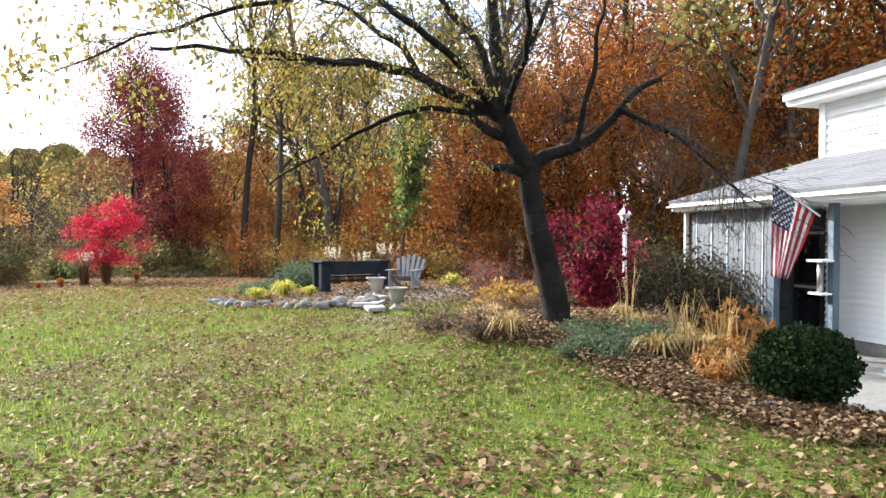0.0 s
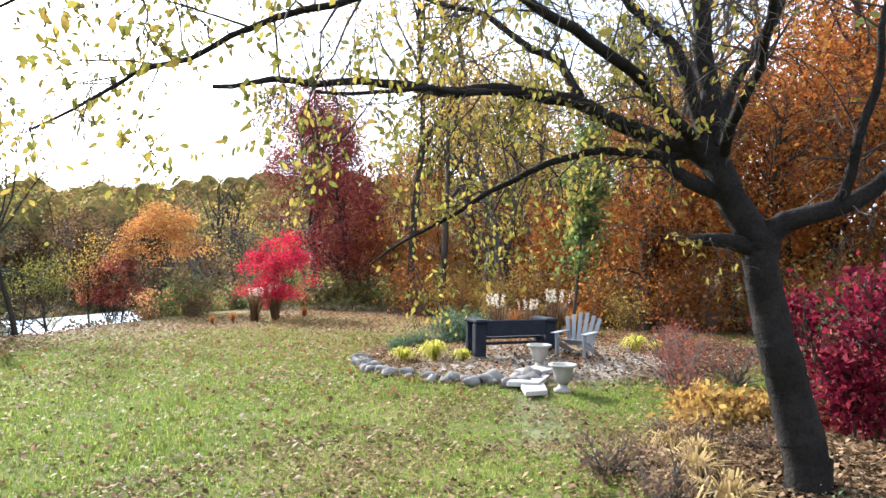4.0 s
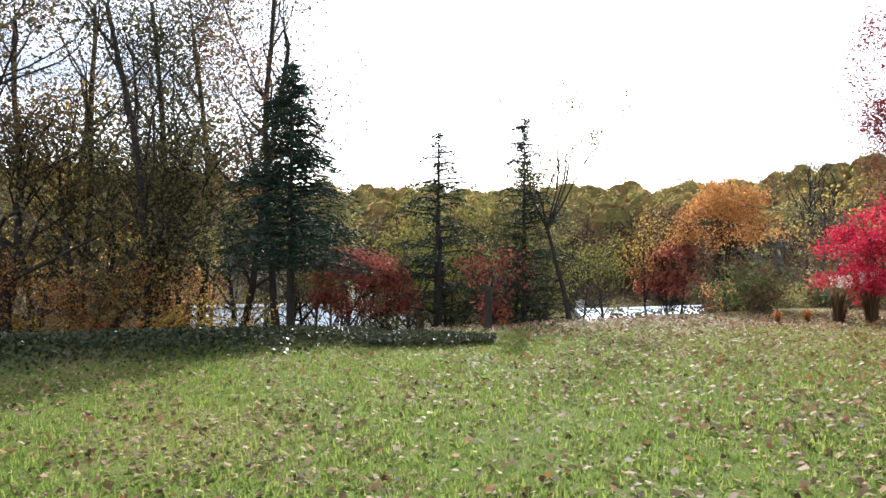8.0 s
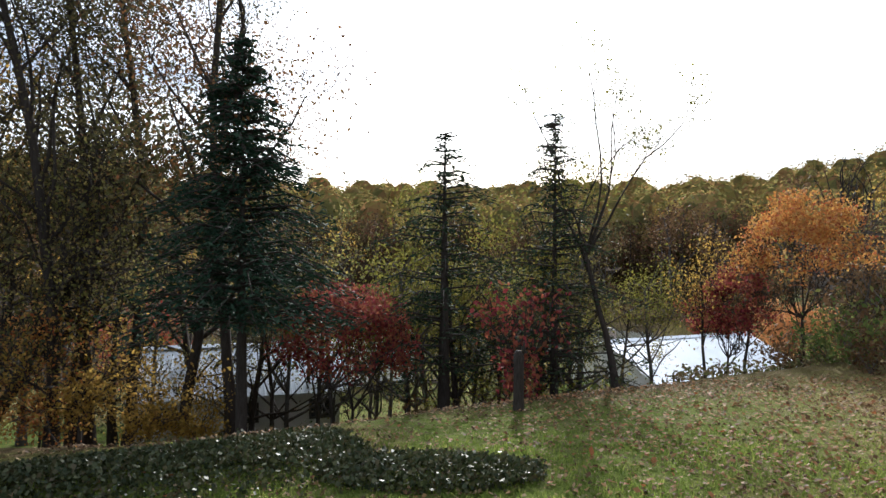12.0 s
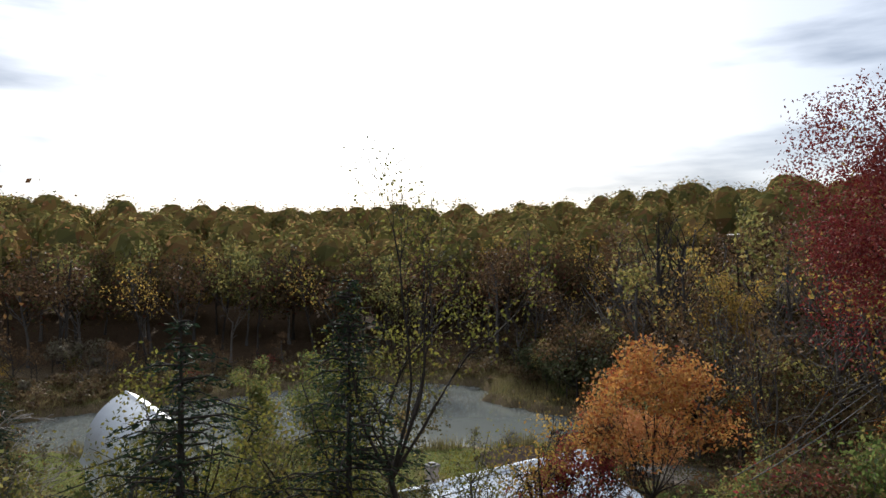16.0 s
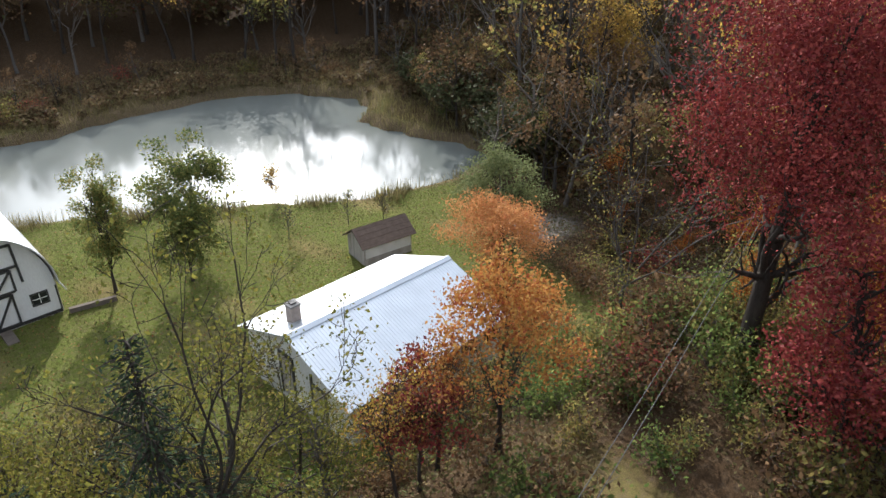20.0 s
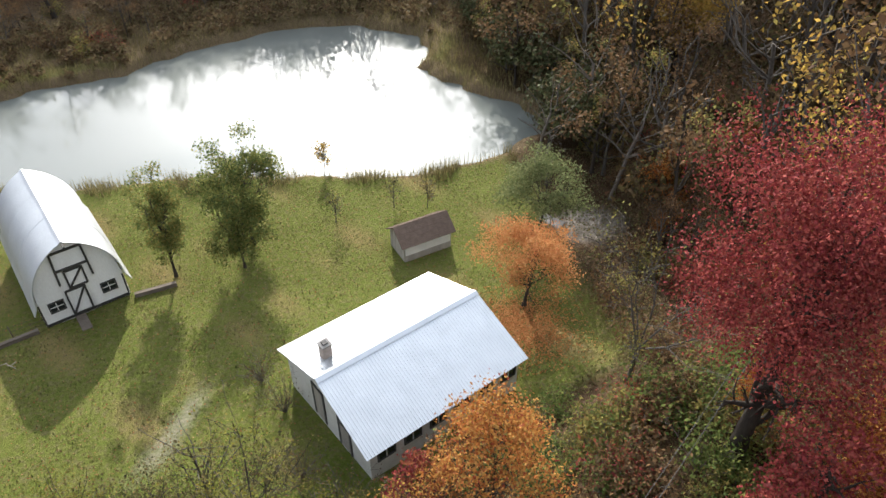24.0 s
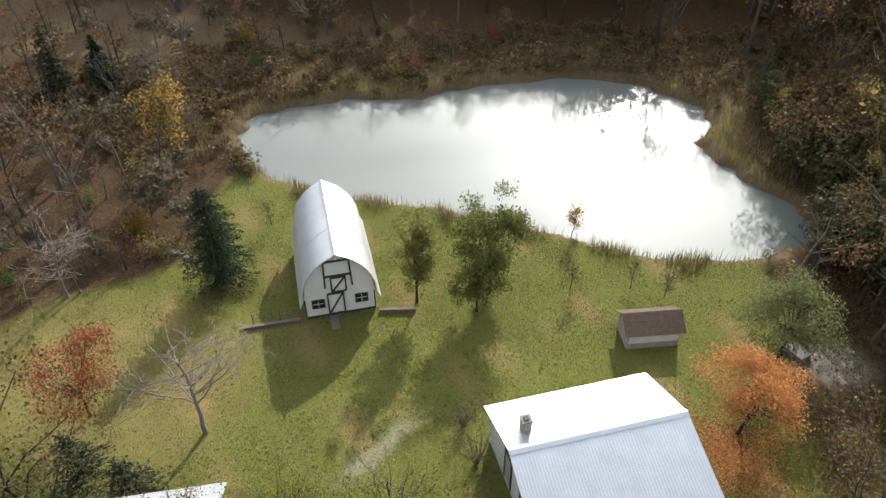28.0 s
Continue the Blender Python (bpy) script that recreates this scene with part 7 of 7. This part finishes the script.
    run([at(2.0, 0.4, 3.6), at(2.6, 1.2, 3.5), at(3.2, 2.0, 3.35)], 0.03, 0.012)
    limbs = list(ROUGH)
    segs, tips = [], []
    TW = dict(pieces=(5, 4, 3), wander=(0.2, 0.28, 0.3), lift=(-0.04, -0.13, -0.18), taper=0.8, thin=0.0026, bare=(0.2, 0.1, 0), forks=(2, 1, 0), chance=(0.9, 0.8, 0), spread=(0.8, 0.8, 0), ratio=(0.55, 0.5, 0), girth=0.6)
    for i, (p, d, r) in enumerate(twig_from):
        if i < trunk_len + 8 or r > 0.085:
            continue
        for _ in range(2 if r < 0.06 else 1):
            if rng.random() < (0.72 if p[2] < 3.4 and (p[0] - 6.47) * -0.43 + (p[1] - 3.08) * 0.9 > 1.2 else 0.6):
                e = unit(unit(d) * 0.6 + rng.normal(0, 0.7, 3) + (0, 0, 0.12))
                limb(rng, p, e, rng.uniform(0.45, 1.15), min(0.011, r * 0.5), 0, segs, tips, TW)
    for p, d, r in list(twig_from):
        if (p[0] - 6.47) * -0.43 + (p[1] - 3.08) * 0.9 < -1.25 and r < 0.05:
            for _ in range(3):
                e = unit(unit(d) * 0.5 + rng.normal(0, 0.55, 3) - (0, 0, 0.45))
                limb(rng, p, e, rng.uniform(0.5, 1.25), 0.009, 0, segs, tips, TW)
    # stay clear of the open lawn under the limbs
    def clear(q):
        if q[1] > 6.0 and math.hypot(q[0] - 3.9, q[1] - 6.4) < 2.1:
            return False
        if q[2] < 1.25 and q[0] < 6:
            return False
        p, d = np.array([1.0, 1.0, 2.1]), np.array([2.9, 7.2, -0.9])
        t = min(max(float((q - p) @ d / (d @ d)), 0), 1)
        return np.linalg.norm(q - p - d * t) > 0.95

    segs = [s for s in segs if clear(s[1]) and clear(s[0])]
    tips = np.array([t for t in tips if clear(t)])
    ob = thing("apple_tree", pose(0, 0, 0), "old gnarled apple tree, nearly bare, with yellow leaves clinging on", "tree")
    v, f = tubes(limbs, 9)
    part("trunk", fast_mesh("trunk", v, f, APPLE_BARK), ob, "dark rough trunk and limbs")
    v, f = tubes(segs, 3)
    part("twig_growth", fast_mesh("twigs", v, f, BARK), ob, "fine grey twigs")
    side = (tips[:, 0] - 6.47) * -0.43 + (tips[:, 1] - 3.08) * 0.9
    w = np.clip(0.06 + 0.5 * side, 0.012, 1.0) * np.where(tips[:, 2] > 3.7, 0.35, 1.0)
    pick = tips[rng.choice(len(tips), 5200, p=w / w.sum())]
    v, f = petals(rng, pick, 0.058, 0.05, 0.52, 1.4, oval=True)
    part("foliage", fast_mesh("leaves", v, f, L_APPLE), ob, "yellow-green drooping leaves")


apple_tree()

# ---- ground cover: grass, fallen leaves, ivy, reeds ----
def scatter_grass():
    rng = np.random.default_rng(500)
    n = 210000
    u = rng.uniform(0, 1, n)
    y = -1.0 + 27 * u**1.25
    x = rng.uniform(-4.5, 13, n)
    wood, marsh, dirt, dry = cover(x, y)
    tuft_at = np.sin(x * 5.1 + 2 * np.sin(y * 3.3)) * np.sin(y * 4.7 + 1.5 * np.sin(x * 2.9)) + 0.6 * np.sin(x * 1.3 + y * 0.9)
    ok = (wood < 0.4) & (dirt < 0.3) & ~((x > 8.6) & (y < 2.0)) & (rng.random(n) < 0.55 + 0.45 * tuft_at)
    x, y = x[ok], y[ok]
    z = land(x, y)
    n = len(x)
    c = np.stack([x, y, z], 1)
    h = rng.uniform(0.035, 0.085, (n, 1))
    az = rng.uniform(0, math.tau, n)
    d = np.stack([np.cos(az), np.sin(az), np.zeros(n)], 1)
    s = np.stack([-d[:, 1], d[:, 0], np.zeros(n)], 1) * rng.uniform(0.005, 0.011, (n, 1))
    tip = c + d * h * rng.uniform(0.1, 0.9, (n, 1)) + np.array([0, 0, 1.0]) * h
    v = np.stack([c - s, c + s, tip], 1).reshape(-1, 3)
    tagged(new("grass", fast_mesh("grass", v, np.arange(3 * n).reshape(n, 3), L_GRASS)), "short green lawn grass", "grass", kind="stuff")


def lawn_tufts():
    """Standing tufts over the lower lawn, where the sun shines through them."""
    rng = np.random.default_rng(506)
    n = 90000
    x, y = rng.uniform(-5, 15, n), rng.uniform(9, 27, n)
    wood, marsh, dirt, dry = cover(x, y)
    clump = np.sin(x * 2.3 + 1.8 * np.sin(y * 1.7)) * np.sin(y * 2.9 + x * 0.7)
    ok = (wood < 0.4) & (dirt < 0.3) & (rng.random(n) < 0.4 + 0.45 * clump)
    x, y = x[ok], y[ok]
    n = len(x)
    c = np.stack([x, y, land(x, y) - 0.005], 1)
    h = rng.uniform(0.05, 0.12, (n, 1))
    az = rng.uniform(0, math.tau, n)
    d = np.stack([np.cos(az), np.sin(az), np.zeros(n)], 1)
    s = np.stack([-d[:, 1], d[:, 0], np.zeros(n)], 1) * rng.uniform(0.008, 0.018, (n, 1))
    tip = c + d * h * rng.uniform(0.1, 0.9, (n, 1)) + np.array([0, 0, 1.0]) * h
    v = np.stack([c - s, c + s, tip], 1).reshape(-1, 3)
    tagged(new("grass_tufts", fast_mesh("grass_tufts", v, np.arange(3 * n).reshape(n, 3), L_GRASS)), "uneven tufts of green lawn grass", "grass", kind="stuff")


def flat_leaves(rng, x, y, size, lift=0.03):
    n = len(x)
    c = np.stack([x, y, land(x, y) + rng.uniform(0.012, lift, n)], 1)
    az = rng.uniform(0, math.tau, n)
    a = np.stack([np.cos(az), np.sin(az), rng.normal(0, 0.35, n)], 1)
    b = np.stack([-np.sin(az), np.cos(az), rng.normal(0, 0.35, n)], 1)
    s = size * rng.uniform(0.5, 1.4, (n, 1))
    v = np.stack([c - a * s * 0.55, c + b * s * 0.4 + (0, 0, 0.01), c + a * s * 0.5, c - b * s * 0.38 + (0, 0, 0.012)], 1)
    v[:, :, 2] = np.maximum(v[:, :, 2], (land(x, y) + 0.004)[:, None])
    return v.reshape(-1, 3), np.arange(4 * n).reshape(n, 4)


def scatter_leaves():
    rng = np.random.default_rng(510)
    x, y = rng.uniform(-6, 20, 76000), -1.5 + 36 * rng.uniform(0, 1, 76000) ** 1.2
    keep = (y < 30 + 0.3 * x) & ~((x > 9.0) & (y < 1.2)) & (rng.random(76000) < 0.4 + 0.6 * (np.sin(x * 0.8 + 1) * np.sin(y * 0.6) + 0.6 * np.sin(2.7 * x + 1.1 * y) > 0.0))
    v, f = flat_leaves(rng, x[keep], y[keep], 0.068, 0.06)
    tagged(new("fallen_leaves", fast_mesh("fallen_leaves", v, f, L_LITTER)), "scattered dry brown leaves on the lawn", "leaves", kind="stuff")
    x, y = rng.uniform(-4, 21, 30000), rng.uniform(9, 33, 30000)
    keep = (rng.random(30000) < 0.15 + 0.85 * ease(3, 13, x + 0.25 * (y - 16))) & (y < 31 + 0.3 * x)
    v, f = flat_leaves(rng, x[keep], y[keep], 0.095, 0.08)
    tagged(new("leaf_carpet", fast_mesh("leaf_carpet", v, f, L_CARPET)), "carpet of tan and rust leaves toward the woods", "leaves", kind="stuff")
    x, y = rng.uniform(-1.5, 9.5, 34000), -1.5 + 11 * rng.uniform(0, 1, 34000) ** 1.15
    keep = (np.sin(x * 1.7 + 1.2 * np.sin(y * 1.1)) * np.sin(y * 1.9 + x * 0.4) > rng.uniform(-0.9, 0.5, 34000)) & ~((x > 8.2) & (y < 1.6))
    v, f = flat_leaves(rng, x[keep], y[keep], 0.05, 0.05)
    tagged(new("leaf_flecks", fast_mesh("leaf_flecks", v, f, L_LITTER)), "small curled leaves and leaf scraps in the grass", "leaves", kind="stuff")
    a, r = rng.uniform(0, math.tau, 16000), np.sqrt(rng.uniform(0, 1, 16000))
    x, y = 9.0 + 3.4 * r * np.cos(a), 2.7 + 2.4 * r * np.sin(a)
    keep = ((x - 10.1) * 0.71 - (y + 0.27) * 0.70 < -0.9)
    v, f = flat_leaves(rng, x[keep], y[keep], 0.06, 0.09)
    tagged(new("bed_litter", fast_mesh("bed_litter", v, f, L_LITTER)), "thick brown leaf litter in the flower bed", "leaves", kind="stuff")
    t, o = rng.uniform(0, 1, 15000), rng.normal(0, 0.33, 15000)
    x, y = np.interp(t, (0, 0.35, 0.6, 0.8, 1), (7.0, 5.7, 5.2, 4.75, 4.2)) + 0.6 * o + 0.25, np.interp(t, (0, 0.35, 0.6, 0.8, 1), (3.5, 1.9, 1.1, 0.35, -0.9)) - 0.55 * o - 0.2
    v, f = flat_leaves(rng, x, y, 0.055, 0.1)
    tagged(new("edge_litter", fast_mesh("edge_litter", v, f, L_LITTER)), "drift of curled brown leaves along the edge of the bed", "leaves", kind="stuff")
    a, r = rng.uniform(0, math.tau, 7000), np.sqrt(rng.uniform(0, 1, 7000))
    x, y = 13.6 + 4.4 * r * np.cos(a), 11.4 + 4.6 * r * np.sin(a)
    v, f = flat_leaves(rng, x, y, 0.07, 0.05)
    tagged(new("garden_litter", fast_mesh("garden_litter", v, f, L_LITTER)), "pale leaf litter over the garden's gravel", "leaves", kind="stuff")


def scatter_ivy():
    rng = np.random.default_rng(520)
    t, o = rng.uniform(-0.05, 1.02, 26000), rng.normal(0, 0.85, 26000)
    x, y = -10 + 10.5 * t - 0.555 * o, 18.5 + 7.0 * t + 0.83 * o
    a, r = rng.uniform(0, math.tau, 4500), np.sqrt(rng.uniform(0, 1, 4500))
    x = np.concatenate([x, 2.3 + 1.9 * r * np.cos(a)])
    y = np.concatenate([y, 23.9 + 0.95 * r * np.sin(a)])
    c = np.stack([x, y, land(x, y) + rng.uniform(0.02, 0.2, len(x))], 1)
    v, f = petals(rng, c, 0.085, 0.02, 0.8, 0)
    tagged(new("ivy", fast_mesh("ivy", v, f, L_IVY)), "dense glossy dark ivy over a low bank", "ivy", kind="stuff")


def reed_bed(name, label, count, seed, leaf, height, where):
    rng = np.random.default_rng(seed)
    x, y = where(rng, count)
    n = len(x)
    c = np.stack([x, y, np.maximum(land(x, y), WATER) - 0.05], 1)
    h = height * rng.uniform(0.5, 1.2, (n, 1))
    az = rng.uniform(0, math.tau, n)
    d = np.stack([np.cos(az), np.sin(az), np.zeros(n)], 1)
    s = np.stack([-d[:, 1], d[:, 0], np.zeros(n)], 1) * rng.uniform(0.012, 0.035, (n, 1))
    tip = c + d * h * rng.uniform(0.05, 0.45, (n, 1)) + np.array([0, 0, 1.0]) * h
    v = np.stack([c - s, c + s, tip], 1).reshape(-1, 3)
    tagged(new(name, fast_mesh(name, v, np.arange(3 * n).reshape(n, 3), leaf)), label, "reeds", kind="stuff")


def near_bank(rng, n):
    x = rng.uniform(-22, 27, n)
    y = rng.uniform(68, 84, n)
    e = pond_edge(x, y)
    dens = np.clip(0.5 + 0.8 * np.sin(x * 0.7) * np.sin(x * 0.23 + 2), 0.06, 1)
    ok = (e > -0.03) & (e < 0.10 + 0.05 * np.sin(x)) & (rng.random(n) < dens)
    return x[ok], y[ok]


def far_bank(rng, n):
    x, y = rng.uniform(-45, 38, n), rng.uniform(80, 120, n)
    e = pond_edge(x, y)
    ok = (e > -0.015) & (e < 0.9)
    return x[ok], y[ok]


def undergrowth():
    """Brambles and low weeds over the rough ground of the slope."""
    rng = np.random.default_rng(525)
    x, y = rng.uniform(-6, 46, 230000), rng.uniform(30, 74, 230000)
    wood = cover(x, y)[0]
    d = y - (33 + 0.56 * np.clip(x, -4, 20) + 0.35 * np.clip(x - 20, 0, 60))
    clump = np.sin(x * 1.1 + 1.5 * np.sin(y * 0.7)) * np.sin(y * 0.9 + x * 0.3)
    ok = (wood > 0.45) & ((d > -5) & (x > 9) | (d > -2) | (x > 21)) & (pond_edge(x, y) > 0.08) & (rng.random(230000) < 0.45 + 0.4 * clump) & ~((np.abs((x - 13.9) * 0.9 + (y - 51.3) * 0.434) < 5.2) & (np.abs((y - 51.3) * 0.9 - (x - 13.9) * 0.434) < 4.6))
    x, y, clump = x[ok], y[ok], clump[ok]
    c = np.stack([x, y, land(x, y) + rng.uniform(0.02, 0.16, len(x)) + rng.uniform(0, 0.5, len(x)) * np.clip(clump + 0.3, 0, 1)], 1)
    v, f = petals(rng, c, 0.15, 0.03, 0.6, 0.2)
    tagged(new("undergrowth", fast_mesh("undergrowth", v, f, leaf_material("weed_leaf", (0.06, 0.055, 0.03), (0.12, 0.10, 0.045), (0.10, 0.12, 0.045), (0.2, 0.14, 0.07), (0.08, 0.05, 0.03), glow=0.25))), "tangled low weeds and brambles on the slope", "undergrowth", kind="stuff")


def valley_grass():
    """Coarse tufts and dropped leaves over the lawn of the valley."""
    rng = np.random.default_rng(505)
    n = 110000
    x, y = rng.uniform(-29, 30, n), rng.uniform(42, 76, n)
    wood, marsh, dirt, dry = cover(x, y)
    clump = np.sin(x * 0.9 + 1.4 * np.sin(y * 0.5)) * np.sin(y * 1.1 + x * 0.4)
    ok = (wood < 0.5) & (dirt < 0.25) & (pond_edge(x, y) > 0.03) & (rng.random(n) < 0.6 + 0.4 * clump) & ~((np.abs((x - 13.9) * 0.9 + (y - 51.3) * 0.434) < 5.2) & (np.abs((y - 51.3) * 0.9 - (x - 13.9) * 0.434) < 4.6))
    x, y = x[ok], y[ok]
    n = len(x)
    c = np.stack([x, y, land(x, y) - 0.01], 1)
    h = rng.uniform(0.04, 0.13, (n, 1))
    az = rng.uniform(0, math.tau, n)
    d = np.stack([np.cos(az), np.sin(az), np.zeros(n)], 1)
    s = np.stack([-d[:, 1], d[:, 0], np.zeros(n)], 1) * rng.uniform(0.018, 0.05, (n, 1))
    tip = c + d * h * rng.uniform(0.2, 1.2, (n, 1)) + np.array([0, 0, 1.0]) * h
    v = np.stack([c - s, c + s, tip], 1).reshape(-1, 3)
    leaf = leaf_material("rough_grass", (0.045, 0.05, 0.016), (0.085, 0.09, 0.028), (0.14, 0.135, 0.044), (0.2, 0.165, 0.075), glow=0.4)
    tagged(new("rough_grass", fast_mesh("rough_grass", v, np.arange(3 * n).reshape(n, 3), leaf)), "rough tufted grass of the valley lawn", "grass", kind="stuff")
    v, f = flat_leaves(rng, 21.5 + np.clip(rng.normal(0, 1.5, 7000), -4, 4), 54.6 + np.clip(rng.normal(0, 1.6, 7000), -4, 4), 0.1, 0.08)
    tagged(new("orange_leaves", fast_mesh("orange_leaves", v, f, L_TAN)), "carpet of orange leaves beneath a maple", "leaves", kind="stuff")
    x, y = rng.uniform(-22, 30, 14000), rng.uniform(44, 74, 14000)
    ok = (cover(x, y)[0] < 0.6) & (pond_edge(x, y) > 0.04)
    v, f = flat_leaves(rng, x[ok], y[ok], 0.085, 0.08)
    tagged(new("valley_leaves", fast_mesh("valley_leaves", v, f, L_CARPET)), "dry leaves strewn over the valley lawn", "leaves", kind="stuff")


scatter_grass()
lawn_tufts()
valley_grass()
undergrowth()
scatter_leaves()
scatter_ivy()
reed_bed("reeds", "tan cattails and reeds along the near bank of the pond", 60000, 530, L_REED, 1.1, near_bank)
reed_bed("marsh_grass", "brown marsh grass and sedge beyond the pond", 90000, 531, L_REED, 0.8, far_bank)

# brush and saplings of the valley
THICK = [bush_meshes(540 + k, 1.6, 1.7, (L_BROWN, L_OLIVE, L_GREEN, L_MAROON)[k], 640, 0.17, 8, 0.4, 0.5) for k in range(4)]
rng = np.random.default_rng(545)
WORDS = ("brown tangled brush bush", "dull olive thicket bush", "green leafy thicket bush", "reddish thicket bush")
count = 0
while count < 120:
    k = count % 6
    if k < 2:
        x, y = rng.uniform(20, 36), rng.uniform(38, 60)
        if y > 57 and x < 31 or math.hypot(x - 25.6, y - 48.3) < 0.8 or x < 25.5 and y > 45:
            continue
    elif k == 2:
        x, y = rng.uniform(29, 40), rng.uniform(66, 100)
    elif k == 3:
        x, y = rng.uniform(-30, 36), rng.uniform(98, 116)
    elif k == 4:
        x, y = rng.uniform(-38, -19), rng.uniform(48, 84)
        if x > west_edge(y) - 0.5:
            continue
    else:
        x, y = rng.uniform(-3, 20), 0
        y = crest_of(x) + rng.uniform(1.5, 4.5)
        if 10.5 < x < 21 and y > 43.5 + 0.45 * (x - 11):
            continue
    if pond_edge(x, y) < 0.1:
        continue
    kind = int(rng.choice(4, p=(0.45, 0.28, 0.2, 0.07)))
    place_bush("thicket_bush", (x, y, gz(x, y) - 0.03), THICK[kind], WORDS[kind] + " on rough ground", "shrub", "thicket bushes", rng.uniform(0, 360), rng.uniform(0.6, 1.35))
    count += 1
rng = np.random.default_rng(546)
for k in range(84):
    x, y = rng.uniform(14.5, 29), rng.uniform(34, 47)
    if math.hypot(x - 25.9, y - 40.6) > 0.9 and (x - 13.9) * 0.434 * -1 + (y - 51.3) * 0.9 < -5.2 and math.hypot(x - 16.2, y - 40.4) > 1.5:
        kind = int(rng.choice(4, p=(0.3, 0.3, 0.35, 0.05)))
        place_bush("thicket_bush", (x, y, gz(x, y) - 0.03), THICK[kind], WORDS[kind] + " on rough ground", "shrub", "thicket bushes", rng.uniform(0, 360), rng.uniform(0.7, 1.3))
for x, y, h in ((7.6, 51.0, 2.6), (8.2, 46.6, 2.2), (10.2, 44.6, 2.4), (12.8, 44.0, 1.8), (6.4, 53.5, 2.2)):
    place_bush("bare_shrub", (x, y, gz(x, y)), bush_meshes(int(600 + x * 10), 1.6, h, L_BROWN, 160, 0.1, 22, 0.3), "bare twiggy shrub beside the outbuilding", "shrub", "bare shrubs")
for k, (x, y) in enumerate(((11.8, 67.8), (16.2, 68.8), (18.6, 68.2), (-13.2, 71.2), (-21.3, 64.3))):
    tree_at("sapling", x, y, 2.6, 0.04, L_OLIVE if k < 4 else L_MAROON, 160, 0.14, "thin young sapling on the valley lawn", 610 + k, SPARSE, 0.2, BARK_GREY)
tree_at("sapling", 11.5, 74.6, 3.2, 0.04, L_GOLD, 500, 0.16, "small golden sapling at the water's edge", 620, TALL, 0.22)
place_bush("golden_shrub", (-31.7, 107.3, gz(-31.7, 107.3)), bush_meshes(621, 3.6, 2.2, L_GOLD, 2600, 0.22, 22, 0.4), "broad golden shrub in the marsh", "shrub")


def cable(name, a, b, sag, label):
    """A thin line that hangs between two points."""
    cu = bpy.data.curves.new(name, "CURVE")
    cu.dimensions, cu.bevel_depth, cu.bevel_resolution = "3D", 0.012, 1
    sp = cu.splines.new("POLY")
    sp.points.add(24)
    for i in range(25):
        t = i / 24
        sp.points[i].co = (a[0] + (b[0] - a[0]) * t, a[1] + (b[1] - a[1]) * t, a[2] + (b[2] - a[2]) * t - sag * 4 * t * (1 - t), 1)
    cu.materials.append(DARK_TRIM)
    tagged(new(name, cu), label, "cable", "overhead cables")


for k in range(2):
    cable("overhead_cable", (38.0 + 0.25 * k, 51.5 - 0.25 * k, 4.2), (13.4 + 0.25 * k, 32.7 - 0.25 * k, 3.2), 0.5, "thin dark overhead cable above the east slope")

edge = thing("stone_line", pose(0, 0, 0), "low line of field stones along the valley lawn's edge", "rocks")
rng = np.random.default_rng(650)
for k in range(16):
    t = k / 15
    x, y = -22.2 + 5.0 * t + rng.normal(0, 0.12), 66.6 - 0.9 * t + rng.normal(0, 0.12)
    z = rng.uniform(0.25, 0.5)
    part("stone", BOULDERS[k % 7], edge, m=pose(x, y, gz(x, y) + z * 0.12, 0, 0, rng.uniform(0, 360)) @ Matrix.Scale(z, 4))
place_bush("yellow_shrub", (-23.6, 68.0, gz(-23.6, 68.0)), bush_meshes(651, 1.9, 2.0, L_GOLD, 1500, 0.16, 14, 0.4), "rounded shrub in yellow-green leaf at the lawn's edge", "shrub")
fence = thing("wire_fence", pose(0, 0, 0), "thin wire fence on slim posts beside the barn", "fence")
for k in range(3):
    x, y = -9.6 + 1.7 * k, 59.5 + 0.75 * k
    part("fence_post", lathe([(0.035, -0.2), (0.035, 1.1), (0.01, 1.15)], 8), fence, m=pose(x, y, gz(x, y)), material=TIMBER)
for h in (0.35, 0.7, 1.02):
    part("wire", bar(bmesh.new(), (-9.6, 59.5, gz(-9.6, 59.5) + h), (-6.2, 61.0, gz(-6.2, 61.0) + h), 0.012, 0.012), fence, material=DARK_TRIM)
